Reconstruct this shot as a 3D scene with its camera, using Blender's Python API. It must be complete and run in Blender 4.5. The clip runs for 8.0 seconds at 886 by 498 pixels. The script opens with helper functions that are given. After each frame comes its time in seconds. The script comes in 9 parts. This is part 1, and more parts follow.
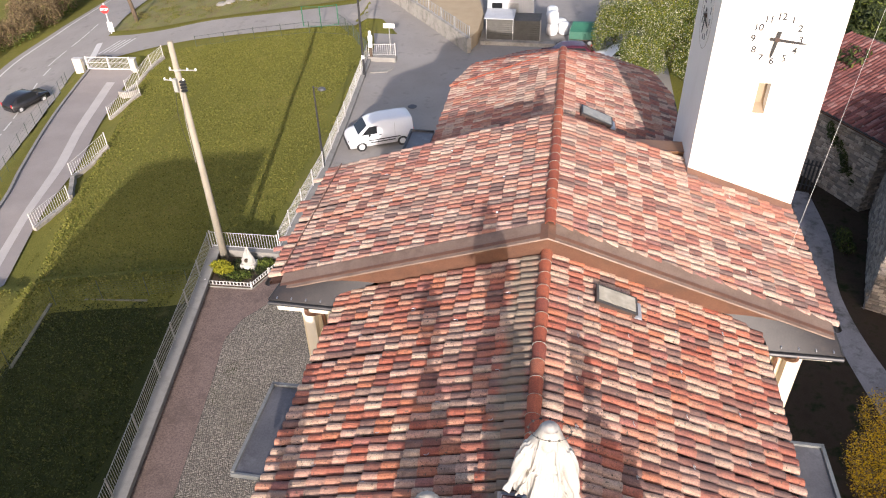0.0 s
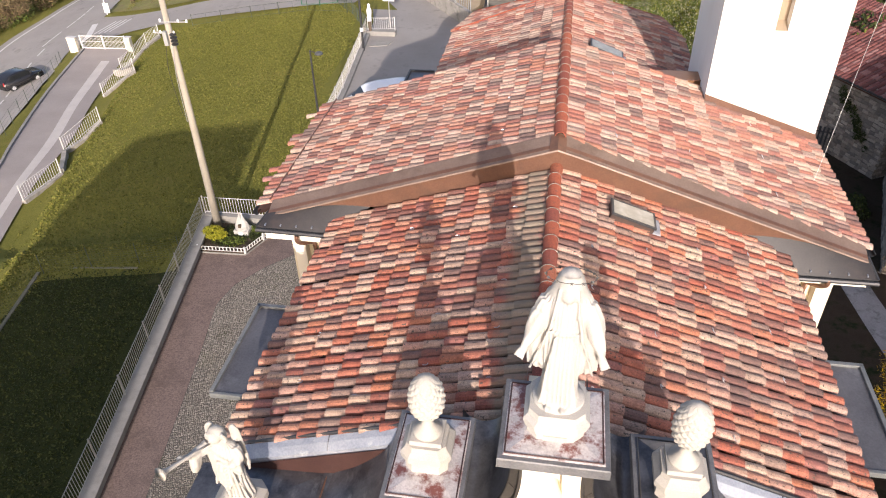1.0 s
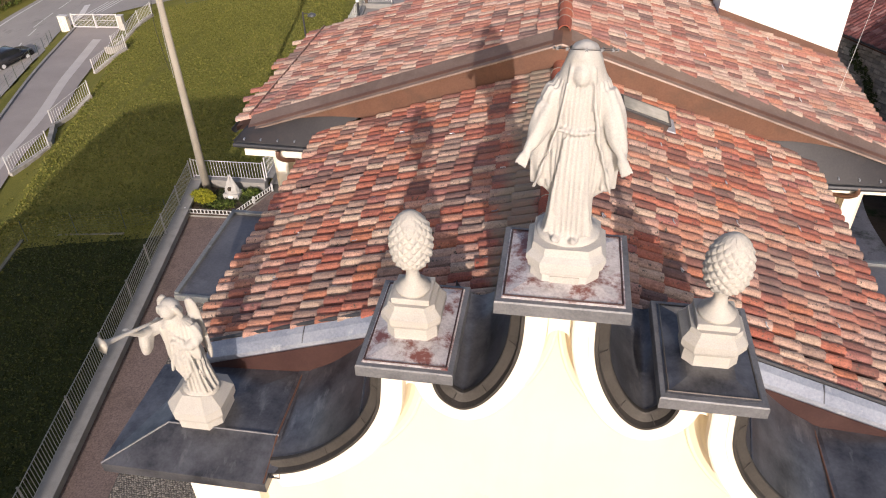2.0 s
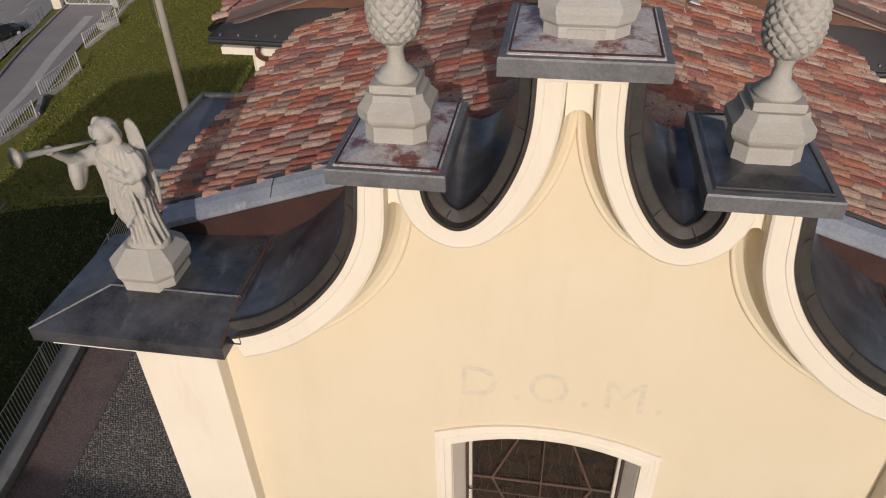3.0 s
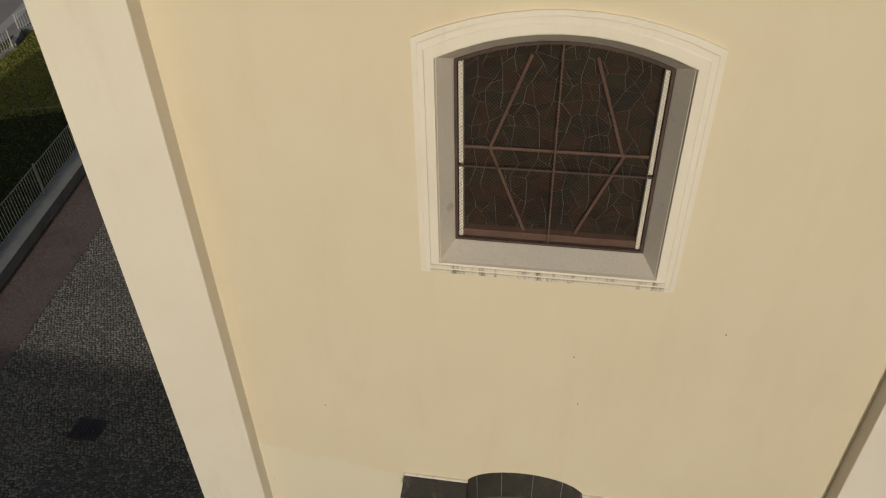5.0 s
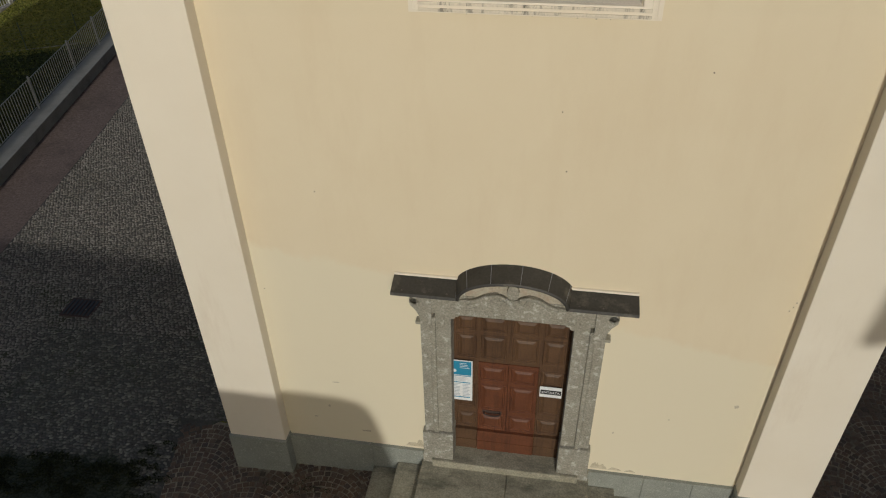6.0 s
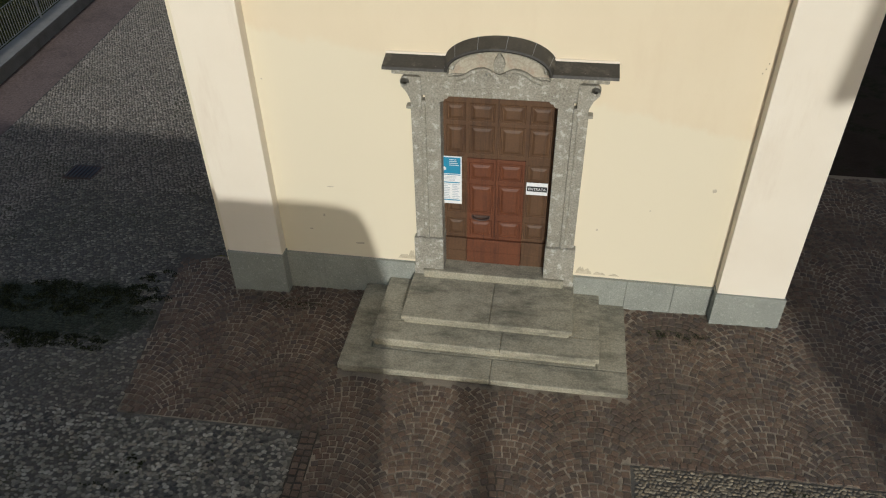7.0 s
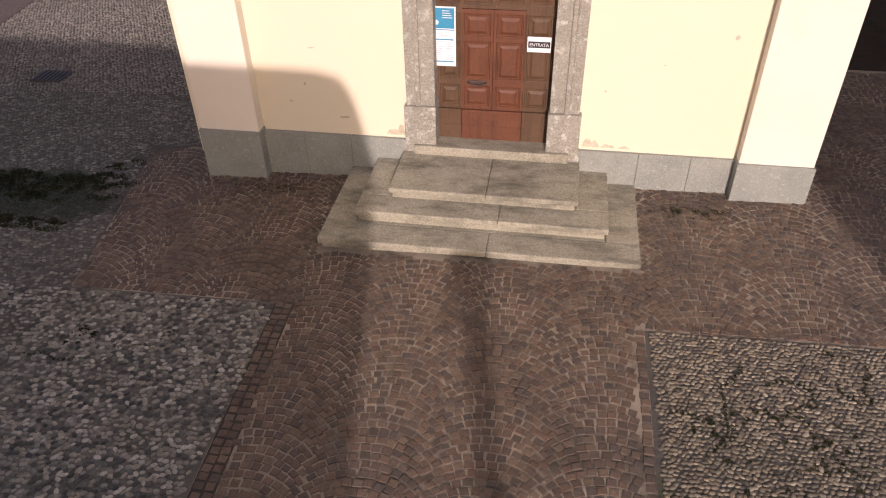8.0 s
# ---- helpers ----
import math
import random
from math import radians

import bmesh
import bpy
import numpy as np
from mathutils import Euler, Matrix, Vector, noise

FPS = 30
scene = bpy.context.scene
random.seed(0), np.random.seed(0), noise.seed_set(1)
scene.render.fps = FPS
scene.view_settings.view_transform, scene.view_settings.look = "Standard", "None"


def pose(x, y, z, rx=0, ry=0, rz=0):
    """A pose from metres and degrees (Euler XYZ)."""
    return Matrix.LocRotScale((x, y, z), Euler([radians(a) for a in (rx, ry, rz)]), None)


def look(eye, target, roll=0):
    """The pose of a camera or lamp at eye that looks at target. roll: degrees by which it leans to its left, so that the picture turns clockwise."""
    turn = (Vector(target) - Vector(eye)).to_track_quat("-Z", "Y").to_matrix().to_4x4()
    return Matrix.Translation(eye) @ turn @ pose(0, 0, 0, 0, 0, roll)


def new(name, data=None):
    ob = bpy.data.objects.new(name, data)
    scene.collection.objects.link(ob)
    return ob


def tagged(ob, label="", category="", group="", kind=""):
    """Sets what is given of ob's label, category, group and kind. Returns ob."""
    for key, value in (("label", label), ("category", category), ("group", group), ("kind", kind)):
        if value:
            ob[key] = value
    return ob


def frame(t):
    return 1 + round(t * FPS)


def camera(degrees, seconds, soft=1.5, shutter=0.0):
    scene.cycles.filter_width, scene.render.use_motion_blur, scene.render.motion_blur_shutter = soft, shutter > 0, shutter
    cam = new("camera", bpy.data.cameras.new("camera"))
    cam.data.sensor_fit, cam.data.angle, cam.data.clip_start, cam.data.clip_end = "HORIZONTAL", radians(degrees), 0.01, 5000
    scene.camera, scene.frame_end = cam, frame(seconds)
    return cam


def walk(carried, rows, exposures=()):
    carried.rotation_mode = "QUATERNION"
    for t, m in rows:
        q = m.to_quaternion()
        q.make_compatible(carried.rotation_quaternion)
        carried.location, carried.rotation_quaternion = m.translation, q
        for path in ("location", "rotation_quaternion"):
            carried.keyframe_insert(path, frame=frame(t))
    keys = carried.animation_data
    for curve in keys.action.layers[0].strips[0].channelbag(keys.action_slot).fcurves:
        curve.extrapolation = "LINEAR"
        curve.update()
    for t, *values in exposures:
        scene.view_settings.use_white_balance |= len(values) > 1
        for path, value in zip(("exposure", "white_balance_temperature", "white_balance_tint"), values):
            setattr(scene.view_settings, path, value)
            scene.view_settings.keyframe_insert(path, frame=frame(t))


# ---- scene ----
cam = camera(62.8, 8.0, soft=1.1)
PATH = [
    (0, (-0.146, -5.1, 22.353), (-0.429, -3.518, 21.163), -1.5),
    (0.5, (-0.219, -5.154, 21.324), (-0.501, -3.572, 20.133), -1.5),
    (1, (-0.201, -5.138, 20.277), (-0.484, -3.556, 19.087), -1.4),
    (1.5, (-0.148, -5.121, 19.226), (-0.43, -3.539, 18.035), -1.5),
    (1.7, (-0.138, -5.134, 18.813), (-0.42, -3.553, 17.621), -1.5),
    (2.8, (-0.124, -5.072, 16.448), (-0.405, -3.491, 15.256), -1.5),
    (3, (-0.115, -5.059, 16.01), (-0.397, -3.479, 14.817), -1.5),
    (3.5, (-0.086, -5.035, 14.944), (-0.363, -3.459, 13.744), -1.4),
    (4, (-0.043, -5.137, 13.84), (-0.319, -3.56, 12.642), -1.5),
    (4.2, (-0.039, -5.183, 13.424), (-0.315, -3.605, 12.226), -1.4),
    (5.3, (0.082, -5.724, 11.207), (-0.197, -4.151, 10.004), -1.4),
    (5.5, (0.141, -6.01, 10.812), (-0.138, -4.438, 9.607), -1.4),
    (6, (0.337, -6.885, 9.793), (0.06, -5.314, 8.587), -1.3),
    (6.5, (0.585, -7.879, 8.802), (0.309, -6.31, 7.593), -1.2),
    (7, (0.758, -8.889, 7.737), (0.483, -7.318, 6.53), -1.2),
    (7.5, (0.814, -9.17, 6.687), (0.539, -7.598, 5.48), -1.2),
    (8, (0.876, -9.123, 5.674), (0.6, -7.554, 4.466), -1.2),
]
EXPOSURES = [(0, 1.10, 6550, 17), (1.7, 0.80, 6650, 18), (2.8, -0.28, 6300, 16), (3.5, -0.74, 6500, 11), (4.2, -0.92, 6850, 8), (5.5, -0.97, 6330, 5), (6.5, -0.74, 6250, 6), (7, -0.42, 6000, 6), (7.5, -0.05, 6050, 9), (8, 0.25, 6750, 30)]
walk(cam, [(t, look(eye, target, roll)) for t, eye, target, roll in PATH], EXPOSURES)

# ---- daylight ----
SUN_TO = Vector((-0.185, 1.0, -0.345)).normalized()
world = bpy.data.worlds.new("sky")
scene.world = world
world.use_nodes = True
wn = world.node_tree
sky = wn.nodes.new("ShaderNodeTexSky")
sky.sky_type = "NISHITA"
sky.sun_disc = False
sky.air_density, sky.dust_density, sky.ozone_density = 0.8, 3.0, 0.6
sky.sun_elevation = math.asin(-SUN_TO.z)
sky.sun_rotation = math.atan2(-SUN_TO.x, -SUN_TO.y)
wn.links.new(sky.outputs[0], wn.nodes["Background"].inputs[0])
wn.nodes["Background"].inputs[1].default_value = 0.132
sun = new("sun", bpy.data.lights.new("sun", "SUN"))
sun.data.energy = 3.1
sun.data.angle = radians(0.42)
sun.data.color = (1.0, 0.945, 0.87)
sun.matrix_world = look((0, 0, 0), SUN_TO)


# ---- materials ----
def nodes_of(name):
    m = bpy.data.materials.new(name)
    m.use_nodes = True
    nt = m.node_tree
    return m, nt, nt.nodes["Principled BSDF"]


def node(nt, kind, **values):
    n = nt.nodes.new(kind)
    for k, v in values.items():
        n.inputs[k.replace("_", " ")].default_value = v
    return n


def ramp(nt, fac, stops, constant=False):
    r = nt.nodes.new("ShaderNodeValToRGB")
    e = r.color_ramp.elements
    while len(e) < len(stops):
        e.new(0.5)
    for k, (at, c) in enumerate(stops):
        e[k].position = at
        e[k].color = (*c, 1)
    if constant:
        r.color_ramp.interpolation = "CONSTANT"
    nt.links.new(fac, r.inputs[0])
    return r.outputs[0]


def mixed(nt, fac, a, b, mode="MIX"):
    m = nt.nodes.new("ShaderNodeMix")
    m.data_type = "RGBA"
    m.blend_type = mode
    for sock, val in ((m.inputs[0], fac), (m.inputs[6], a), (m.inputs[7], b)):
        if isinstance(val, (int, float)):
            sock.default_value = val
        elif isinstance(val, tuple):
            sock.default_value = (*val, 1)
        else:
            nt.links.new(val, sock)
    return m.outputs[2]


def noise_of(nt, scale, detail=4, rough=0.6, stretch=None):
    geo = nt.nodes.new("ShaderNodeNewGeometry")
    src = geo.outputs["Position"]
    if stretch:
        mp = nt.nodes.new("ShaderNodeMapping")
        mp.inputs["Scale"].default_value = stretch
        nt.links.new(src, mp.inputs[0])
        src = mp.outputs[0]
    n = nt.nodes.new("ShaderNodeTexNoise")
    n.inputs["Scale"].default_value = scale
    n.inputs["Detail"].default_value = detail
    n.inputs["Roughness"].default_value = rough
    nt.links.new(src, n.inputs["Vector"])
    return n.outputs["Fac"]


def rough_bump(nt, b, height, strength, distance):
    bu = nt.nodes.new("ShaderNodeBump")
    bu.inputs["Strength"].default_value = strength
    bu.inputs["Distance"].default_value = distance
    nt.links.new(height, bu.inputs["Height"])
    nt.links.new(bu.outputs[0], b.inputs["Normal"])


def surface(name, low, high, scale=3.0, fine=60.0, rough=0.85, bump=0.3, metal=0.0, depth=0.004, stain=None, stain_at=(0.55, 0.75), stretch=None, stain_scale=1.2, fine_mix=0.3):
    """A plain surface: two tones by large noise, fine grain, optional stains, small relief."""
    m, nt, b = nodes_of(name)
    c = ramp(nt, noise_of(nt, scale, 5), [(0.3, low), (0.7, high)])
    f = noise_of(nt, fine, 3)
    c = mixed(nt, fine_mix, c, ramp(nt, f, [(0.3, tuple(v * 0.75 for v in low)), (0.7, tuple(min(1, v * 1.15) for v in high))]))
    if stain:
        s = ramp(nt, noise_of(nt, stain_scale, 6, 0.7, stretch), [(stain_at[0], (0, 0, 0)), (stain_at[1], (1, 1, 1))])
        c = mixed(nt, s, c, stain)
    nt.links.new(c, b.inputs["Base Color"])
    b.inputs["Roughness"].default_value = rough
    b.inputs["Metallic"].default_value = metal
    if bump:
        rough_bump(nt, b, f, bump, depth)
    return m


def grey_streak(nt, c, colour):
    """Lichen that has grown in a ragged band down one side of the nave's ridge."""
    geo = nt.nodes.new("ShaderNodeNewGeometry")
    sep = nt.nodes.new("ShaderNodeSeparateXYZ")
    nt.links.new(geo.outputs["Position"], sep.inputs[0])
    add = nt.nodes.new("ShaderNodeMath")
    add.operation = "MULTIPLY_ADD"
    add.inputs[1].default_value = 0.7
    nt.links.new(noise_of(nt, 2.2, 5, 0.7), add.inputs[0])
    nt.links.new(sep.outputs["X"], add.inputs[2])
    band = ramp(nt, add.outputs[0], [(0.0, (0, 0, 0)), (1.0, (0, 0, 0))])
    e = band.node.color_ramp.elements
    shift = nt.nodes.new("ShaderNodeMath")
    shift.operation = "ADD"
    shift.inputs[1].default_value = 0.75
    nt.links.new(add.outputs[0], shift.inputs[0])
    nt.links.new(shift.outputs[0], band.node.inputs[0])
    for at, v in ((0.22, 0.0), (0.42, 0.75), (0.72, 0.75), (0.88, 0.0)):
        q = e.new(at)
        q.color = (v, v, v, 1)
    return mixed(nt, band, c, colour)


def pieces(name, colours, single, rough=0.85, spots=None, spot_at=(0.58, 0.7), spot_scale=14.0, big=None, bump=0.5, fine=45.0, streak=None):
    """Pieces that differ one from another: by object or by island."""
    m, nt, b = nodes_of(name)
    if single:
        r = nt.nodes.new("ShaderNodeObjectInfo").outputs["Random"]
    else:
        r = nt.nodes.new("ShaderNodeNewGeometry").outputs["Random Per Island"]
    n = len(colours)
    c = ramp(nt, r, [(k / n, col) for k, col in enumerate(colours)], True)
    f = noise_of(nt, fine, 4)
    c = mixed(nt, 0.7, c, ramp(nt, f, [(0.25, (0.38, 0.35, 0.34)), (0.75, (1.3, 1.3, 1.3))]), "MULTIPLY")
    if big:
        c = mixed(nt, 0.75, c, ramp(nt, noise_of(nt, 7.0, 5, 0.7), [(0.3, (0.50, 0.46, 0.46)), (0.5, (0.95, 0.95, 0.95)), (0.72, (1.12, 1.14, 1.16))]), "MULTIPLY")
    if spots:
        s = ramp(nt, noise_of(nt, spot_scale, 5, 0.7), [(spot_at[0], (0, 0, 0)), (spot_at[1], (1, 1, 1))])
        c = mixed(nt, s, c, spots)
    if big:
        s = ramp(nt, noise_of(nt, 0.55, 4), [(0.5, (0, 0, 0)), (0.75, (0.5, 0.5, 0.5))])
        c = mixed(nt, s, c, big)
    if streak:
        c = grey_streak(nt, c, streak)
    nt.links.new(c, b.inputs["Base Color"])
    b.inputs["Roughness"].default_value = rough
    rough_bump(nt, b, f, bump, 0.004)
    return m


TILE = [(0.418, 0.141, 0.086), (0.494, 0.242, 0.16), (0.22, 0.09, 0.067), (0.505, 0.33, 0.241), (0.429, 0.149, 0.093), (0.318, 0.107, 0.074), (0.527, 0.378, 0.275), (0.35, 0.104, 0.064), (0.3, 0.2, 0.155), (0.505, 0.285, 0.209), (0.439, 0.163, 0.089), (0.494, 0.341, 0.245), (0.329, 0.132, 0.105), (0.471, 0.223, 0.143), (0.189, 0.105, 0.086), (0.505, 0.33, 0.254)]
TILE_PALE = [tuple(0.80 * c + 0.20 * (0.26 * sum(t) + 0.10) * k for c, k in zip(t, (1.06, 0.97, 0.92))) for t in TILE]
M = dict(
    cream=surface("cream_stucco", (0.688, 0.590, 0.420), (0.718, 0.625, 0.455), 0.7, 220, 0.9, 0.15, depth=0.002, stain=(0.655, 0.549, 0.385), stain_at=(0.5, 0.9), stretch=(1.4, 1, 0.35), fine_mix=0.15),
    white=surface("pale_stucco", (0.74, 0.665, 0.54), (0.79, 0.72, 0.60), 0.8, 200, 0.9, 0.15, depth=0.002, stain=(0.66, 0.57, 0.45), stain_at=(0.55, 0.85), stretch=(1.5, 1, 0.3), fine_mix=0.15),
    tower=surface("tower_stucco", (0.80, 0.77, 0.71), (0.84, 0.81, 0.76), 0.6, 90, 0.9, 0.1, depth=0.002, stain=(0.74, 0.70, 0.63), stain_at=(0.5, 0.9), stretch=(1, 1, 0.3), fine_mix=0.12),
    lead=surface("weathered_lead", (0.034, 0.035, 0.041), (0.175, 0.175, 0.185), 2.6, 30, 0.30, 0.10, 0.55, 0.003, stain=(0.22, 0.218, 0.22), stain_at=(0.58, 0.74), stain_scale=3.0, fine_mix=0.15, stretch=(1.6, 0.6, 1.2)),
    lead_edge=surface("dark_lead_edge", (0.07, 0.060, 0.053), (0.15, 0.135, 0.12), 3.0, 40, 0.38, 0.25, 0.5, 0.003, stain=(0.3, 0.28, 0.26), stain_at=(0.68, 0.76), stain_scale=5.0),
    rim_grey=surface("grey_metal_rim", (0.12, 0.128, 0.126), (0.22, 0.23, 0.225), 3.0, 40, 0.45, 0.2, 0.3, 0.003, stain=(0.34, 0.35, 0.35), stain_at=(0.6, 0.75), stain_scale=4.0),
    rim_lead=surface("blackened_lead_rim", (0.030, 0.026, 0.022), (0.062, 0.055, 0.047), 4.0, 40, 0.6, 0.25, 0.2, 0.003, stain=(0.2, 0.19, 0.175), stain_at=(0.68, 0.76), stain_scale=6.0),
    lead_dull=surface("dull_slab_lead", (0.085, 0.087, 0.092), (0.20, 0.20, 0.205), 3.0, 40, 0.55, 0.3, 0.25, 0.003, stain=(0.2, 0.2, 0.2), stain_at=(0.6, 0.74), stain_scale=6.0, stretch=(1.5, 1.5, 0.3)),
    lead_light=surface("pale_lead_flashing", (0.20, 0.225, 0.27), (0.36, 0.38, 0.42), 2.5, 30, 0.4, 0.3, 0.35, 0.004, stain=(0.52, 0.52, 0.53), stain_at=(0.6, 0.75), stain_scale=3.5),
    lead_top=surface("stained_slab_top", (0.33, 0.305, 0.30), (0.60, 0.56, 0.55), 5.0, 40, 0.36, 0.3, 0.15, 0.003, stain=(0.17, 0.062, 0.052), stain_at=(0.50, 0.62), stain_scale=4.2),
    canopy=surface("blackened_canopy_lead", (0.028, 0.026, 0.022), (0.065, 0.060, 0.052), 2.0, 30, 0.6, 0.3, 0.2, 0.003, stain=(0.16, 0.145, 0.115), stain_at=(0.54, 0.74), stain_scale=2.5),
    copper=surface("brown_copper", (0.145, 0.074, 0.050), (0.215, 0.112, 0.072), 1.5, 30, 0.40, 0.15, 0.45, 0.003, stain=(0.12, 0.075, 0.055), stain_at=(0.5, 0.75), stain_scale=1.4),
    copper_face=surface("dark_red_copper", (0.042, 0.019, 0.017), (0.072, 0.035, 0.029), 2.5, 30, 0.5, 0.15, 0.3, 0.003, stain=(0.216, 0.187, 0.180), stain_at=(0.70, 0.76), stain_scale=7.0),
    copper_bright=surface("warm_copper", (0.30, 0.15, 0.075), (0.40, 0.21, 0.11), 1.5, 30, 0.38, 0.1, 0.55, 0.003),
    slate_lead=surface("brown_slate_lead", (0.024, 0.022, 0.023), (0.042, 0.038, 0.037), 1.2, 30, 0.55, 0.2, 0.15, 0.003, stain=(0.06, 0.045, 0.04), stain_at=(0.55, 0.8), stain_scale=1.2),
    lead_flat=surface("pale_flat_lead", (0.075, 0.074, 0.08), (0.14, 0.137, 0.143), 1.6, 30, 0.4, 0.15, 0.3, 0.003, stain=(0.22, 0.22, 0.23), stain_at=(0.56, 0.75), stain_scale=1.3),
    gutter=surface("dark_metal_gutter", (0.03, 0.03, 0.032), (0.06, 0.06, 0.062), 3, 30, 0.45, 0.1, 0.4, 0.002),
    statue=surface("white_statue_stone", (0.338, 0.325, 0.30), (0.42, 0.405, 0.375), 2.5, 70, 0.75, 0.2, depth=0.003, stain=(0.45, 0.42, 0.375), stain_at=(0.58, 0.78), stain_scale=5),
    finial=surface("pale_cast_stone", (0.33, 0.314, 0.282), (0.415, 0.393, 0.352), 3, 80, 0.8, 0.3, depth=0.003, stain=(0.40, 0.365, 0.30), stain_at=(0.55, 0.75), stain_scale=5),
    plinth=surface("grey_plinth_stone", (0.19, 0.202, 0.178), (0.32, 0.328, 0.284), 2.2, 60, 0.75, 0.5, depth=0.004, stain=(0.36, 0.37, 0.325), stain_at=(0.56, 0.66), stain_scale=20, fine_mix=0.5),
    granite=surface("step_granite", (0.215, 0.197, 0.140), (0.405, 0.375, 0.285), 2.6, 38, 0.8, 0.9, depth=0.006, stain=(0.101, 0.097, 0.072), stain_at=(0.48, 0.72), stain_scale=2.0, stretch=(0.704, 1.672, 0.880), fine_mix=0.55),
    portal=surface("portal_stone", (0.185, 0.170, 0.130), (0.365, 0.345, 0.285), 3.4, 42, 0.8, 0.9, depth=0.008, stain=(0.50, 0.485, 0.43), stain_at=(0.54, 0.66), stain_scale=11, fine_mix=0.6),
    portal_pale=surface("pale_portal_stone", (0.30, 0.265, 0.20), (0.46, 0.42, 0.335), 3.0, 34, 0.8, 0.7, depth=0.006, stain=(0.36, 0.26, 0.19), stain_at=(0.52, 0.72), stain_scale=5, fine_mix=0.5),
    wood_old=surface("faded_door_wood", (0.075, 0.038, 0.018), (0.125, 0.066, 0.031), 3, 40, 0.6, 0.25, depth=0.002, stain=(0.032, 0.014, 0.008), stain_at=(0.5, 0.8), stretch=(14, 8, 0.8), fine_mix=0.3),
    wood_red=surface("red_door_wood", (0.095, 0.030, 0.012), (0.155, 0.052, 0.021), 3, 40, 0.58, 0.25, depth=0.002, stain=(0.034, 0.010, 0.006), stain_at=(0.5, 0.8), stretch=(14, 8, 0.8), fine_mix=0.3),
    strut=surface("brown_strut_wood", (0.11, 0.058, 0.040), (0.17, 0.095, 0.065), 6, 60, 0.7, 0.2),
    iron=surface("rusted_iron", (0.05, 0.032, 0.026), (0.10, 0.062, 0.048), 6, 60, 0.7, 0.3, 0.2, 0.002),
    came=surface("lead_came", (0.094, 0.085, 0.066), (0.194, 0.180, 0.144), 6, 60, 0.6, 0.1, 0.3, 0.002),
    reveal=surface("grey_painted_reveal", (0.49, 0.435, 0.365), (0.575, 0.515, 0.435), 1.5, 60, 0.8, 0.2, depth=0.002, stain=(0.20, 0.18, 0.15), stain_at=(0.60, 0.80), stain_scale=4),
    sill=surface("grimy_sill_stucco", (0.62, 0.55, 0.44), (0.72, 0.65, 0.53), 2, 60, 0.9, 0.2, depth=0.002, stain=(0.14, 0.125, 0.10), stain_at=(0.52, 0.66), stain_scale=6, stretch=(1.5, 0.4, 0.4)),
    faded=surface("faded_letter_paint", (0.56, 0.51, 0.44), (0.66, 0.57, 0.43), 7, 90, 0.9, 0, stain=(0.69, 0.585, 0.42), stain_at=(0.42, 0.6), stain_scale=9),
    paper=surface("white_paper", (0.76, 0.77, 0.77), (0.80, 0.81, 0.81), 5, 50, 0.6, 0),
    blue=surface("blue_print", (0.02, 0.22, 0.38), (0.03, 0.27, 0.43), 5, 50, 0.5, 0),
    print_grey=surface("grey_print", (0.40, 0.46, 0.50), (0.46, 0.52, 0.56), 5, 50, 0.6, 0),
    black=surface("black_paint", (0.015, 0.015, 0.016), (0.025, 0.025, 0.026), 5, 50, 0.5, 0),
    mortar=surface("pavement_mortar", (0.232, 0.194, 0.142), (0.344, 0.288, 0.215), 1.6, 70, 0.95, 0.4, depth=0.004, stain=(0.070, 0.058, 0.042), stain_at=(0.46, 0.62), stain_scale=1.1),
    dark_tile=surface("roof_underlay", (0.06, 0.03, 0.022), (0.11, 0.05, 0.035), 3, 30, 0.9, 0.3),
    verge=surface("brown_grey_verge", (0.155, 0.105, 0.08), (0.225, 0.162, 0.128), 1.5, 30, 0.5, 0.2, 0.25, 0.003, stain=(0.11, 0.07, 0.05), stain_at=(0.5, 0.75)),
    ridge=pieces("ridge_tile_clay", [(0.30, 0.075, 0.04), (0.38, 0.10, 0.05), (0.26, 0.07, 0.045), (0.34, 0.11, 0.06)], True, spots=(0.14, 0.075, 0.06)),
    tile=pieces("clay_tile", TILE, True, spots=(0.060, 0.052, 0.040), spot_at=(0.575, 0.64), spot_scale=17.0, big=(0.17, 0.11, 0.095), streak=(0.19, 0.165, 0.12)),
    tile_field=pieces("clay_tile_field", TILE, False, spots=(0.060, 0.052, 0.040), spot_at=(0.575, 0.64), spot_scale=17.0, big=(0.17, 0.11, 0.095), streak=(0.19, 0.165, 0.12)),
    tile_pale=pieces("pale_clay_tile", TILE_PALE, True, spots=(0.085, 0.075, 0.062), spot_at=(0.60, 0.68), spot_scale=13.0, big=(0.24, 0.19, 0.155)),
    tile_pale_field=pieces("pale_clay_tile_field", TILE_PALE, False, spots=(0.085, 0.075, 0.062), spot_at=(0.60, 0.68), spot_scale=13.0, big=(0.24, 0.19, 0.155)),
)


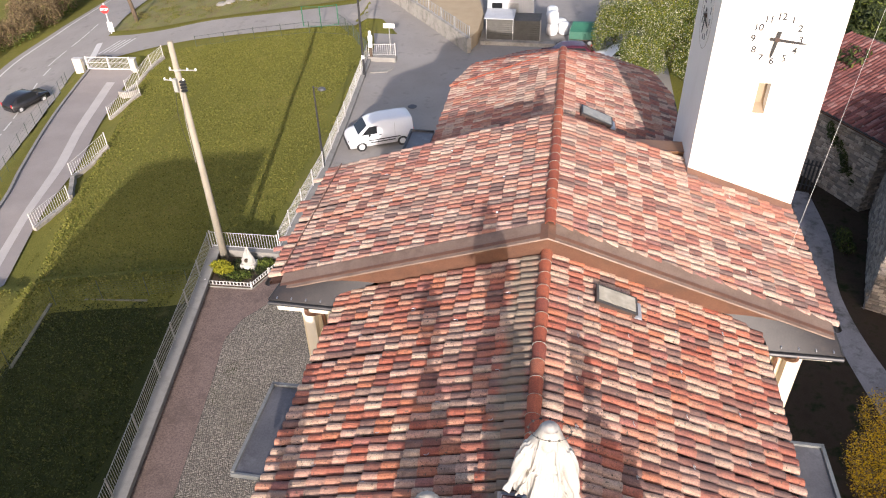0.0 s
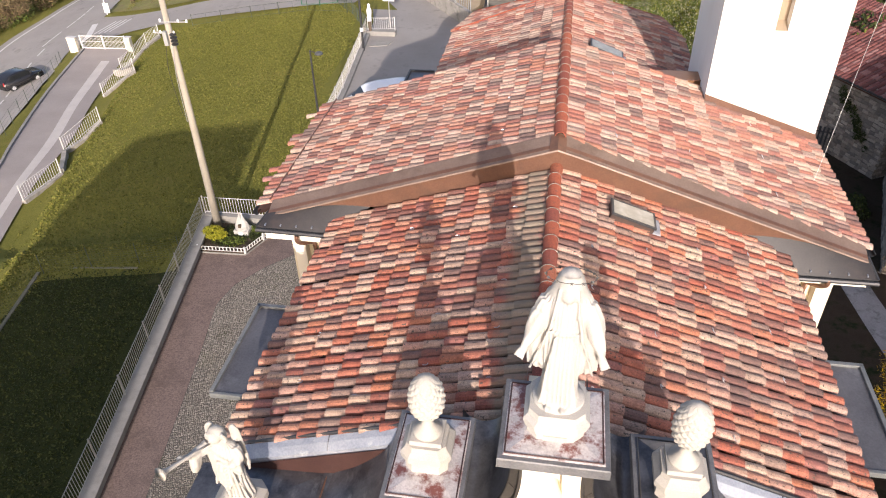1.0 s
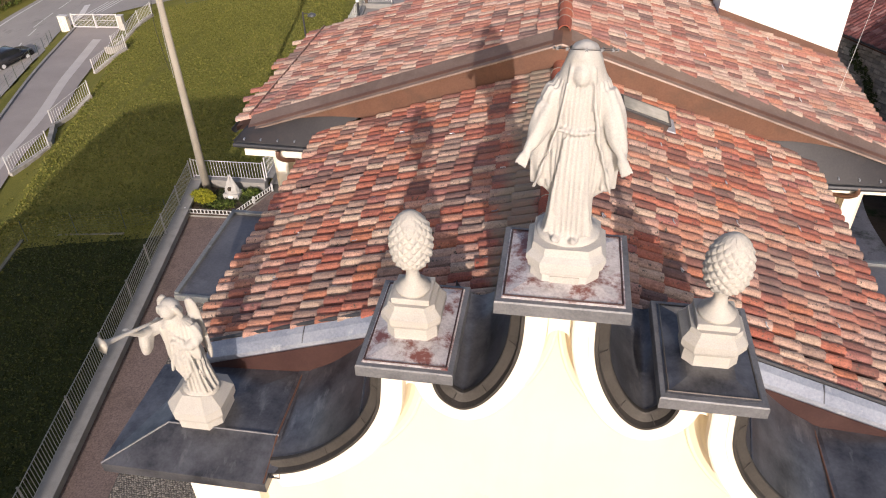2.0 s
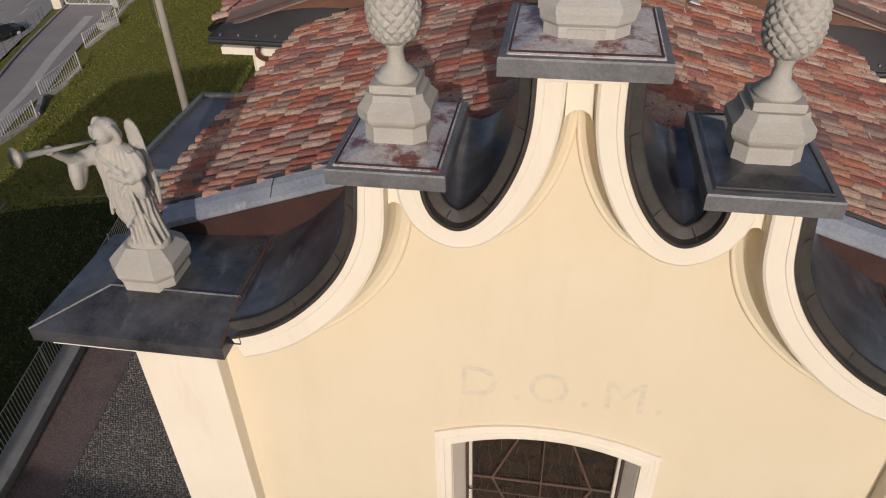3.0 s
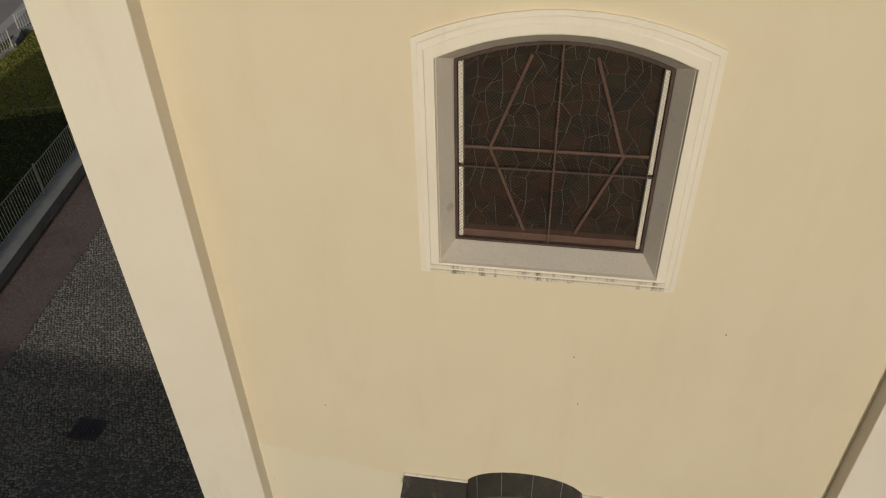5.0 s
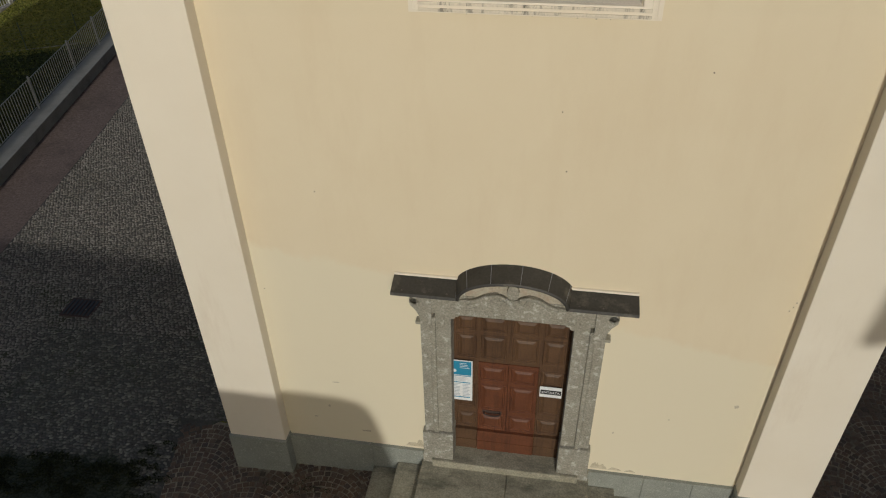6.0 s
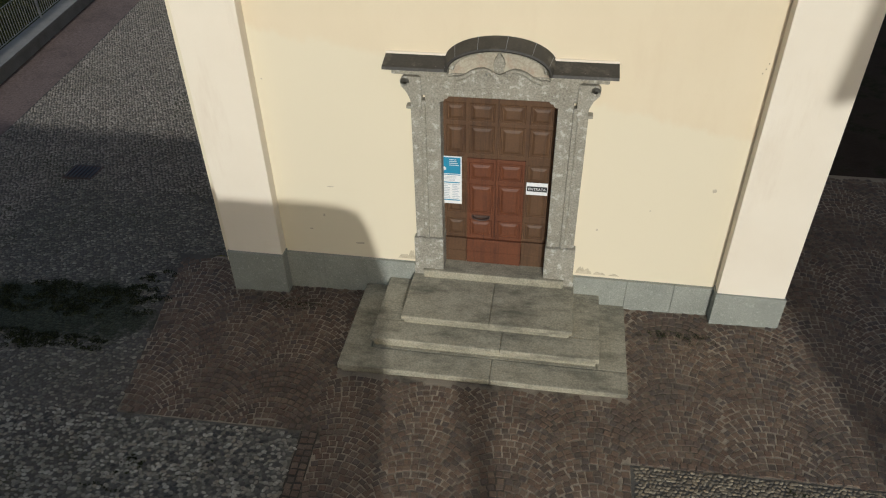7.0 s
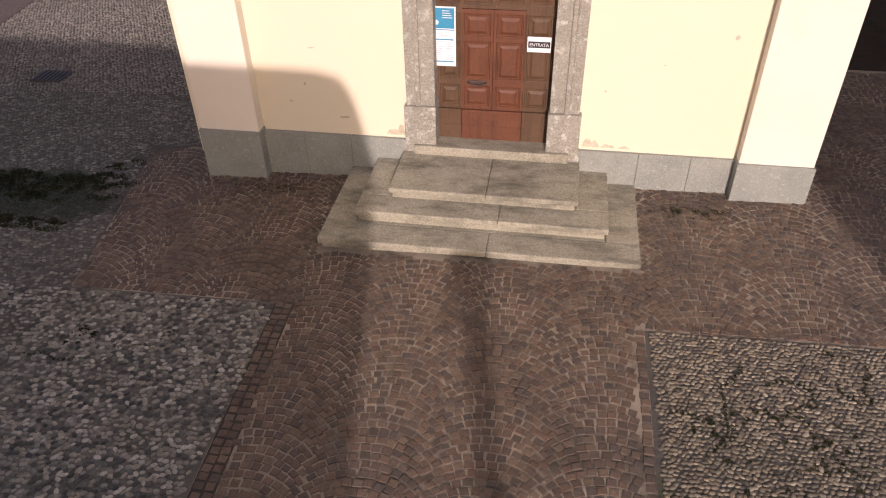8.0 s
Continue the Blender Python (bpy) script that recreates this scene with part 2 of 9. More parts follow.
def repaint(m):
    """A ragged band of fresher, paler paint along the foot of the wall."""
    nt = m.node_tree
    b = nt.nodes["Principled BSDF"]
    old = b.inputs["Base Color"].links[0].from_socket
    geo = nt.nodes.new("ShaderNodeNewGeometry")
    sep = nt.nodes.new("ShaderNodeSeparateXYZ")
    nt.links.new(geo.outputs["Position"], sep.inputs[0])
    add = nt.nodes.new("ShaderNodeMath")
    add.operation = "MULTIPLY_ADD"
    add.inputs[1].default_value = 0.55
    nt.links.new(noise_of(nt, 1.6, 6, 0.7, (1, 1, 0.7)), add.inputs[0])
    tilt = nt.nodes.new("ShaderNodeMath")
    tilt.operation = "MULTIPLY_ADD"
    tilt.inputs[1].default_value = 0.19
    nt.links.new(sep.outputs["X"], tilt.inputs[0])
    nt.links.new(sep.outputs["Z"], tilt.inputs[2])
    nt.links.new(tilt.outputs[0], add.inputs[2])
    mr = nt.nodes.new("ShaderNodeMapRange")
    mr.inputs[1].default_value, mr.inputs[2].default_value = 4.06, 3.96
    nt.links.new(add.outputs[0], mr.inputs[0])
    nt.links.new(mixed(nt, mr.outputs[0], old, (0.705, 0.635, 0.475)), b.inputs["Base Color"])


repaint(M["cream"])


# ---- shape helpers ----
def part(name, bm, material, parent=None, label="", smooth=False, kind=""):
    me = bpy.data.meshes.new(name)
    bm.to_mesh(me)
    bm.free()
    return mesh_part(name, me, material, parent, label, smooth, kind)


def mesh_part(name, me, material, parent=None, label="", smooth=False, kind=""):
    if material is not None:
        me.materials.append(material)
    if smooth:
        me.polygons.foreach_set("use_smooth", [True] * len(me.polygons))
    ob = new(name, me)
    if parent is not None:
        ob.parent = parent
    return tagged(ob, label, kind=kind)


def again(name, ob, m, parent):
    """Another piece on the same mesh."""
    o = new(name, ob.data)
    o.parent = parent
    o.matrix_basis = m
    return o


def thing(name, label, category="", group="", kind="", at=(0, 0, 0)):
    ob = new(name)
    ob.empty_display_size = 0.2
    ob.location = at
    return tagged(ob, label, category, group, kind)


def box(x0, x1, y0, y1, z0, z1, bevel=0.0, bm=None):
    fresh = bmesh.new()
    bmesh.ops.create_cube(fresh, size=1, matrix=Matrix.LocRotScale(((x0 + x1) / 2, (y0 + y1) / 2, (z0 + z1) / 2), None, (x1 - x0, y1 - y0, z1 - z0)))
    if bevel:
        bmesh.ops.bevel(fresh, geom=fresh.edges[:], offset=bevel, segments=2, affect="EDGES", profile=0.6)
    if bm is None:
        return fresh
    tmp = bpy.data.meshes.new("tmp")
    fresh.to_mesh(tmp)
    fresh.free()
    bm.from_mesh(tmp)
    bpy.data.meshes.remove(tmp)
    return bm


def prism(points, y0, y1, bm=None):
    """A shape given in x and z, from y0 to y1."""
    bm = bm or bmesh.new()
    a = [bm.verts.new((x, y0, z)) for x, z in points]
    b = [bm.verts.new((x, y1, z)) for x, z in points]
    n = len(points)
    bm.faces.new(a)
    bm.faces.new(b[::-1])
    for k in range(n):
        bm.faces.new((a[k], b[k], b[(k + 1) % n], a[(k + 1) % n]))
    bmesh.ops.recalc_face_normals(bm, faces=bm.faces[:])
    return bm


def plate(points, z0, z1, bm=None):
    """A shape given in x and y, from z0 to z1."""
    bm = bm or bmesh.new()
    a = [bm.verts.new((x, y, z0)) for x, y in points]
    b = [bm.verts.new((x, y, z1)) for x, y in points]
    n = len(points)
    bm.faces.new(a[::-1])
    bm.faces.new(b)
    for k in range(n):
        bm.faces.new((a[k], a[(k + 1) % n], b[(k + 1) % n], b[k]))
    bmesh.ops.recalc_face_normals(bm, faces=bm.faces[:])
    return bm


def loft(rows, closed=False, bm=None, caps=False):
    """Rows of points joined into a skin."""
    bm = bm or bmesh.new()
    vs = [[bm.verts.new(p) for p in row] for row in rows]
    for a, b in zip(vs, vs[1:]):
        n = len(a)
        for k in range(n if closed else n - 1):
            bm.faces.new((a[k], a[(k + 1) % n], b[(k + 1) % n], b[k]))
    if caps:
        bm.faces.new(vs[0][::-1])
        bm.faces.new(vs[-1])
    bmesh.ops.recalc_face_normals(bm, faces=bm.faces[:])
    return bm


def lathe(profile, seg=24, at=(0, 0, 0), bm=None, turn=0.0):
    rows = [[(at[0] + r * math.cos(turn + k * math.tau / seg), at[1] + r * math.sin(turn + k * math.tau / seg), at[2] + z) for k in range(seg)] for r, z in profile]
    return loft(rows, True, bm, True)


def tube(points, radius, seg=8, bm=None):
    pts = [Vector(p) for p in points]
    radii = radius if isinstance(radius, (list, tuple)) else [radius] * len(pts)
    rows = []
    for k, p in enumerate(pts):
        d = (pts[min(k + 1, len(pts) - 1)] - pts[max(k - 1, 0)]).normalized()
        side = d.cross(Vector((0.31, 0.17, 0.93))).normalized()
        if side.length < 0.1:
            side = Vector((1, 0, 0))
        up = side.cross(d)
        rows.append([tuple(p + radii[k] * (math.cos(a) * side + math.sin(a) * up)) for a in (i * math.tau / seg for i in range(seg))])
    return loft(rows, True, bm, True)


def smooth_line(points, per=6):
    """A curve that glides through the points."""
    p = [Vector(q) for q in points]
    out = []
    for k in range(len(p) - 1):
        a, b, c, d = p[max(k - 1, 0)], p[k], p[k + 1], p[min(k + 2, len(p) - 1)]
        for i in range(per):
            t = i / per
            out.append(0.5 * ((2 * b) + (c - a) * t + (2 * a - 5 * b + 4 * c - d) * t * t + (3 * b - a - 3 * c + d) * t ** 3))
    out.append(p[-1])
    return out


def follow_rows(curve, profile, sign=1.0, widen=0.0, swell=0.0, fixed=0.226):
    """Carries a profile of (offset, y) along a curve in x and z; the offset goes to the curve's left.
    Past the fixed offset the profile swells out towards the middle of the curve."""
    rows = []
    for k, p in enumerate(curve):
        d = (curve[min(k + 1, len(curve) - 1)] - curve[max(k - 1, 0)]).normalized()
        nx, nz = -d.y * sign, d.x * sign
        g = 1 + widen * k / (len(curve) - 1)
        w = 1 + swell * math.sin(math.pi * k / (len(curve) - 1))
        offs = [(min(o, fixed) + max(o - fixed, 0) * w) * g for o, _ in profile]
        rows.append([(p.x + nx * o, y, p.y + nz * o) for o, (_, y) in zip(offs, profile)])
    return rows


def follow(curve, profile, sign=1.0, widen=0.0, swell=0.0):
    return loft(follow_rows(curve, profile, sign, widen, swell))


def letters(name, text, height, material, parent, m, stretch=1.0, label="", bold=0.0):
    cu = bpy.data.curves.new(name, "FONT")
    cu.body = text
    cu.size = height / 0.72
    cu.align_x = "CENTER"
    cu.extrude = 0.002
    cu.offset = bold
    tmp = bpy.data.objects.new("tmp", cu)
    scene.collection.objects.link(tmp)
    me = bpy.data.meshes.new_from_object(tmp.evaluated_get(bpy.context.evaluated_depsgraph_get()))
    bpy.data.objects.remove(tmp)
    me.transform(Matrix.Diagonal((stretch, 1, 1, 1)))
    ob = mesh_part(name, me, material, parent, label)
    ob.matrix_basis = m
    return ob


# ---- church front ----
CX = 0.035
U_LINE = [(0.32, 14.04), (0.335, 13.66), (0.40, 13.34), (0.53, 13.03), (0.70, 12.80), (0.87, 12.715), (1.03, 12.80), (1.11, 12.95), (1.135, 13.12)]
SWEEP = [(1.655, 13.12), (1.68, 12.86), (1.715, 12.60), (1.80, 12.36), (1.94, 12.10), (2.16, 11.82), (2.45, 11.55), (2.75, 11.36), (3.06, 11.25)]

U_BACK = [(0.34, 14.04), (0.36, 13.72), (0.42, 13.45), (0.54, 13.22), (0.70, 13.04), (0.87, 12.97), (1.02, 13.02), (1.09, 13.10), (1.12, 13.16)]
SWEEP_BACK = [(1.72, 13.16), (1.80, 12.93), (1.92, 12.66), (2.06, 12.40), (2.22, 12.12), (2.42, 11.90), (2.70, 11.66), (3.0, 11.48), (3.06, 11.43)]


def crest(line, s):
    return smooth_line([Vector((CX + s * dx, z)) for dx, z in line], 5)


def church_front():
    wall = thing("wall_front", "cream stucco baroque church front with pale pilasters and curved gable", "wall", kind="structure")
    # gable above the window
    right = crest(U_LINE, 1) + crest(SWEEP, 1)
    left = crest(U_LINE, -1) + crest(SWEEP, -1)
    pts = [(-4.29, 10.2), (4.29, 10.2), (4.29, 11.2)] + [(p.x, p.y) for p in right[::-1]] + [(p.x, p.y) for p in left] + [(-4.29, 11.2)]
    part("gable", prism(pts, 0, 0.85), M["cream"], wall)
    wl, wr, ww = CX - 1.0, CX + 1.0, 0.0
    # wall round the window and the door
    for a in ((-4.29, wl, -0.4, 10.2), (wr, 4.29, -0.4, 10.2)):
        part("wall_panel", box(a[0], a[1], ww, 0.5, a[2], a[3]), M["cream"], wall)
    part("wall_panel", box(wl, wr, ww, 0.5, 4.3, 7.52), M["cream"], wall)
    part("wall_panel", box(wl, -0.80, ww, 0.5, -0.4, 4.3), M["cream"], wall)
    part("wall_panel", box(0.80, wr, ww, 0.5, -0.4, 4.3), M["cream"], wall)
    part("wall_panel", box(-0.80, 0.80, ww, 0.5, 3.5, 4.3), M["cream"], wall)
    arch = [(CX + 1.0 * math.sin(a), 9.56 + 0.23 * (1 - (math.sin(a)) ** 2)) for a in (math.pi / 2 * k / 10 for k in range(-10, 11))]
    part("wall_panel", prism([(wl, 10.2), *arch, (wr, 10.2)], ww, 0.5), M["cream"], wall)
    # pilasters, their stone plinths and the cornice over each
    for s, inner in ((-1, 3.39), (1, 3.34)):
        x0, x1 = sorted((s * inner, s * 4.295))
        part("pilaster", box(x0, x1, -0.19, 0.003, 0.6, 10.86, 0.012), M["white"], wall, "pale pilaster")
        part("plinth_block", box(x0 - 0.02, x1 + 0.02, -0.235, 0.003, -0.3, 0.665, 0.012), M["plinth"], wall, "grey stone pilaster plinth")
        for k, (z0, z1, out) in enumerate(((10.80, 10.86, 0.03), (10.86, 10.96, 0.10), (10.96, 11.0, 0.16), (11.0, 11.08, 0.24))):
            a0, a1 = sorted((s * (inner - out * 1.1), s * (4.295 + out * 2.6)))
            part("cornice", box(a0, a1, -0.19 - out * 1.3, 0.9, z0, z1 - 0.002, 0.01), M["white"], wall)
        a0, a1 = sorted((s * 3.055, s * 5.06))
        o, n, mid = (a0, a1, a0 + 0.62) if s < 0 else (a1, a0, a1 - 0.62)
        bm = box(a0, a1, -0.56, 1.05, 11.08, 11.225, 0.006)
        q = [bm.verts.new(p) for p in ((o, -0.56, 11.226), (n, -0.56, 11.226), (o, 1.05, 11.226), (mid, 0.0, 11.40), (n, 0.0, 11.40), (mid, 1.05, 11.33), (n, 1.05, 11.43))]
        for f in ((0, 1, 4, 3), (0, 3, 5, 2), (3, 4, 6, 5), (2, 5, 6)):
            bm.faces.new([q[k] for k in f])
        part("lead_capping", bm, M["lead"], wall, "dark lead sheet capping")
        part("lead_seam", tube([(o, -0.555, 11.23), (mid, 0.0, 11.405)], 0.013, 6), M["lead_dull"], wall)
        part("lead_seam", tube([(mid, 0.0, 11.405), (n, 0.0, 11.405)], 0.013, 6), M["lead_dull"], wall)
        part("lead_seam", tube([(n - s * -0.02, -0.55, 11.23), (n - s * -0.02, 0.0, 11.405), (n - s * -0.02, 1.05, 11.435)], 0.012, 6), M["copper"], wall)
        q = [(s * 2.93, -0.43, 11.275), (s * 2.93, 0.0, 11.31), (s * 2.93, 1.0, 11.47)]
        r = [(s * 3.13, -0.43, 11.275), (s * 3.13, 0.0, 11.415), (s * 3.13, 1.0, 11.445)]
        part("lead_lap", loft([q, r, [(x, y, z - 0.1) for x, y, z in r], [(x, y, z - 0.1) for x, y, z in q], [(x, y, z - 0.001) for x, y, z in q]]), M["lead"], wall, "dark lead lap between the sheets")
        # stone slabs of the wall plinth
        edges = [inner + 0.02, 2.75, 2.05, 1.22]
        for e0, e1 in zip(edges, edges[1:]):
            b0, b1 = sorted((s * e0, s * e1))
            part("plinth_slab", box(b0 + 0.002, b1 - 0.002, -0.055, 0.003, -0.3, 0.62, 0.006), M["plinth"], wall)
    # moulded bands that follow the gable's curves, and their lead capping
    band = [(-0.005, 0.02), (-0.005, -0.40), (0.02, -0.412), (0.07, -0.41), (0.075, -0.403), (0.195, -0.40), (0.215, -0.385), (0.225, -0.28), (0.226, 0.004)]
    cove = [(0.224, -0.30), (0.230, -0.19), (0.242, -0.11), (0.262, -0.055), (0.285, -0.03), (0.296, -0.034), (0.301, -0.025), (0.304, 0.004)]
    for s in (-1, 1):
        for line in (U_LINE, SWEEP):
            cv = crest(line, s)
            part("moulding", follow(cv, band, -s, 0.4 if line is SWEEP else 0.0), M["white"], wall, "pale curved stucco moulding")
            wide = 0.4 if line is SWEEP else 0.0
            part("inner_moulding", follow(cv, cove, -s, wide, 1.3 if line is SWEEP else 1.5), M["cream"], wall, "hollow inner stucco moulding")
            part("lead_edge", follow(cv, [(0.02, -0.425), (-0.012, -0.43), (-0.02, -0.36), (-0.10, -0.335), (-0.112, -0.325), (-0.112, -0.28)], -s), M["rim_lead"], wall, "dark lead edge strip")
            back = crest(U_BACK if line is U_LINE else SWEEP_BACK, s)
            lip = [Vector((q[0][0], q[0][2])) for q in follow_rows(cv, [(-0.098, 0.0)], -s)]
            rows = [[(p.x + (b.x - p.x) * t, -0.30 + 1.30 * t, p.y + (b.y - p.y) * t) for t in (0, 0.3, 0.6, 1.0)] for p, b in zip(lip, back)]
            part("lead_sheet", loft(rows), M["lead"], wall, "dark lead sheet", True)
            if line is SWEEP:
                k = 18
                part("lead_seam", tube([tuple(Vector(q) + Vector((0, 0, 0.008))) for q in rows[k]], 0.011, 6), M["lead"], wall)
            for k in range(6, len(cv) - 2, 11):
                part("lead_joint", tube([(cv[k].x, -0.42, cv[k].y), (lip[k].x, -0.336, lip[k].y)], 0.004, 5), M["rim_lead"], wall)
            part("lead_lip", tube([(p.x, -0.322, p.y) for p in lip[1:-1]], 0.0045, 5), M["lead_light"], wall, "bright worn lip of the lead")
    # blocks with a round foot that close the grooves under the slabs
    for x, half, top, foot in ((CX, 0.098, 14.05, 13.72), (CX - 1.395, 0.06, 13.13, 12.83), (CX + 1.395, 0.06, 13.13, 12.83)):
        pts = [(x - half, top), (x - half, foot - half)] + [(x - half * math.cos(a), foot - half + half * math.sin(a)) for a in (math.pi * k / 8 for k in range(1, 8))] + [(x + half, foot - half), (x + half, top)]
        part("groove_head", prism(pts, -0.27, 0.01), M["white"], wall)
    for x, half, z in ((CX, 0.325, 14.03), (CX - 1.395, 0.265, 13.10), (CX + 1.395, 0.265, 13.10)):
        part("neck_fillet", box(x - half, x + half, -0.415, 0.6, z - 0.05, z + 0.03, 0.008), M["white"], wall)
    # capping slabs for the statue and the finials
    for x, half, y0, y1, z, top in ((CX, 0.575, -0.465, 0.655, 14.055, "lead_top"), (CX - 1.405, 0.47, -0.485, 0.82, 13.12, "lead_top"), (CX + 1.405, 0.47, -0.485, 0.86, 13.12, "lead")):
        part("slab_edge", loft([[(x - h, y0 + half - h, zz), (x + h, y0 + half - h, zz), (x + h, y1 - half + h, zz), (x - h, y1 - half + h, zz)] for h, zz in ((half - 0.05, z - 0.03), (half, z - 0.03), (half, z + 0.09), (half - 0.008, z + 0.105), (half - 0.05, z + 0.105))], True, None, True), M["lead_dull"], wall, "lead-clad capping slab")
        h = half - 0.055
        part("slab_top", loft([[(x - h + i, y0 + 0.055 + i, zz), (x + h - i, y0 + 0.055 + i, zz), (x + h - i, y1 - 0.055 - i, zz), (x - h + i, y1 - 0.055 - i, zz)] for i, zz in ((0, z + 0.1), (0, z + 0.112), (0.012, z + 0.118), (0.2, z + 0.15))], True, None, True), M[top], wall, "stained sheet with rust-red seams" if top == "lead_top" else "dark lead top")
        i, zz = 0.075, z + 0.123
        cs = [(x - half + i, y0 + i, zz), (x + half - i, y0 + i, zz), (x + half - i, y1 - i, zz), (x - half + i, y1 - i, zz)]
        for p, q in zip(cs, cs[1:] + cs[:1]):
            part("slab_seam", tube([p, q], 0.009, 5), M["copper_face"] if top == "lead_top" else M["lead_edge"], wall, "rust-red seam" if top == "lead_top" else "")
    # faded letters over the window
    for ch, x, w in (("D", -0.69, 0.95), (".", -0.30, 1.0), ("O", 0.02, 0.9), (".", 0.38, 1.0), ("M", 0.76, 1.0), (".", 1.11, 1.0)):
        letters("letter", ch, 0.43, M["faded"], wall, pose(x, -0.001, 10.35, 90), w, "faded grey painted letter")
    return wall


church_front()


def front_window():
    w = thing("window_1", "segmental-arched church window with leaded glass behind a rusted wire grille", "window", kind="structure")

    def ring(half, z0, spring, rise, y, n=10):
        return [(CX - half, y, z0), (CX - half, y, spring)] + [(CX + half * u, y, spring + rise * (1 - u * u)) for u in (k / n * 2 - 1 for k in range(1, n))] + [(CX + half, y, spring), (CX + half, y, z0)]
    # moulded stucco frame, in steps
    rows = [ring(1.195, 7.39, 9.72, 0.26, 0.002), ring(1.195, 7.39, 9.72, 0.26, -0.03), ring(1.15, 7.42, 9.68, 0.26, -0.033), ring(1.145, 7.42, 9.675, 0.26, -0.029),
            ring(1.10, 7.45, 9.64, 0.25, -0.029), ring(1.09, 7.452, 9.632, 0.25, -0.041), ring(1.025, 7.51, 9.575, 0.235, -0.043), ring(1.012, 7.52, 9.565, 0.235, -0.04), ring(1.0, 7.525, 9.56, 0.23, 0.02)]
    part("window_frame", loft(rows, True), M["white"], w, "pale moulded stucco surround")
    part("window_reveal", loft([ring(1.001, 7.524, 9.561, 0.23, 0.0), ring(0.89, 7.64, 9.47, 0.19, 0.20), ring(0.89, 7.64, 9.47, 0.19, 0.45)], True), M["reveal"], w, "grey splayed reveal with black streaks")
    for k, (z, y) in enumerate(((7.405, -0.052), (7.47, -0.058))):
        part("window_sill", box(CX - 1.1, CX + 1.1, y, 0.0, z, z + 0.03, 0.008), M["sill"], w)
    rnd = random.Random(4)
    came = part("came_sheet", prism([(x, z) for x, _, z in ring(0.89, 7.64, 9.47, 0.19, 0)], 0.335, 0.345), M["came"], w, "lead cames")
    glasses = []
    for k, c in enumerate(((0.020, 0.014, 0.010), (0.028, 0.018, 0.012), (0.016, 0.015, 0.012), (0.022, 0.019, 0.012))):
        m, nt, b = nodes_of("dark_stained_glass")
        nt.links.new(ramp(nt, noise_of(nt, 9), [(0.3, c), (0.7, tuple(v * 1.8 for v in c))]), b.inputs["Base Color"])
        b.inputs["Roughness"].default_value = 0.18
        rough_bump(nt, b, noise_of(nt, 25), 0.3, 0.004)
        glasses.append(m)
    nx, nz = 13, 14
    grid = {}
    for i in range(nx + 1):
        for j in range(nz + 1):
            x = CX - 0.885 + 1.77 * i / nx + (rnd.uniform(-0.062, 0.062) if 0 < i < nx else 0)
            top = 9.46 + 0.19 * (1 - ((x - CX) / 0.89) ** 2)
            z = 7.645 + (top - 7.645) * j / nz + (rnd.uniform(-0.06, 0.06) if 0 < j < nz else 0)
            grid[i, j] = Vector((x, z))
    for i in range(nx):
        for j in range(nz):
            q = [grid[i, j], grid[i + 1, j], grid[i + 1, j + 1], grid[i, j + 1]]
            split = rnd.random()
            u, v = rnd.uniform(0.3, 0.7), rnd.uniform(0.3, 0.7)
            if split < 0.22:
                shapes = [[q[0], q[1], q[1].lerp(q[2], u), q[0].lerp(q[3], v)], [q[0].lerp(q[3], v), q[1].lerp(q[2], u), q[2], q[3]]]
            elif split < 0.40:
                shapes = [[q[0], q[0].lerp(q[1], u), q[3].lerp(q[2], v), q[3]], [q[0].lerp(q[1], u), q[1], q[2], q[3].lerp(q[2], v)]]
            elif split < 0.55:
                shapes = [[q[0], q[1], q[2]], [q[0], q[2], q[3]]]
            else:
                shapes = [q]
            for piece in shapes:
                c = sum(piece, Vector((0, 0))) / len(piece)
                piece = [p + (c - p).normalized() * rnd.uniform(0.0022, 0.0048) for p in piece]
                part("pane", prism([tuple(p) for p in piece], 0.325 + rnd.uniform(0, 0.003), 0.332), glasses[rnd.randrange(4)], w)
    # wooden or iron struts behind the grille
    flat = [((-0.885, 8.62), (0.885, 8.62)), ((-0.58, 8.62), (-0.25, 9.5)), ((0.58, 8.62), (0.28, 9.5)), ((-0.58, 8.62), (-0.24, 7.75)), ((0.60, 8.62), (0.24, 7.75))]
    for (xa, za), (xb, zb) in flat:
        part("strut", tube([(CX + xa, 0.285, za), (CX + xb, 0.285, zb)], 0.015, 6), M["strut"], w)
    part("centre_bar", tube([(CX, 0.21, 7.64), (CX, 0.21, 9.65)], 0.008, 6), M["strut"], w)
    part("cross_bar", tube([(CX - 0.885, 0.205, 8.46), (CX + 0.885, 0.205, 8.46)], 0.009, 6), M["iron"], w)
    part("grille_frame", loft([ring(0.885, 7.645, 9.465, 0.19, 0.195), ring(0.862, 7.668, 9.445, 0.185, 0.195), ring(0.862, 7.668, 9.445, 0.185, 0.22), ring(0.885, 7.645, 9.465, 0.19, 0.22)], True), M["iron"], w)
    for s in (-1, 1):
        for z0, z1 in ((7.67, 8.44), (8.48, 9.46)):
            x0, x1 = sorted((CX + s * 0.815, CX + s * 0.853))
            part("side_strip", box(x0, x1, 0.225, 0.30, z0, z1, 0.004), M["white"], w, "pale strip beside the glass")
    for k in range(3):
        part("bottom_rail", box(CX - 0.83, CX + 0.83, 0.26 - 0.01 * k, 0.33, 7.645 + 0.035 * k, 7.675 + 0.035 * k, 0.004), M["strut"], w)
    # the wire netting, as slanting wires both ways
    bm = bmesh.new()
    step = 0.035
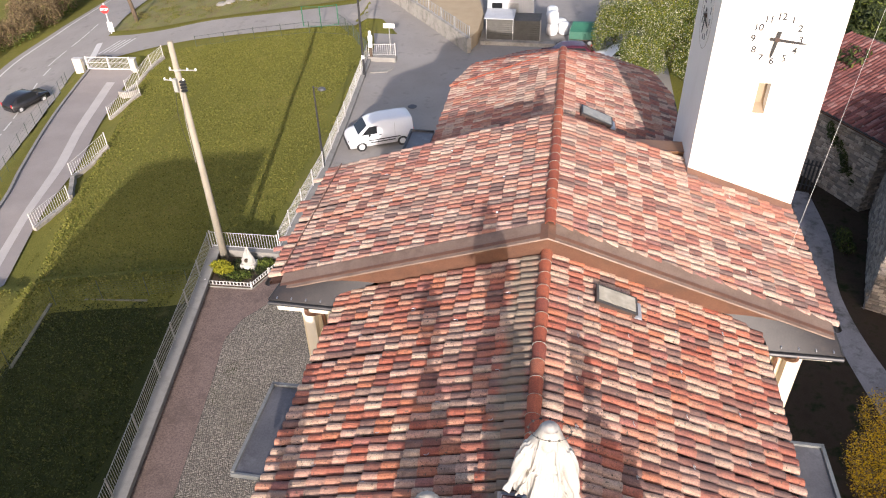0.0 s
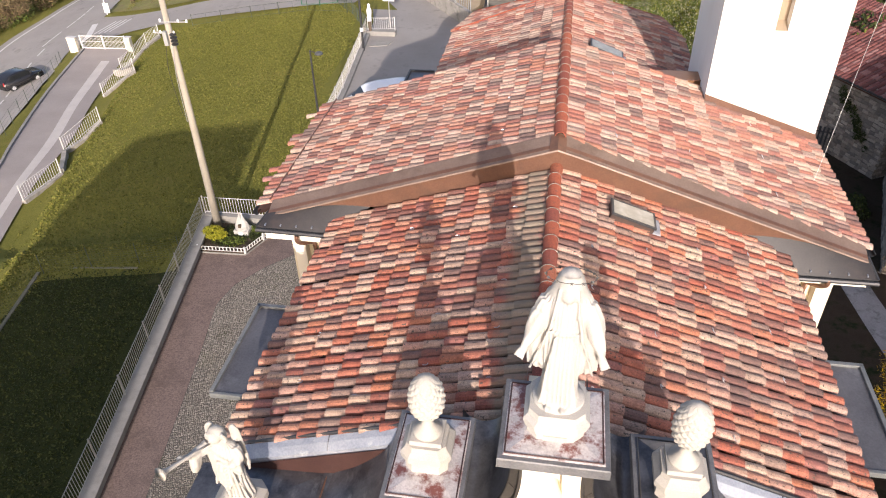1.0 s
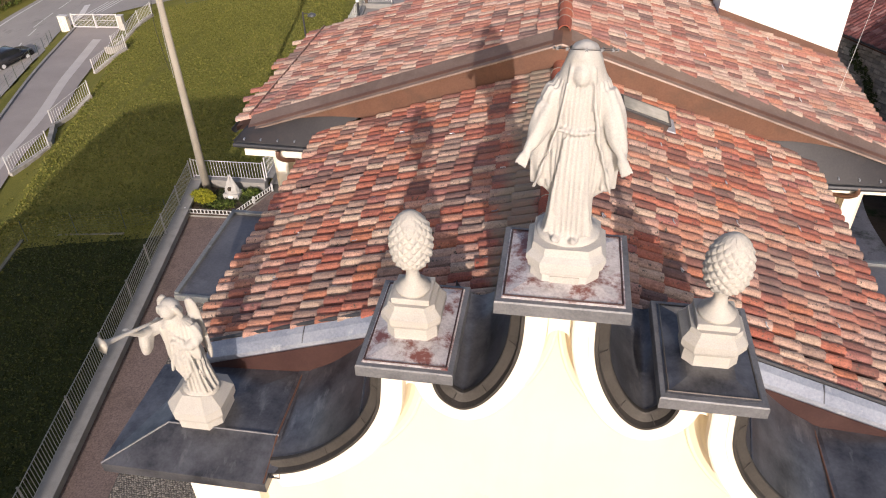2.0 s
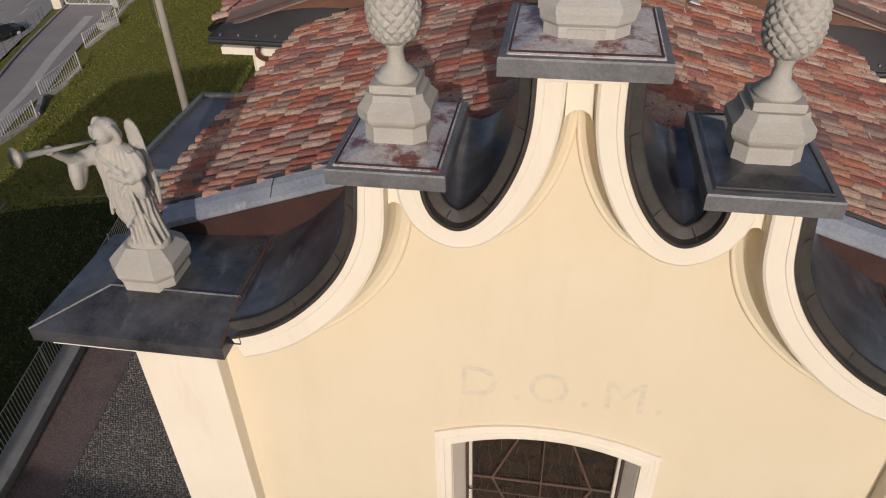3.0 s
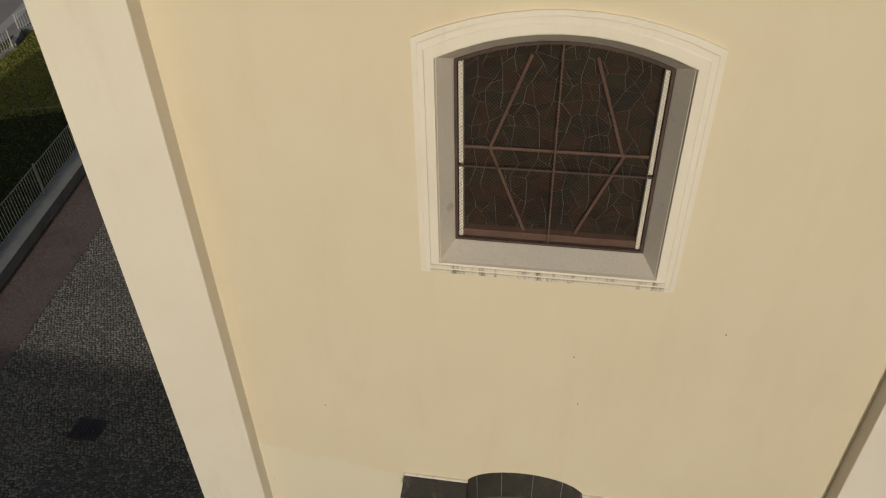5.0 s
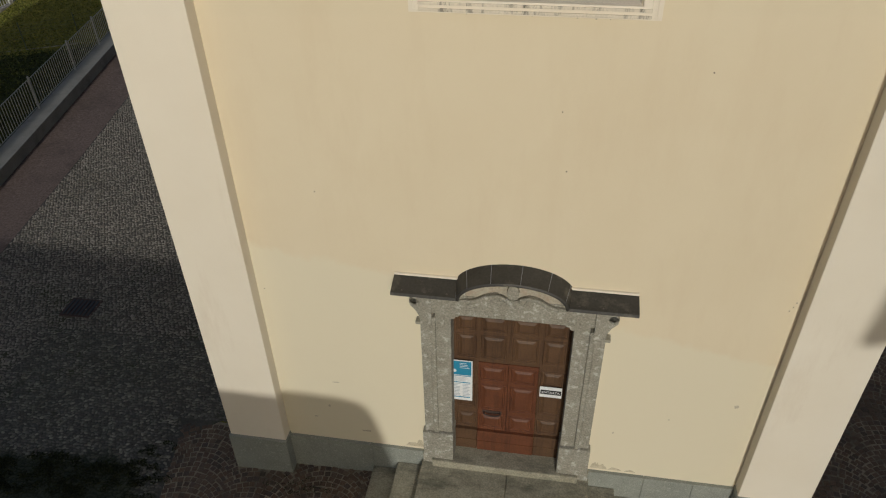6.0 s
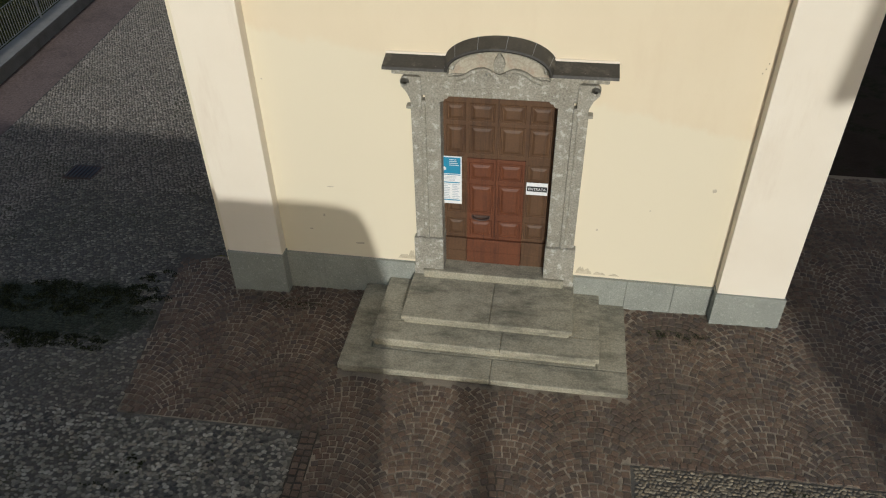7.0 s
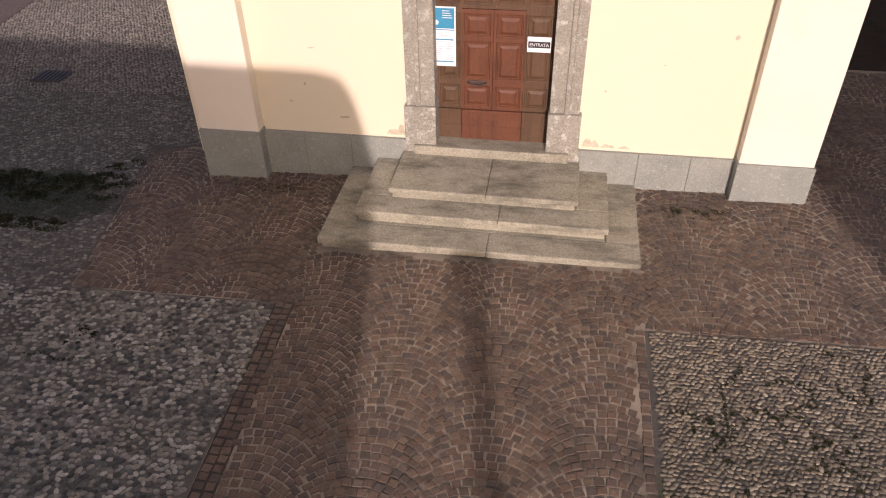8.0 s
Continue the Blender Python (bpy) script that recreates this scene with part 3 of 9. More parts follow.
    for s in (-1, 1):
        k = -3.0
        while k < 3.0:
            pts = []
            for x in (CX - 0.88, CX + 0.88):
                pts.append(Vector((x, s * (x - CX) * 1.0 + 8.55 + k)))
            a, b = pts
            lo, hi = 7.65, 9.62
            d = b - a
            ts = sorted(((lo - a.y) / d.y, (hi - a.y) / d.y))
            t0, t1 = max(0, ts[0]), min(1, ts[1])
            if t1 > t0:
                p, q = a + d * t0, a + d * t1
                n = Vector((-d.y, d.x)).normalized() * 0.0010
                y = 0.198 + 0.003 * (s > 0)
                bm.faces.new([bm.verts.new((v.x, y, v.y)) for v in (p + n, q + n, q - n, p - n)])
            k += step
    part("wire_netting", bm, M["iron"], w, "fine rusted wire netting", kind="stuff")


front_window()


def portal():
    p = thing("portal", "weathered grey stone church portal with carved arched head", "doorway")
    for s in (-1, 1):
        def sx(a, b):
            return tuple(sorted((s * a, s * b)))
        part("jamb", box(*sx(0.785, 0.99), -0.07, 0.3, 1.16, 3.53, 0.012), M["portal"], p)
        part("jamb_fascia", box(*sx(0.985, 1.05), -0.10, 0.05, 1.16, 3.46, 0.014), M["portal"], p)
        part("pilaster_strip", box(*sx(1.05, 1.19), -0.075, 0.05, 1.16, 3.36, 0.014), M["portal"], p)
        part("jamb_base", box(*sx(0.77, 1.22), -0.13, 0.3, 0.60, 1.18, 0.016), M["portal"], p)
        part("base_foot", box(*sx(1.05, 1.24), -0.11, 0.05, 0.46, 0.63, 0.012), M["portal"], p)
        part("capital_ring", box(*sx(1.03, 1.245), -0.115, 0.02, 3.33, 3.375, 0.012), M["portal"], p)
        part("capital", prism([(s * x, z) for x, z in ((1.03, 3.37), (1.17, 3.37), (1.185, 3.48), (1.23, 3.58), (1.30, 3.66), (1.31, 3.74), (1.26, 3.80), (1.03, 3.80))], -0.12, 0.02), M["portal"], p)
        part("volute", lathe([(0.001, -0.06), (0.05, -0.06), (0.062, -0.03), (0.062, 0.04), (0.001, 0.04)], 14), M["portal"], p).matrix_basis = pose(s * 1.245, -0.08, 3.72, 90)
        part("lintel_ear", prism([(s * x, z) for x, z in ((0.66, 3.53), (0.69, 3.49), (0.725, 3.485), (0.735, 3.45), (0.80, 3.43), (0.80, 3.57), (0.66, 3.57))], -0.07, 0.28), M["portal"], p)
        part("shelf", box(*sx(0.66, 1.40), -0.20, 0.02, 3.86, 3.92, 0.015), M["portal"], p)
        # lead sheet over each shoulder
        x0, x1 = sx(0.655, 1.50)
        part("canopy_sheet", loft([[(x0, 0.01, 4.075), (x1, 0.01, 4.075)], [(x0, -0.29, 3.995), (x1, -0.29, 3.995)], [(x0, -0.305, 3.96), (x1, -0.305, 3.96)], [(x0, -0.29, 3.955), (x1, -0.29, 3.955)], [(x0, 0.01, 4.045), (x1, 0.01, 4.045)]]), M["canopy"], p, "dark lead canopy sheet")
        part("mortar_fillet", box(x0, x1, -0.035, 0.002, 4.068, 4.098, 0.01), M["white"], p)
        for k in range(3):
            part("nail", lathe([(0.001, 0), (0.012, 0), (0.009, 0.008), (0.001, 0.01)], 8, (s * (0.8 + 0.28 * k), -0.25, 4.008)), M["lead_edge"], p)
    part("lintel", box(-1.06, 1.06, -0.09, 0.3, 3.53, 3.86, 0.012), M["portal"], p)
    tym = [(0.655 * math.cos(a), 3.945 + 0.31 * math.sin(a)) for a in (math.pi * k / 16 for k in range(17))]
    part("tympanum", prism([(-0.66, 3.70), *tym[::-1], (0.66, 3.70)], -0.075, 0.02), M["portal_pale"], p, "pale recessed stone tympanum")
    half = [(0.66, 3.82), (0.60, 3.835), (0.52, 3.84), (0.44, 3.865), (0.36, 3.92), (0.28, 3.955), (0.20, 3.965), (0.12, 3.935), (0.06, 3.90)]
    part("scroll_panel", prism([(-0.66, 3.70)] + [(-x, z) for x, z in half] + [(0, 3.885)] + half[::-1] + [(0.66, 3.70)], -0.125, 0.01), M["portal"], p, "carved panel with a swan-neck upper edge")
    arc = [Vector((0.642 * math.cos(a), 3.945 + 0.30 * math.sin(a))) for a in (math.pi * k / 20 for k in range(21))]
    part("tympanum_rim", follow(arc, [(0, 0.0), (0, -0.17), (-0.05, -0.17), (-0.06, -0.14), (-0.06, 0)], -1), M["portal"], p)
    # two shallow swan-neck scrolls that curl up where they meet
    for s in (-1, 1):
        pts = smooth_line([(s * 0.56, -0.128, 3.80), (s * 0.44, -0.13, 3.845), (s * 0.34, -0.13, 3.91), (s * 0.20, -0.13, 3.945), (s * 0.11, -0.13, 3.92), (s * 0.10, -0.13, 3.87), (s * 0.15, -0.13, 3.865)], 5)
        part("carved_scroll", tube(pts, [0.034 - 0.0006 * k for k in range(len(pts))], 7), M["portal"], p, "", True)
        part("carved_curl", lathe([(0.001, 0.0), (0.04, 0.0), (0.034, 0.012), (0.001, 0.02)], 12), M["portal"], p, "", True).matrix_basis = pose(s * 0.135, -0.128, 3.895, 90)
    part("carved_leaf", prism([(-0.06, 3.93), (-0.075, 4.02), (-0.055, 4.10), (-0.025, 4.14), (0.0, 4.19), (0.025, 4.14), (0.055, 4.10), (0.075, 4.02), (0.06, 3.93), (0.0, 3.90)], -0.135, -0.07), M["portal"], p)
    arc = [Vector((0.665 * math.cos(a), 3.965 + 0.315 * math.sin(a))) for a in (math.pi * k / 24 for k in range(25))]
    part("arched_canopy", follow(arc, [(0.055, 0.01), (0.08, 0.01), (0.022, -0.30), (0.0, -0.315), (-0.02, -0.30), (0.035, 0.01)], -1), M["canopy"], p, "dark lead arched canopy")
    for k in range(3, 24, 4):
        a = math.pi * k / 24
        x, z = 0.685 * math.cos(a), 3.965 + 0.335 * math.sin(a)
        part("canopy_seam", tube([(x * 1.085, 0.0, z + 0.06 * math.sin(a) + 0.004), (x, -0.30, z + 0.002)], 0.003, 5), M["lead_light"], p)
    part("threshold", box(-1.09, 1.09, -0.18, 0.2, 0.46, 0.60, 0.02), M["granite"], p)


portal()


def doors():
    d = thing("door_1", "closed brown panelled double door with a redder wicket door in it", "door", kind="structure")
    part("door_leaf", box(-0.80, -0.447, 0.17, 0.23, 0.59, 3.56), M["wood_old"], d)
    part("door_leaf", box(0.402, 0.80, 0.17, 0.23, 0.59, 3.56), M["wood_old"], d)
    part("upper_leaf", box(-0.447, -0.012, 0.17, 0.23, 2.475, 3.56), M["wood_old"], d)
    part("upper_leaf", box(-0.008, 0.402, 0.17, 0.23, 2.475, 3.56), M["wood_old"], d)
    wk = part("wicket_leaf", box(-0.443, -0.024, 0.16, 0.22, 0.6, 2.468, 0.004), M["wood_red"], d, "reddish varnished wicket leaf")
    wk2 = part("wicket_leaf", box(-0.020, 0.398, 0.16, 0.22, 0.6, 2.468, 0.004), M["wood_red"], d, "reddish varnished wicket leaf")
    cols = [(-0.735, -0.48, M["wood_old"], d, d), (-0.40, -0.07, M["wood_old"], d, wk), (0.03, 0.355, M["wood_old"], d, wk2), (0.44, 0.735, M["wood_old"], d, d)]
    rows = [(3.06, 3.32), (2.55, 2.98), (2.12, 2.40), (1.52, 2.03), (1.11, 1.40)]
    for x0, x1, wood, par, low in cols:
        for k, (z0, z1) in enumerate(rows):
            wicket = k >= 2 and low is not d
            y = 0.16 if wicket else 0.17
            mat = M["wood_red"] if wicket else wood
            rim = [[(x0 + i, y - o, z0 + i), (x1 - i, y - o, z0 + i), (x1 - i, y - o, z1 - i), (x0 + i, y - o, z1 - i)] for i, o in ((-0.014, 0.0005), (-0.004, 0.016), (0.010, 0.015), (0.018, 0.0008), (0.032, 0.0008), (0.068, 0.020), (0.078, 0.020))]
            part("door_panel", loft(rim, True, None, True), mat, low if wicket else par)
    for x0, x1, mat, y in ((-0.79, -0.452, M["wood_old"], 0.14), (-0.443, 0.398, M["wood_red"], 0.13), (0.404, 0.79, M["wood_old"], 0.14)):
        part("kick_board", box(x0, x1, y, 0.18, 0.60, 1.02, 0.006), mat, d)
        part("kick_rail", box(x0, x1, y - 0.02, 0.18, 1.02, 1.06, 0.006), mat, d)
        part("kick_rail", box(x0, x1, y - 0.008, 0.18, 0.80, 0.815, 0.004), mat, d)
    part("door_handle", tube(smooth_line([(-0.34, 0.16, 1.465), (-0.34, 0.10, 1.465), (-0.22, 0.09, 1.445), (-0.12, 0.10, 1.465), (-0.12, 0.16, 1.465)], 4), 0.013, 8), M["iron"], d, "dark iron pull handle", True)
    part("lock_plate", box(-0.38, -0.09, 0.150, 0.162, 1.44, 1.49, 0.003), M["iron"], d)
    # notices fixed on the door
    po = thing("poster", "blue and white printed notice taped to the door", "poster")
    part("sheet", box(-0.832, -0.520, 0.128, 0.131, 1.69, 2.50), M["paper"], po)
    part("blue_field", box(-0.815, -0.537, 0.126, 0.1275, 2.21, 2.48), M["blue"], po, "blue printed heading")
    part("logo_disc", lathe([(0.001, 0), (0.032, 0), (0.001, 0.002)], 16), M["paper"], po).matrix_basis = pose(-0.778, 0.1255, 2.29, 90)
    rnd = random.Random(2)
    for k in range(4):
        part("print_bar", box(-0.70, -0.70 + 0.10 + 0.012 * k, 0.124, 0.1255, 2.44 - 0.03 * k, 2.448 - 0.03 * k), M["paper"], po)
    part("blue_bar", box(-0.815, -0.537, 0.126, 0.1275, 2.185, 2.198), M["blue"], po)
    for z in (2.05, 1.745):
        part("blue_bar", box(-0.80, -0.55, 0.126, 0.1275, z, z + 0.018), M["blue"], po)
    for k in range(9):
        z = 2.02 - 0.030 * k
        for x0 in (-0.80, -0.66):
            part("print_bar", box(x0, x0 + rnd.uniform(0.07, 0.115), 0.126, 0.1275, z, z + 0.011), M["print_grey"], po)
    for k in range(4):
        part("print_bar", box(-0.80, -0.80 + rnd.uniform(0.18, 0.25), 0.126, 0.1275, 2.155 - 0.022 * k, 2.163 - 0.022 * k), M["print_grey"], po)
    si = thing("entrance_sign", "white paper sign reading ENTRATA on a black band", "sign")
    part("sheet", box(0.428, 0.737, 0.130, 0.133, 1.94, 2.147), M["paper"], si)
    part("black_band", box(0.440, 0.727, 0.127, 0.1295, 2.0, 2.085), M["black"], si)
    letters("lettering", "ENTRATA", 0.042, M["paper"], si, pose(0.583, 0.126, 2.022, 90), 0.98)


doors()


def front_steps():
    st = thing("front_steps", "three worn grey granite steps before the church door", "steps")
    for half, y, z, th, cuts in ((2.06, -1.90, 0.125, 0.10, (0.15,)), (1.66, -1.47, 0.30, 0.085, (0.25,)), (1.26, -1.13, 0.465, 0.075, (0.05,))):
        part("riser", box(-half + 0.045, half - 0.045, y + 0.05, 0.0, -0.3, z - th + 0.004), M["granite"], st)
        xs = [-half, *cuts, half]
        for a, b in zip(xs, xs[1:]):
            part("step_slab", box(a + 0.0008, b - 0.0008, y, (y + 0.42) if half > 1.3 else -0.055, z - th, z, 0.022), M["granite"], st)
        if half < 1.3:
            continue
        for a, b in ((-half, -half + 0.42), (half - 0.42, half)):
            part("step_slab", box(a, b, y + 0.424, -0.055, z - th, z - 0.002, 0.018), M["granite"], st)
        part("step_slab", box(-half + 0.424, half - 0.424, y + 0.424, -0.055, z - th, z - 0.004, 0.01), M["granite"], st)


front_steps()


# ---- church body, roofs and tower ----
RX = -0.15
SLOPE = 0.34


def body_walls():
    w = thing("wall_nave", "cream stucco side walls of the church nave", "wall", kind="structure")
    for s in (-1, 1):
        x0, x1 = sorted((s * 4.25, s * 4.6))
        part("nave_wall", box(x0 + RX, x1 + RX, 0.5, 7.6, -0.5, 11.2), M["cream"], w)
        x0, x1 = sorted((s * 5.5, s * 5.8))
        part("transept_wall", box(x0 + RX, x1 + RX, 7.6, 13.3, -0.5, 11.1), M["cream"], w)
        x0, x1 = sorted((s * 4.3, s * 5.8))
        part("transept_front", box(x0 + RX, x1 + RX, 7.5, 7.8, -0.5, 11.1), M["cream"], w)
        part("transept_back", box(x0 + RX, x1 + RX, 13.0, 13.3, -0.5, 11.1), M["cream"], w)
        x0, x1 = sorted((s * 5.40, s * 5.66))
        part("corner_pilaster", box(x0 + RX, x1 + RX, 7.28, 7.52, -0.5, 10.85, 0.01), M["white"], w)
        x0, x1 = sorted((s * 4.75, s * 6.25))
        part("fascia", box(x0 + RX, x1 + RX, 7.17, 7.5, 10.92, 11.06, 0.01), M["white"], w)
        x0, x1 = sorted((s * 4.4, s * 4.66))
        part("buttress", box(x0 + RX, x1 + RX, 2.5, 4.35, -0.5, 11.2), M["white"], w)
        x0, x1 = sorted((s * 3.3, s * 3.6))
        part("choir_wall", box(x0 + RX, x1 + RX, 13.3, 20.2, -0.5, 11.1), M["cream"], w)
    part("apse_wall", plate([(RX + 3.6 * math.cos(a), 20.2 + 3.4 * math.sin(a)) for a in (math.pi * k / 6 for k in range(7))], -0.5, 11.0), M["cream"], w)


body_walls()


def clay_tile():
    """A tapered half-round tile, its wide end down the slope at +x."""
    rows = []
    for x, r in ((0.0, 0.078), (0.43, 0.098)):
        outer = [(x, r * math.cos(a), 0.80 * r * math.sin(a)) for a in (math.pi * k / 6 for k in range(7))]
        inner = [(x, (r - 0.016) * math.cos(a), 0.80 * (r - 0.016) * math.sin(a)) for a in (math.pi * k / 6 for k in range(6, -1, -1))]
        rows.append(outer + inner)
    bm = loft(rows, True, None, True)
    me = bpy.data.meshes.new("roof_tile")
    bm.to_mesh(me)
    bm.free()
    return me


TILE_MESH = clay_tile()
TILE_MESH.materials.append(M["tile"])
TILE_MESH_PALE = clay_tile()
TILE_MESH_PALE.materials.append(M["tile_pale"])


def tile_field(origin, down, along, length, width, keep=None, seed=0, pitch=0.198, course=0.345):
    """Poses of the tiles on one slope."""
    rnd = random.Random(seed)
    down, along = Vector(down).normalized(), Vector(along).normalized()
    up = down.cross(along)
    if up.z < 0:
        along = -along
        up = -up
        origin = Vector(origin) - along * width
    out = []
    for j in range(int(width / pitch) + 1):
        lean = rnd.uniform(-0.01, 0.01)
        for i in range(int(length / course) + 1):
            u, v = i * course + rnd.uniform(-0.025, 0.025), (j + 0.5) * pitch + lean * i * 0.3 + rnd.uniform(-0.008, 0.008)
            if u > length - 0.25 or v > width:
                continue
            p = Vector(origin) + down * u + along * v
            if keep and not keep(p + down * 0.3):
                continue
            p += up * (0.012 + rnd.uniform(-0.006, 0.006))
            m = Matrix((down, along, up)).transposed().to_4x4()
            m.translation = p
            out.append(m @ pose(0, 0, 0, rnd.uniform(-3, 3), -3.2 + rnd.uniform(-0.8, 0.8), rnd.uniform(-1.6, 1.6)))
    return out


def lay_tiles(roof, poses, near, pale):
    """The nearest 300 as tiles of their own, the rest as one field."""
    poses = sorted(poses, key=lambda m: (m.translation - Vector(near)).length)
    for m in poses[:300]:
        o = new("roof_tile", TILE_MESH_PALE if pale else TILE_MESH)
        o.parent = roof
        o.matrix_basis = m
    rest = poses[300:]
    if not rest:
        return
    src = np.array([v.co for v in TILE_MESH.vertices])
    faces = [tuple(f.vertices) for f in TILE_MESH.polygons]
    co = np.concatenate([src @ np.array(m.to_3x3()).T + np.array(m.translation) for m in rest])
    n = len(src)
    me = bpy.data.meshes.new("tile_field")
    me.from_pydata(co.tolist(), [], [tuple(i + k * n for i in f) for k in range(len(rest)) for f in faces])
    mesh_part("tile_field", me, M["tile_pale_field" if pale else "tile_field"], roof, kind="stuff")


def ridge_row(roof, x, y0, y1, z, r=0.125):
    bm = bmesh.new()
    rows = []
    for y, k in ((0, 0.9), (0.46, 1.05)):
        rows.append([(r * k * math.cos(a), y, r * k * math.sin(a) * 0.95) for a in (math.pi * j / 8 for j in range(9))] + [((r - 0.018) * k * math.cos(a), y, (r - 0.018) * k * math.sin(a) * 0.95) for a in (math.pi * j / 8 for j in range(8, -1, -1))])
    first = part("ridge_tile", loft(rows, True, bm, True), M["ridge"], roof, "dark red clay ridge tile")
    n = int((y1 - y0) / 0.40)
    arc = [(1.06 * r * math.cos(a), 0.455, 1.06 * r * math.sin(a) * 0.95) for a in (math.pi * j / 10 for j in range(11))]
    joint = part("ridge_joint", tube(arc, 0.006, 4), M["portal"], roof, "pale mortar joint")
    rnd = random.Random(int(y0 * 10))
    for k in range(n):
        m = pose(x + rnd.uniform(-0.008, 0.008), y1 - (k + 1) * (y1 - y0) / n, z + rnd.uniform(-0.006, 0.006), 1.5, rnd.uniform(-2, 2), rnd.uniform(-1, 1))
        if k == 0:
            first.matrix_basis = m
            joint.matrix_basis = m
        else:
            again("ridge_tile", first, m, roof)
            again("ridge_joint", joint, m, roof)


def gable_roof(name, label, x, y0, y1, z, half_l, half_r, slope, near, seed, pale=False):
    roof = thing(name, label, "roof", kind="structure")
    poses = []
    for s, half in ((-1, half_l), (1, half_r)):  # both slopes
        down = Vector((s, 0, -slope)).normalized()
        zz = z - slope * half
        part("roof_board", loft([[(x, y0, z - 0.03), (x, y1, z - 0.03)], [(x + s * half, y0, zz - 0.03), (x + s * half, y1, zz - 0.03)], [(x + s * half, y0, zz - 0.13), (x + s * half, y1, zz - 0.13)], [(x, y0, z - 0.13), (x, y1, z - 0.13)], [(x, y0, z - 0.031), (x, y1, z - 0.031)]]), M["dark_tile"], roof)
        length = half * math.sqrt(1 + slope * slope)
        poses += tile_field((x + down.x * 0.06, y0, z + down.z * 0.06), down, (0, 1, 0), length + 0.12, y1 - y0, None, seed + s)
        # eaves gutter
        gx, gz = x + s * (half + (0.05 if s < 0 else 0.15)), zz - 0.10
        rows = [[(gx + s * 0.075 * (1 - math.cos(a)) - 0.075 * s, y, gz - 0.075 * math.sin(a)) for a in (math.pi * k / 8 for k in range(9))] for y in (y0, y1)]
        part("gutter", loft(rows), M["gutter"], roof, "dark metal eaves gutter")
        part("gutter_lip", tube([(gx + s * 0.075, y0, gz), (gx + s * 0.075, y1, gz)], 0.012, 6), M["gutter"], roof)
    lay_tiles(roof, poses, near, pale)
    ridge_row(roof, x, y0, y1, z + 0.03)
    return roof


roof_a = gable_roof("roof_nave", "front nave roof of mottled red, pink and grey clay tiles", RX, 1.25, 7.5, 12.95, 4.62, 4.57, SLOPE, (RX, 1.0, 13), 1)
roof_b = gable_roof("roof_transept", "higher transept roof of mottled salmon and grey clay tiles", RX + 0.02, 7.78, 13.2, 13.50, 6.65, 6.25, 0.335, (RX, 7.0, 13.5), 11, True)
roof_c = gable_roof("roof_choir", "choir roof of pale weathered clay tiles", RX + 0.02, 13.2, 20.0, 12.62, 3.9, 3.85, 0.40, (RX, 13, 12.6), 21, True)
part("conductor_pipe", tube([(RX - 6.33, 7.9, 13.5 - 0.335 * 6.33 + 0.10), (RX - 6.30, 13.2, 13.5 - 0.335 * 6.30 + 0.10)], 0.022, 6), M["copper"], roof_b, "thin copper pipe lying along the eave")


def snow_hooks(roof, x, z, slope, rows, ys):
    """Small wire loops between the tiles."""
    loop = smooth_line([(0, -0.03, 0.0), (-0.05, -0.035, 0.03), (-0.07, 0.0, 0.05), (-0.05, 0.035, 0.03), (0, 0.03, 0.0)], 4)
    first = None
    for s in (-1, 1):
        for k, d in enumerate(rows):
            for y in ys:
                m = pose(x + s * d, y + 0.5 * (k % 2), z - slope * d + 0.085, 0, math.degrees(math.atan(slope)) * s, 0 if s > 0 else 180)
                if s < 0:
                    m = pose(x + s * d, y + 0.5 * (k % 2), z - slope * d + 0.085, 0, -math.degrees(math.atan(slope)), 180)
                if first is None:
                    first = part("snow_hook", tube(loop, 0.007, 5), M["rail"], roof, "galvanised wire snow hook")
                    first.matrix_basis = m
                else:
                    again("snow_hook", first, m, roof)


M["rail"] = surface("galvanised_wire", (0.38, 0.39, 0.41), (0.5, 0.51, 0.53), 6, 40, 0.35, 0, 0.6)
snow_hooks(roof_a, RX, 12.95, SLOPE, (0.75, 1.75, 2.75, 3.8), (1.9, 3.0, 4.1, 5.2, 6.3))
snow_hooks(roof_b, RX, 13.5, 0.335, (1.2, 2.8, 4.6), (8.6, 10.2, 11.8))


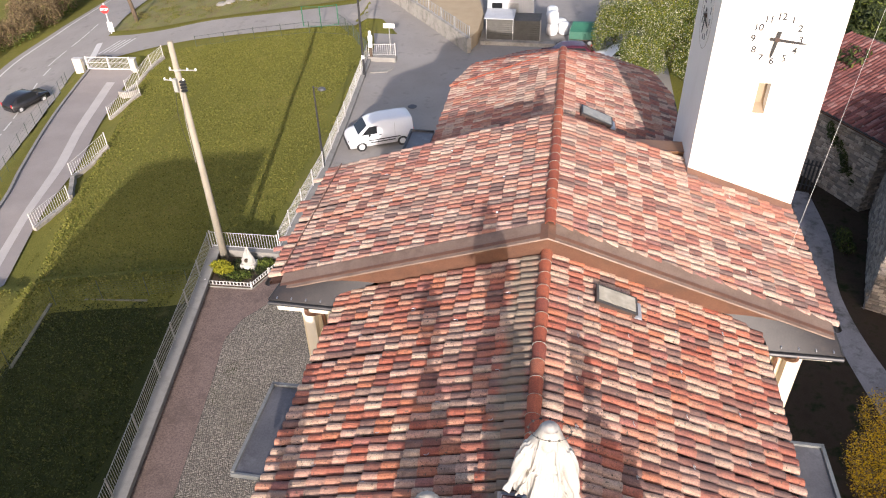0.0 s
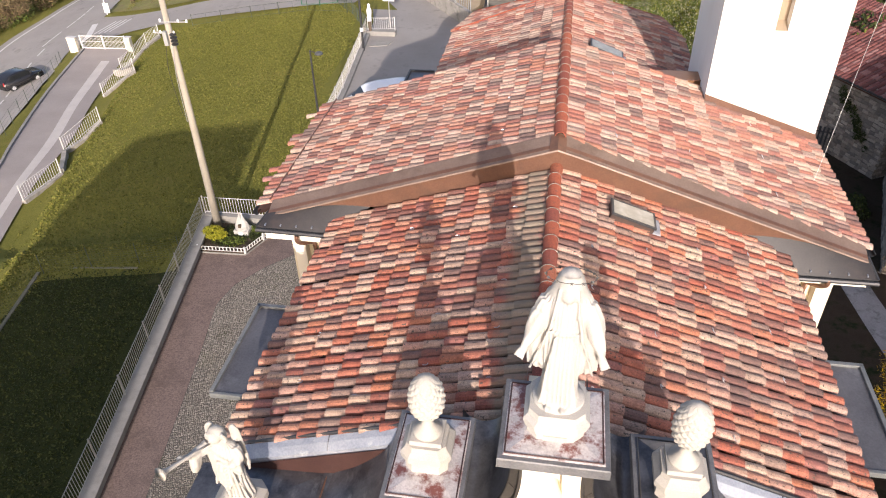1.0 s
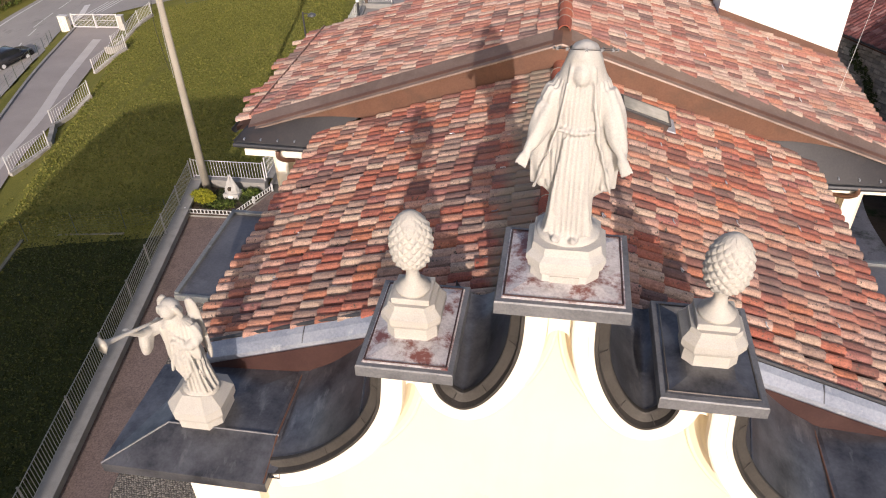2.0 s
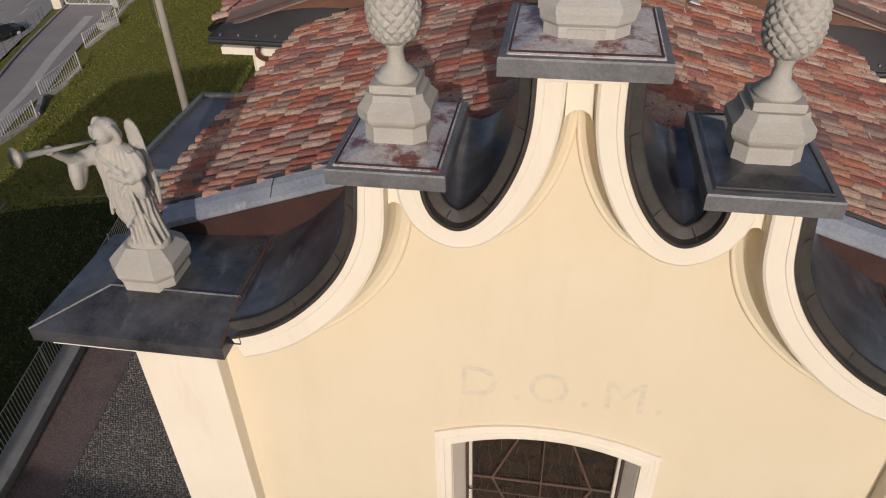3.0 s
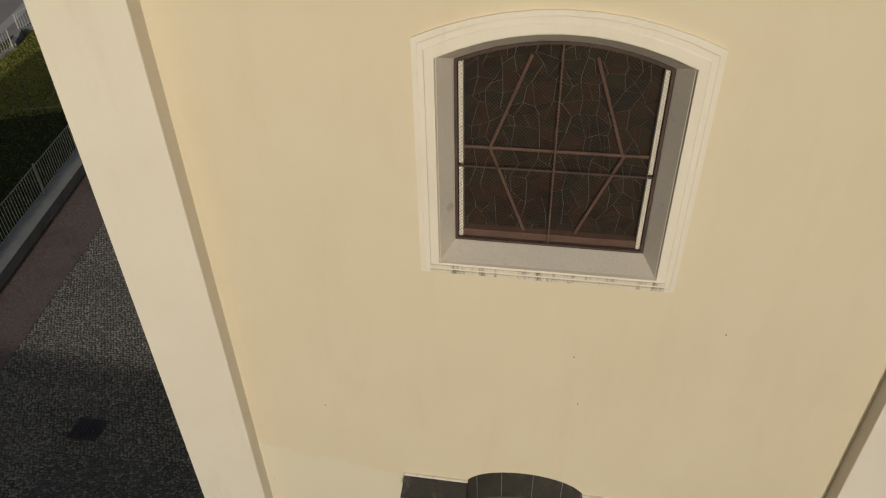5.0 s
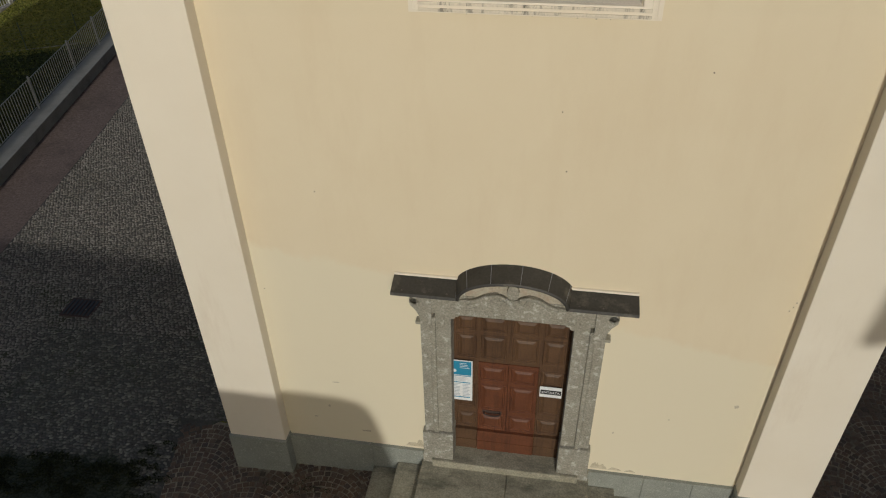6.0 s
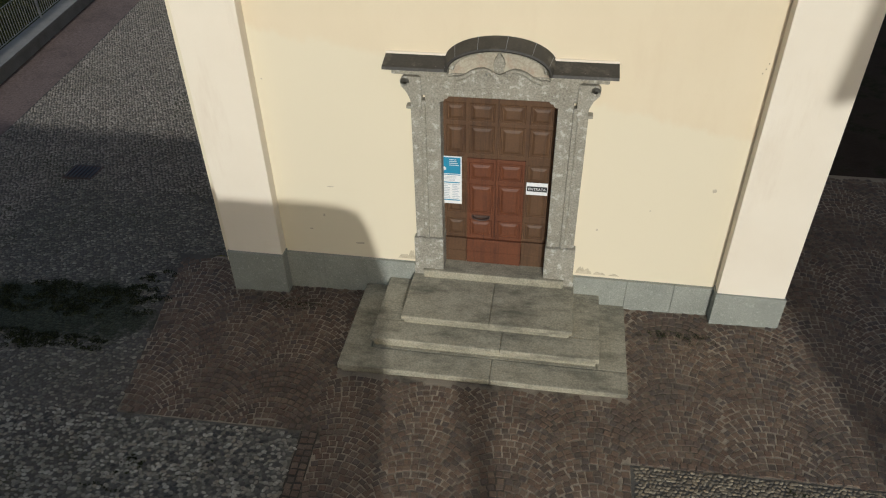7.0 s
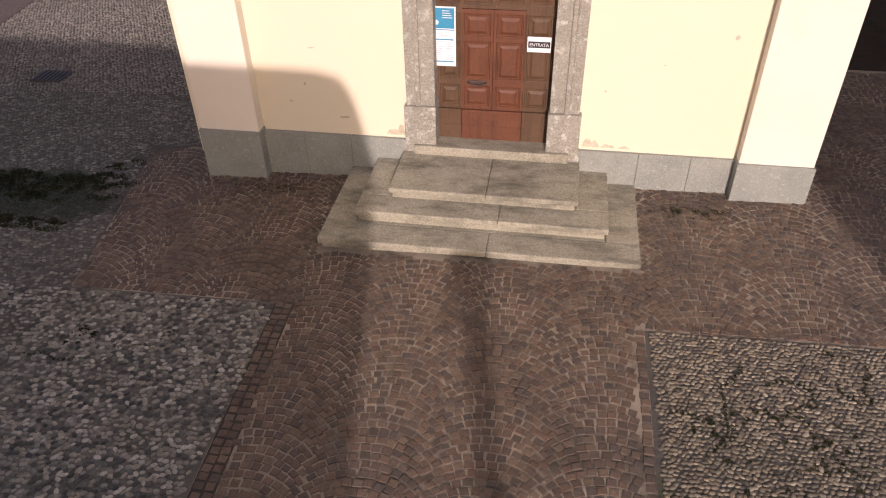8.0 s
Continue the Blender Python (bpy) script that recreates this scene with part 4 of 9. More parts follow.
def apse_roof():
    ax, ay, az = RX, 19.95, 12.62
    ring = [(ax - 3.9, 20.0), (ax - 3.35, 22.1), (ax - 1.5, 23.6), (ax + 1.5, 23.6), (ax + 3.3, 22.1), (ax + 3.85, 20.0)]
    poses = []
    for k, (a, b) in enumerate(zip(ring, ring[1:])):
        A, B, T = Vector((*a, 11.08)), Vector((*b, 11.08)), Vector((ax, ay, az))
        mid = (A + B) / 2
        down = (mid - T).normalized()
        along = (B - A).normalized()
        along = (along - down * along.dot(down)).normalized()
        w = (B - A).length
        length = (mid - T).length

        def keep(p, T=T, down=down, along=along, w=w, length=length):
            u, v = (p - T).dot(down), (p - T).dot(along)
            return abs(v) < w / 2 * u / length + 0.03
        poses += tile_field(T - along * w / 2, down, along, length + 0.1, w, keep, 40 + k)
        part("roof_board", loft([[tuple(T - Vector((0, 0, 0.04)))] * 2, [tuple(A - Vector((0, 0, 0.04))), tuple(B - Vector((0, 0, 0.04)))]]), M["dark_tile"], roof_c)
        part("hip_mortar", tube([tuple(T + Vector((0, 0, 0.06))), tuple(A + Vector((0, 0, 0.07)))], 0.055, 6), M["ridge"], roof_c)
        part("gutter", tube([tuple(A + (A - T) * 0.02), tuple(B + (B - T) * 0.02)], 0.05, 6), M["gutter"], roof_c)
    src = np.array([v.co for v in TILE_MESH.vertices])
    faces = [tuple(f.vertices) for f in TILE_MESH.polygons]
    co = np.concatenate([src @ np.array(m.to_3x3()).T + np.array(m.translation) for m in poses])
    me = bpy.data.meshes.new("apse_tiles")
    me.from_pydata(co.tolist(), [], [tuple(i + k * len(src) for i in f) for k in range(len(poses)) for f in faces])
    mesh_part("apse_tiles", me, M["tile_pale_field"], roof_c, kind="stuff")


apse_roof()


def roof_metal():
    """Flashings where the roofs meet, aprons at the transept's corners and the flat lead roofs."""
    f = thing("flashing", "brown copper and grey lead flashings between the church roofs", "flashing", kind="structure")

    def z1(x):
        return 12.95 - SLOPE * abs(x - RX)

    def z2(x):
        return 13.50 - 0.335 * abs(x - RX - 0.02)

    def apron_back(d):
        """Height of the apron's rear edge at a distance from the ridge."""
        return float(np.interp(d, [3.75, 4.5, 5.2, 6.28], [12.95 - SLOPE * 3.75 + 0.11, 13.50 - 0.335 * 4.5 - 0.20, 13.50 - 0.335 * 5.2 - 0.07, 13.50 - 0.335 * 6.28 - 0.03]))
    for s in (-1, 1):
        xs = [RX + s * 6.25 * k / 16 for k in range(17)]
        part("copper_step", loft([[(x, 7.49, z1(x) + 0.02 if abs(x - RX) < 3.75 else apron_back(abs(x - RX)) - 0.04) for x in xs], [(x, 7.50, max(z2(x) - 0.03, 0)) for x in xs], [(x, 7.58, z2(x) - 0.0) for x in xs]]), M["copper"], f, "brown copper step flashing")
        part("lead_band", loft([[(x, 7.44, z2(x) - 0.10) for x in xs], [(x, 7.42, z2(x) - 0.09) for x in xs], [(x, 7.43, z2(x) - 0.06) for x in xs], [(x, 7.80, z2(x) + 0.075) for x in xs], [(x, 7.85, z2(x) + 0.09) for x in xs], [(x, 7.86, z2(x) + 0.02) for x in xs]]), M["verge"], f, "dull brown-grey metal verge band")
        dz = 0.0 if s < 0 else -0.10
        a, b, c, d = (RX + s * 6.40, 7.12, 11.26 + dz), (RX + s * 4.72, 7.12, 11.235 + dz), (RX + s * 3.75, 7.50, z1(RX + s * 3.75) + 0.11), (RX + s * 6.28, 7.60, z2(RX + s * 6.28) - 0.03)
        back = [(RX + s * q, 7.50 + 0.03 * k, apron_back(q)) for k, q in enumerate((6.28, 5.7, 5.2, 4.5, 3.75))]
        front = [tuple(Vector(a).lerp(Vector(b), t)) for t in (0, 0.3, 0.6, 0.85, 1.0)]
        rows = [[tuple(Vector(p).lerp(Vector(q), t)) for p, q in zip(smooth_line(front, 4), smooth_line(back, 4))] for t in (0, 0.25, 0.5, 0.75, 1.0)]
        part("lead_apron", loft(rows), M["slate_lead"], f, "brown-grey lead apron roof", True)
        part("apron_fascia", loft([[a, b], [(a[0], a[1] - 0.01, a[2] - 0.07), (b[0], b[1] - 0.01, b[2] - 0.07)], [(a[0], a[1] + 0.05, a[2] - 0.12), (b[0], b[1] + 0.05, b[2] - 0.12)]]), M["gutter"], f)
        part("apron_gutter", tube([(a[0] - s * 0.0, a[1] - 0.06, a[2] - 0.05), (b[0], b[1] - 0.06, b[2] - 0.05)], 0.05, 8), M["gutter"], f)
        part("apron_edge", tube([a, d], 0.03, 6), M["gutter"], f)
        for k in range(5):
            q = Vector(a).lerp(Vector(b), (k + 0.5) / 5).lerp(Vector(d).lerp(Vector(c), (k + 0.5) / 5), 0.12)
            part("snow_hook", box(q.x - 0.012, q.x + 0.012, q.y - 0.03, q.y + 0.03, q.z, q.z + 0.035), M["lead_light"], f)
        # down pipe at the corner
        px = RX + s * 5.22
        part("down_pipe", tube(smooth_line([(RX + s * 5.48, 7.06, 11.12), (RX + s * 5.48, 7.06, 10.98), (RX + s * 5.40, 7.2, 10.84), (RX + s * 5.30, 7.37, 10.76), (px, 7.41, 10.6), (px, 7.42, 9.0), (px, 7.42, 0.2)], 4), 0.05, 8), M["copper"], f, "brown copper down pipe", True)
        # flat lead roof over the side buttress
        x0, x1 = sorted((RX + s * 4.62, RX + s * 5.32))
        zt = 11.38 if s < 0 else 11.32
        part("flat_lead_roof", box(x0, x1, 2.3, 4.45, zt - 0.06, zt, 0.01), M["lead_flat"], f, "flat grey lead roof with raised rim")
        for e in ((x0, x1, 4.40, 4.48, zt - 0.08, zt + 0.05), (x0 if s < 0 else x1 - 0.07, x0 + 0.07 if s < 0 else x1, 2.27, 4.45, zt - 0.08, zt + 0.05), (x0, x1, 2.24, 2.30, zt - 0.09, zt + 0.015)):
            part("roof_rim", box(*e, 0.012), M["rim_grey"], f, "grey metal rim")
        x0, x1 = sorted((RX + s * 4.0, RX + s * 4.8))
        part("flat_lead_roof", box(x0, x1, 13.35, 16.2, 11.08, 11.16, 0.01), M["lead_flat"], f, "flat grey lead roof with raised rim")
        for e in ((x0, x1, 16.15, 16.22, 11.06, 11.21), (x0 if s < 0 else x1 - 0.07, x0 + 0.07 if s < 0 else x1, 13.35, 16.2, 11.06, 11.21)):
            part("roof_rim", box(*e, 0.012), M["gutter"], f)
        # pale lead verge at the front of the nave roof and the copper face below it
        xs = [CX + s * (1.7 + 2.75 * k / 6) for k in range(7)]
        part("verge_flashing", loft([[(x, 1.02, z1(x) - 0.18) for x in xs], [(x, 1.03, z1(x) - 0.06) for x in xs], [(x, 1.12, z1(x) + 0.03) for x in xs], [(x, 1.20, z1(x) + 0.075) for x in xs], [(x, 1.27, z1(x) + 0.02) for x in xs]]), M["lead_light"], f, "pale blue-grey lead verge flashing")
        part("verge_shadow_strip", tube([(xs[0], 1.24, z1(xs[0]) + 0.075), (xs[-1], 1.24, z1(xs[-1]) + 0.075)], 0.03, 6), M["gutter"], f)
        part("copper_face", loft([[(x, 0.99, 11.2) for x in xs], [(x, 1.0, z1(x) - 0.12) for x in xs]]), M["copper_face"], f, "reddish-brown copper face")
        part("flashing_joint", tube([(xs[3], 1.03, z1(xs[3]) - 0.06), (xs[3], 1.12, z1(xs[3]) + 0.035), (xs[3], 1.20, z1(xs[3]) + 0.08)], 0.008, 5), M["lead"], f)
    part("ridge_saddle", loft([[(RX - 0.16, y, 13.44 + dz), (RX, y, 13.50 + dz), (RX + 0.16, y, 13.44 + dz)] for y, dz in ((7.41, -0.04), (7.6, 0.03), (7.80, 0.09))]), M["copper"], f, "copper saddle at the ridge")
    part("parapet_back", box(CX - 1.9, CX + 1.9, 0.85, 1.0, 11.5, 12.55), M["lead"], f)


roof_metal()


def skylight(x, y, z, slope, w, h, s=1):
    k = thing("skylight", "small dark-framed roof window with milky glass lying on the tiles", "skylight", "roof windows")
    k.matrix_basis = pose(x, y, z, 0, math.degrees(math.atan(slope)), 0)
    part("curb", box(-w / 2, w / 2, -h / 2, h / 2, 0.0, 0.13, 0.008), M["iron"], k)
    part("frame", box(-w / 2 - 0.02, w / 2 + 0.02, -h / 2 - 0.02, h / 2 + 0.02, 0.125, 0.165, 0.008), M["gutter"], k)
    m, nt, b = nodes_of("milky_roof_glass")
    nt.links.new(ramp(nt, noise_of(nt, 4), [(0.3, (0.24, 0.225, 0.18)), (0.7, (0.38, 0.36, 0.30))]), b.inputs["Base Color"])
    b.inputs["Roughness"].default_value = 0.12
    part("glass", box(-w / 2 + 0.03, w / 2 - 0.03, -h / 2 + 0.035, h / 2 - 0.035, 0.15, 0.172), m, k)
    part("apron", box(w / 2, w / 2 + 0.16, -h / 2, h / 2, 0.02, 0.055, 0.01), M["lead_light"], k, "crumpled lead apron")


skylight(1.29, 6.56, 12.95 - 0.34 * 1.44 + 0.06, 0.34, 0.86, 0.50)
skylight(0.98, 15.55, 12.62 - 0.40 * 1.11 + 0.06, 0.40, 1.0, 0.55)


M["niche"] = surface("beige_niche_stucco", (0.27, 0.21, 0.145), (0.34, 0.27, 0.19), 2, 60, 0.9, 0.1)


def bell_tower():
    t = thing("bell_tower", "white stucco church bell tower with painted clock faces", "tower")
    x0, x1, y0, y1 = 3.36, 6.17, 12.4, 15.4
    # front wall round the niche
    nx0, nx1, nz0, nz1 = 4.60, 4.89, 14.18, 14.97
    for a in ((x0, nx0, -0.5, 24.0), (nx1, x1, -0.5, 24.0), (nx0, nx1, -0.5, nz0), (nx0, nx1, nz1, 24.0)):
        part("front_wall", box(a[0], a[1], y0, y0 + 0.6, a[2], a[3]), M["tower"], t)
    part("niche_back", box(nx0, nx1, y0 + 0.30, y0 + 0.6, nz0, nz1), M["niche"], t, "beige niche")
    part("niche_sill", loft([[(nx0, y0 + 0.002, nz0), (nx1, y0 + 0.002, nz0)], [(nx0, y0 + 0.30, nz0 + 0.16), (nx1, y0 + 0.30, nz0 + 0.16)]]), M["niche"], t)
    part("side_wall", box(x0, x0 + 0.6, y0 + 0.6, y1, -0.5, 24.0), M["tower"], t)
    part("side_wall", box(x1 - 0.6, x1, y0 + 0.6, y1, -0.5, 24.0), M["tower"], t)
    part("back_wall", box(x0 + 0.6, x1 - 0.6, y1 - 0.6, y1, -0.5, 24.0), M["tower"], t)
    part("tower_roof", loft([[(x0 - 0.3, y0 - 0.3, 24.0), (x1 + 0.3, y0 - 0.3, 24.0), (x1 + 0.3, y1 + 0.3, 24.0), (x0 - 0.3, y1 + 0.3, 24.0)], [(4.7, 13.8, 26.5), (4.8, 13.8, 26.5), (4.8, 13.9, 26.5), (4.7, 13.9, 26.5)]], True, None, True), M["dark_tile"], t)
    # flashing along the foot
    def z2(x):
        return 13.50 - 0.335 * abs(x - RX)
    part("foot_flashing", loft([[(x0 - 0.02, y0 - 0.14, z2(x0) + 0.07), (x1 + 0.02, y0 - 0.14, z2(x1) + 0.07)], [(x0 - 0.02, y0 - 0.012, z2(x0) + 0.22), (x1 + 0.02, y0 - 0.012, z2(x1) + 0.22)], [(x0 - 0.02, y0 + 0.02, z2(x0) + 0.22), (x1 + 0.02, y0 + 0.02, z2(x1) + 0.22)]]), M["copper"], t, "brown copper foot flashing")
    part("copper_box", box(1.75, x0, 13.32, 13.9, 11.8, 12.50, 0.012), M["copper_bright"], t, "copper-clad box beside the tower")
    part("copper_shelf", box(2.35, x0, 12.95, 13.32, 11.5, 11.92, 0.012), M["copper"], t, "brown copper shelf")
    part("copper_box_rim", box(1.72, x0, 13.29, 13.34, 12.49, 12.51, 0.004), M["copper"], t, "brown edge strip")

    def clock(m, r, hour, minute):
        c = new("clock_face")
        c.parent = t
        c.matrix_basis = m
        ring = []
        for k in range(65):
            a = math.tau * k / 64
            ring.append([(rr * math.cos(a), rr * math.sin(a), z) for rr, z in ((r - 0.007, 0), (r - 0.007, 0.004), (r, 0.004), (r, 0))])
        part("ring", loft(ring), M["niche"], c)
        for h in range(1, 13):
            a = math.pi / 2 - math.tau * h / 12
            letters("numeral", str(h), r * 0.20, M["black"], c, pose(r * 0.66 * math.cos(a), r * 0.66 * math.sin(a) - r * 0.09, 0.004), 1.0, "", 0.0045)
        for ang, ln, wd, z, tail in ((hour, 0.56, 0.055, 0.03, 0.24), (minute, 0.84, 0.045, 0.05, 0.20)):
            hand = part("hand", loft([[(-w, y, z), (w, y, z), (w, y, z + 0.012), (-w, y, z + 0.012)] for y, w in ((-tail * r, wd * r * 1.1), (0, wd * r), (ln * r * 0.8, wd * r * 0.75), (ln * r, wd * r * 0.2))], True, None, True), M["black"], c)
            hand.matrix_basis = pose(0, 0, 0, 0, 0, -ang)
        part("hub", lathe([(0.001, 0), (0.06, 0), (0.05, 0.07), (0.001, 0.075)], 16), M["iron"], c)
    clock(pose(4.745, y0 - 0.003, 16.06, 90), 0.80, 187, 97)
    clock(pose(x0 - 0.003, 13.9, 16.06, 90, 0, -90), 0.80, 187, 97)


bell_tower()


# ---- ground ----
def edge_x(y):
    """The court's retaining wall, and north of it the rim of the field."""
    return float(np.interp(y, [-40, 5, 8.3, 14, 22.9, 23.4, 31, 38, 45, 52, 60, 75], [-8.0, -14.14, -14.75, -15.8, -17.45, -13.9, -14.1, -14.6, -15.3, -15.8, -18.0, -22.0]))


def court_z(x, y):
    c = min(max(0.028 * x, -0.4), 0.15)
    return c * (1 - min(max((y - 22) / 10, 0), 1))


def drive_x(y):
    """The middle line of the drive below the meadow."""
    return float(np.interp(y, [6, 20, 30, 36, 42, 49, 58.5], [-30.5, -32.6, -36.2, -38.0, -40.0, -42.4, -44.6]))


def ground_z(x, y):
    """The ground, levelled across the drive."""
    if y < 61:
        d = abs(x - drive_x(y))
        if d < 4.6:
            s = min(max((d - 3.3) / 1.3, 0), 1)
            return slope_z(drive_x(y), y) * (1 - s) + slope_z(x, y) * s
    return slope_z(x, y)


def slope_z(x, y):
    c = court_z(x, y)
    d = edge_x(y) - x
    if d <= 0:
        return c - 0.04
    s = min(d / 1.4, 1)
    drop = 0.9 * s * s * (3 - 2 * s) + 0.19 * max(0, d - 1)
    return c - 0.04 - min(drop, 14.0)


def draped(name, points_at, nu, nv, lift, material, label="", kind="structure", category="", edge=0.0):
    """A strip laid on the ground: points_at(u, v) gives x and y."""
    rows = []
    for i in range(nu + 1):
        row = []
        for j in range(nv + 1):
            x, y = points_at(i / nu, j / nv)
            row.append((x, y, max(ground_z(x, y) + 0.04, ground_z(x, y)) + lift))
        rows.append(row)
    ob = part(name, loft(rows), material)
    return tagged(ob, label, category, kind=kind)


# plot grass is greener; its colour is also darkened for the shade there
M["grass_lush_shaded"] = surface("lush_shaded_plot_grass", (0.014, 0.019, 0.005), (0.034, 0.040, 0.010), 0.5, 12, 0.95, 0.6, depth=0.05, stain=(0.073, 0.069, 0.026), stain_at=(0.58, 0.8), stain_scale=0.6, fine_mix=0.5)
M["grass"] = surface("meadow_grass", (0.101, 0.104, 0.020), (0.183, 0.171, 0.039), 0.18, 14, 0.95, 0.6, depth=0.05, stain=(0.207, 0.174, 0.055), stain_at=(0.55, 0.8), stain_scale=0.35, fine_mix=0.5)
for key in ("grass_lush_shaded", "grass"):
    M[key].node_tree.nodes["Principled BSDF"].inputs["Specular IOR Level"].default_value = 0.12
M["asphalt"] = surface("grey_asphalt", (0.226, 0.211, 0.194), (0.307, 0.286, 0.264), 0.35, 60, 0.9, 0.3, depth=0.005, stain=(0.181, 0.169, 0.156), stain_at=(0.55, 0.7), stain_scale=0.7)
M["drive"] = surface("pink_grey_paving", (0.255, 0.224, 0.205), (0.325, 0.288, 0.262), 0.4, 40, 0.9, 0.3, depth=0.005)
M["paint"] = surface("road_paint", (0.473, 0.464, 0.447), (0.568, 0.559, 0.542), 2, 30, 0.8, 0.1)
M["path"] = surface("reddish_setts", (0.124, 0.086, 0.072), (0.211, 0.152, 0.130), 1.0, 17, 0.9, 0.8, depth=0.014, stain=(0.095, 0.068, 0.055), stain_at=(0.5, 0.75), stain_scale=0.9, fine_mix=0.8)
M["concrete"] = surface("grey_concrete", (0.198, 0.189, 0.172), (0.292, 0.280, 0.254), 1.2, 40, 0.9, 0.3, depth=0.004, stain=(0.172, 0.163, 0.146), stain_at=(0.52, 0.75), stain_scale=1.6)
M["pebble_bed"] = surface("pebble_mortar", (0.065, 0.059, 0.050), (0.107, 0.099, 0.083), 1.2, 30, 0.95, 0.5, depth=0.01, stain=(0.043, 0.048, 0.019), stain_at=(0.55, 0.68), stain_scale=0.5)
M["pebble_mortar"] = surface("pale_pebble_mortar", (0.090, 0.086, 0.071), (0.146, 0.140, 0.116), 1.2, 30, 0.95, 0.5, depth=0.01, stain=(0.069, 0.067, 0.043), stain_at=(0.56, 0.7), stain_scale=1.1)
M["joint_soil"] = surface("dark_joint_soil", (0.03, 0.026, 0.02), (0.055, 0.048, 0.037), 2, 40, 0.95, 0.4, depth=0.005)
M["pebble"] = pieces("river_pebble", [(0.151, 0.142, 0.118), (0.202, 0.188, 0.152), (0.101, 0.095, 0.082), (0.303, 0.28, 0.224), (0.165, 0.151, 0.124), (0.12, 0.11, 0.091), (0.211, 0.187, 0.148)], False, 0.8, bump=0.2, fine=25, big=(0.06, 0.062, 0.036))


def mossy(m, centre, radii, colour):
    """A ragged patch of moss grown over a paving, round a place on the ground."""
    nt = m.node_tree
    b = nt.nodes["Principled BSDF"]
    old = b.inputs["Base Color"].links[0].from_socket
    geo = nt.nodes.new("ShaderNodeNewGeometry")
    mp = nt.nodes.new("ShaderNodeMapping")
    mp.vector_type = "TEXTURE"
    mp.inputs["Location"].default_value = (*centre, 0)
    mp.inputs["Scale"].default_value = (*radii, 100)
    nt.links.new(geo.outputs["Position"], mp.inputs[0])
    ln = nt.nodes.new("ShaderNodeVectorMath")
    ln.operation = "LENGTH"
    nt.links.new(mp.outputs[0], ln.inputs[0])
    add = nt.nodes.new("ShaderNodeMath")
    add.operation = "MULTIPLY_ADD"
    add.inputs[1].default_value = 1.5
    nt.links.new(noise_of(nt, 1.5, 7, 0.72), add.inputs[0])
    nt.links.new(ln.outputs["Value"], add.inputs[2])
    mr = nt.nodes.new("ShaderNodeMapRange")
    mr.inputs[1].default_value, mr.inputs[2].default_value = 1.78, 1.45
    mr.inputs[4].default_value = 0.9
    nt.links.new(add.outputs[0], mr.inputs[0])
    nt.links.new(mixed(nt, mr.outputs[0], old, colour), b.inputs["Base Color"])


mossy(M["pebble"], (-7.4, -1.05), (2.3, 0.85), (0.020, 0.026, 0.009))
mossy(M["pebble_bed"], (-7.4, -1.05), (2.3, 0.85), (0.014, 0.020, 0.006))
M["pebble_pale"] = pieces("sandy_pebble", [(0.216, 0.196, 0.164), (0.272, 0.248, 0.208), (0.160, 0.144, 0.120), (0.320, 0.292, 0.244), (0.240, 0.212, 0.176)], False, 0.8, bump=0.2, fine=25, big=(0.12, 0.105, 0.07))
M["pebble_warm"] = pieces("tan_pebble", [(0.188, 0.162, 0.118), (0.254, 0.218, 0.153), (0.123, 0.107, 0.081), (0.329, 0.287, 0.207), (0.217, 0.182, 0.13), (0.145, 0.122, 0.089), (0.272, 0.224, 0.15)], False, 0.8, bump=0.2, fine=25, big=(0.09, 0.085, 0.055))
M["pebble_grey"] = pieces("grey_pebble", [(0.224, 0.217, 0.181), (0.339, 0.325, 0.269), (0.082, 0.08, 0.071), (0.456, 0.434, 0.364), (0.25, 0.239, 0.192), (0.137, 0.133, 0.113), (0.317, 0.288, 0.225), (0.063, 0.063, 0.059)], False, 0.8, bump=0.2, fine=25, big=(0.14, 0.135, 0.10))
SETTS = [(0.134, 0.09, 0.06), (0.163, 0.112, 0.075), (0.099, 0.075, 0.055), (0.182, 0.128, 0.085), (0.137, 0.098, 0.072), (0.115, 0.078, 0.054), (0.151, 0.11, 0.078), (0.172, 0.114, 0.075), (0.105, 0.081, 0.064), (0.144, 0.092, 0.061)]
M["sett"] = pieces("porphyry_sett", SETTS, True, 0.75, bump=0.3, fine=50)
M["sett_field"] = pieces("porphyry_sett_field", SETTS, False, 0.75, bump=0.3, fine=50, big=(0.085, 0.07, 0.06))


def meadow_z(x, y):
    """The ground with the meadow's gentle unevenness."""
    return ground_z(x, y) + 0.10 * noise.noise(Vector((x * 0.15, y * 0.15, 0))) * (-31 < x < edge_x(y) - 1 and y < 57)


def ground_sheet():
    def lines(lo, hi, step, far):
        mid = list(np.arange(lo, hi + step / 2, step))
        out = [step * 1.7 ** k for k in range(1, 30)]
        a = [lo - o for o in out if lo - o > -far][::-1]
        b = [hi + o for o in out if hi + o < far]
        return [-far] + a + mid + b + [far]
    xs, ys = lines(-75, 30, 1.0, 3000), lines(-14, 95, 1.0, 3000)
    bm = loft([[(x, y, meadow_z(x, y)) for x in xs] for y in ys])
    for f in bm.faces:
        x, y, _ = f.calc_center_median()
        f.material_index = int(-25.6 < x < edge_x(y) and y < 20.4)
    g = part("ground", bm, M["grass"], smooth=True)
    g.data.materials.append(M["grass_lush_shaded"])
    tagged(g, "mown meadow grass falling away to the road", "ground", kind="structure")


ground_sheet()


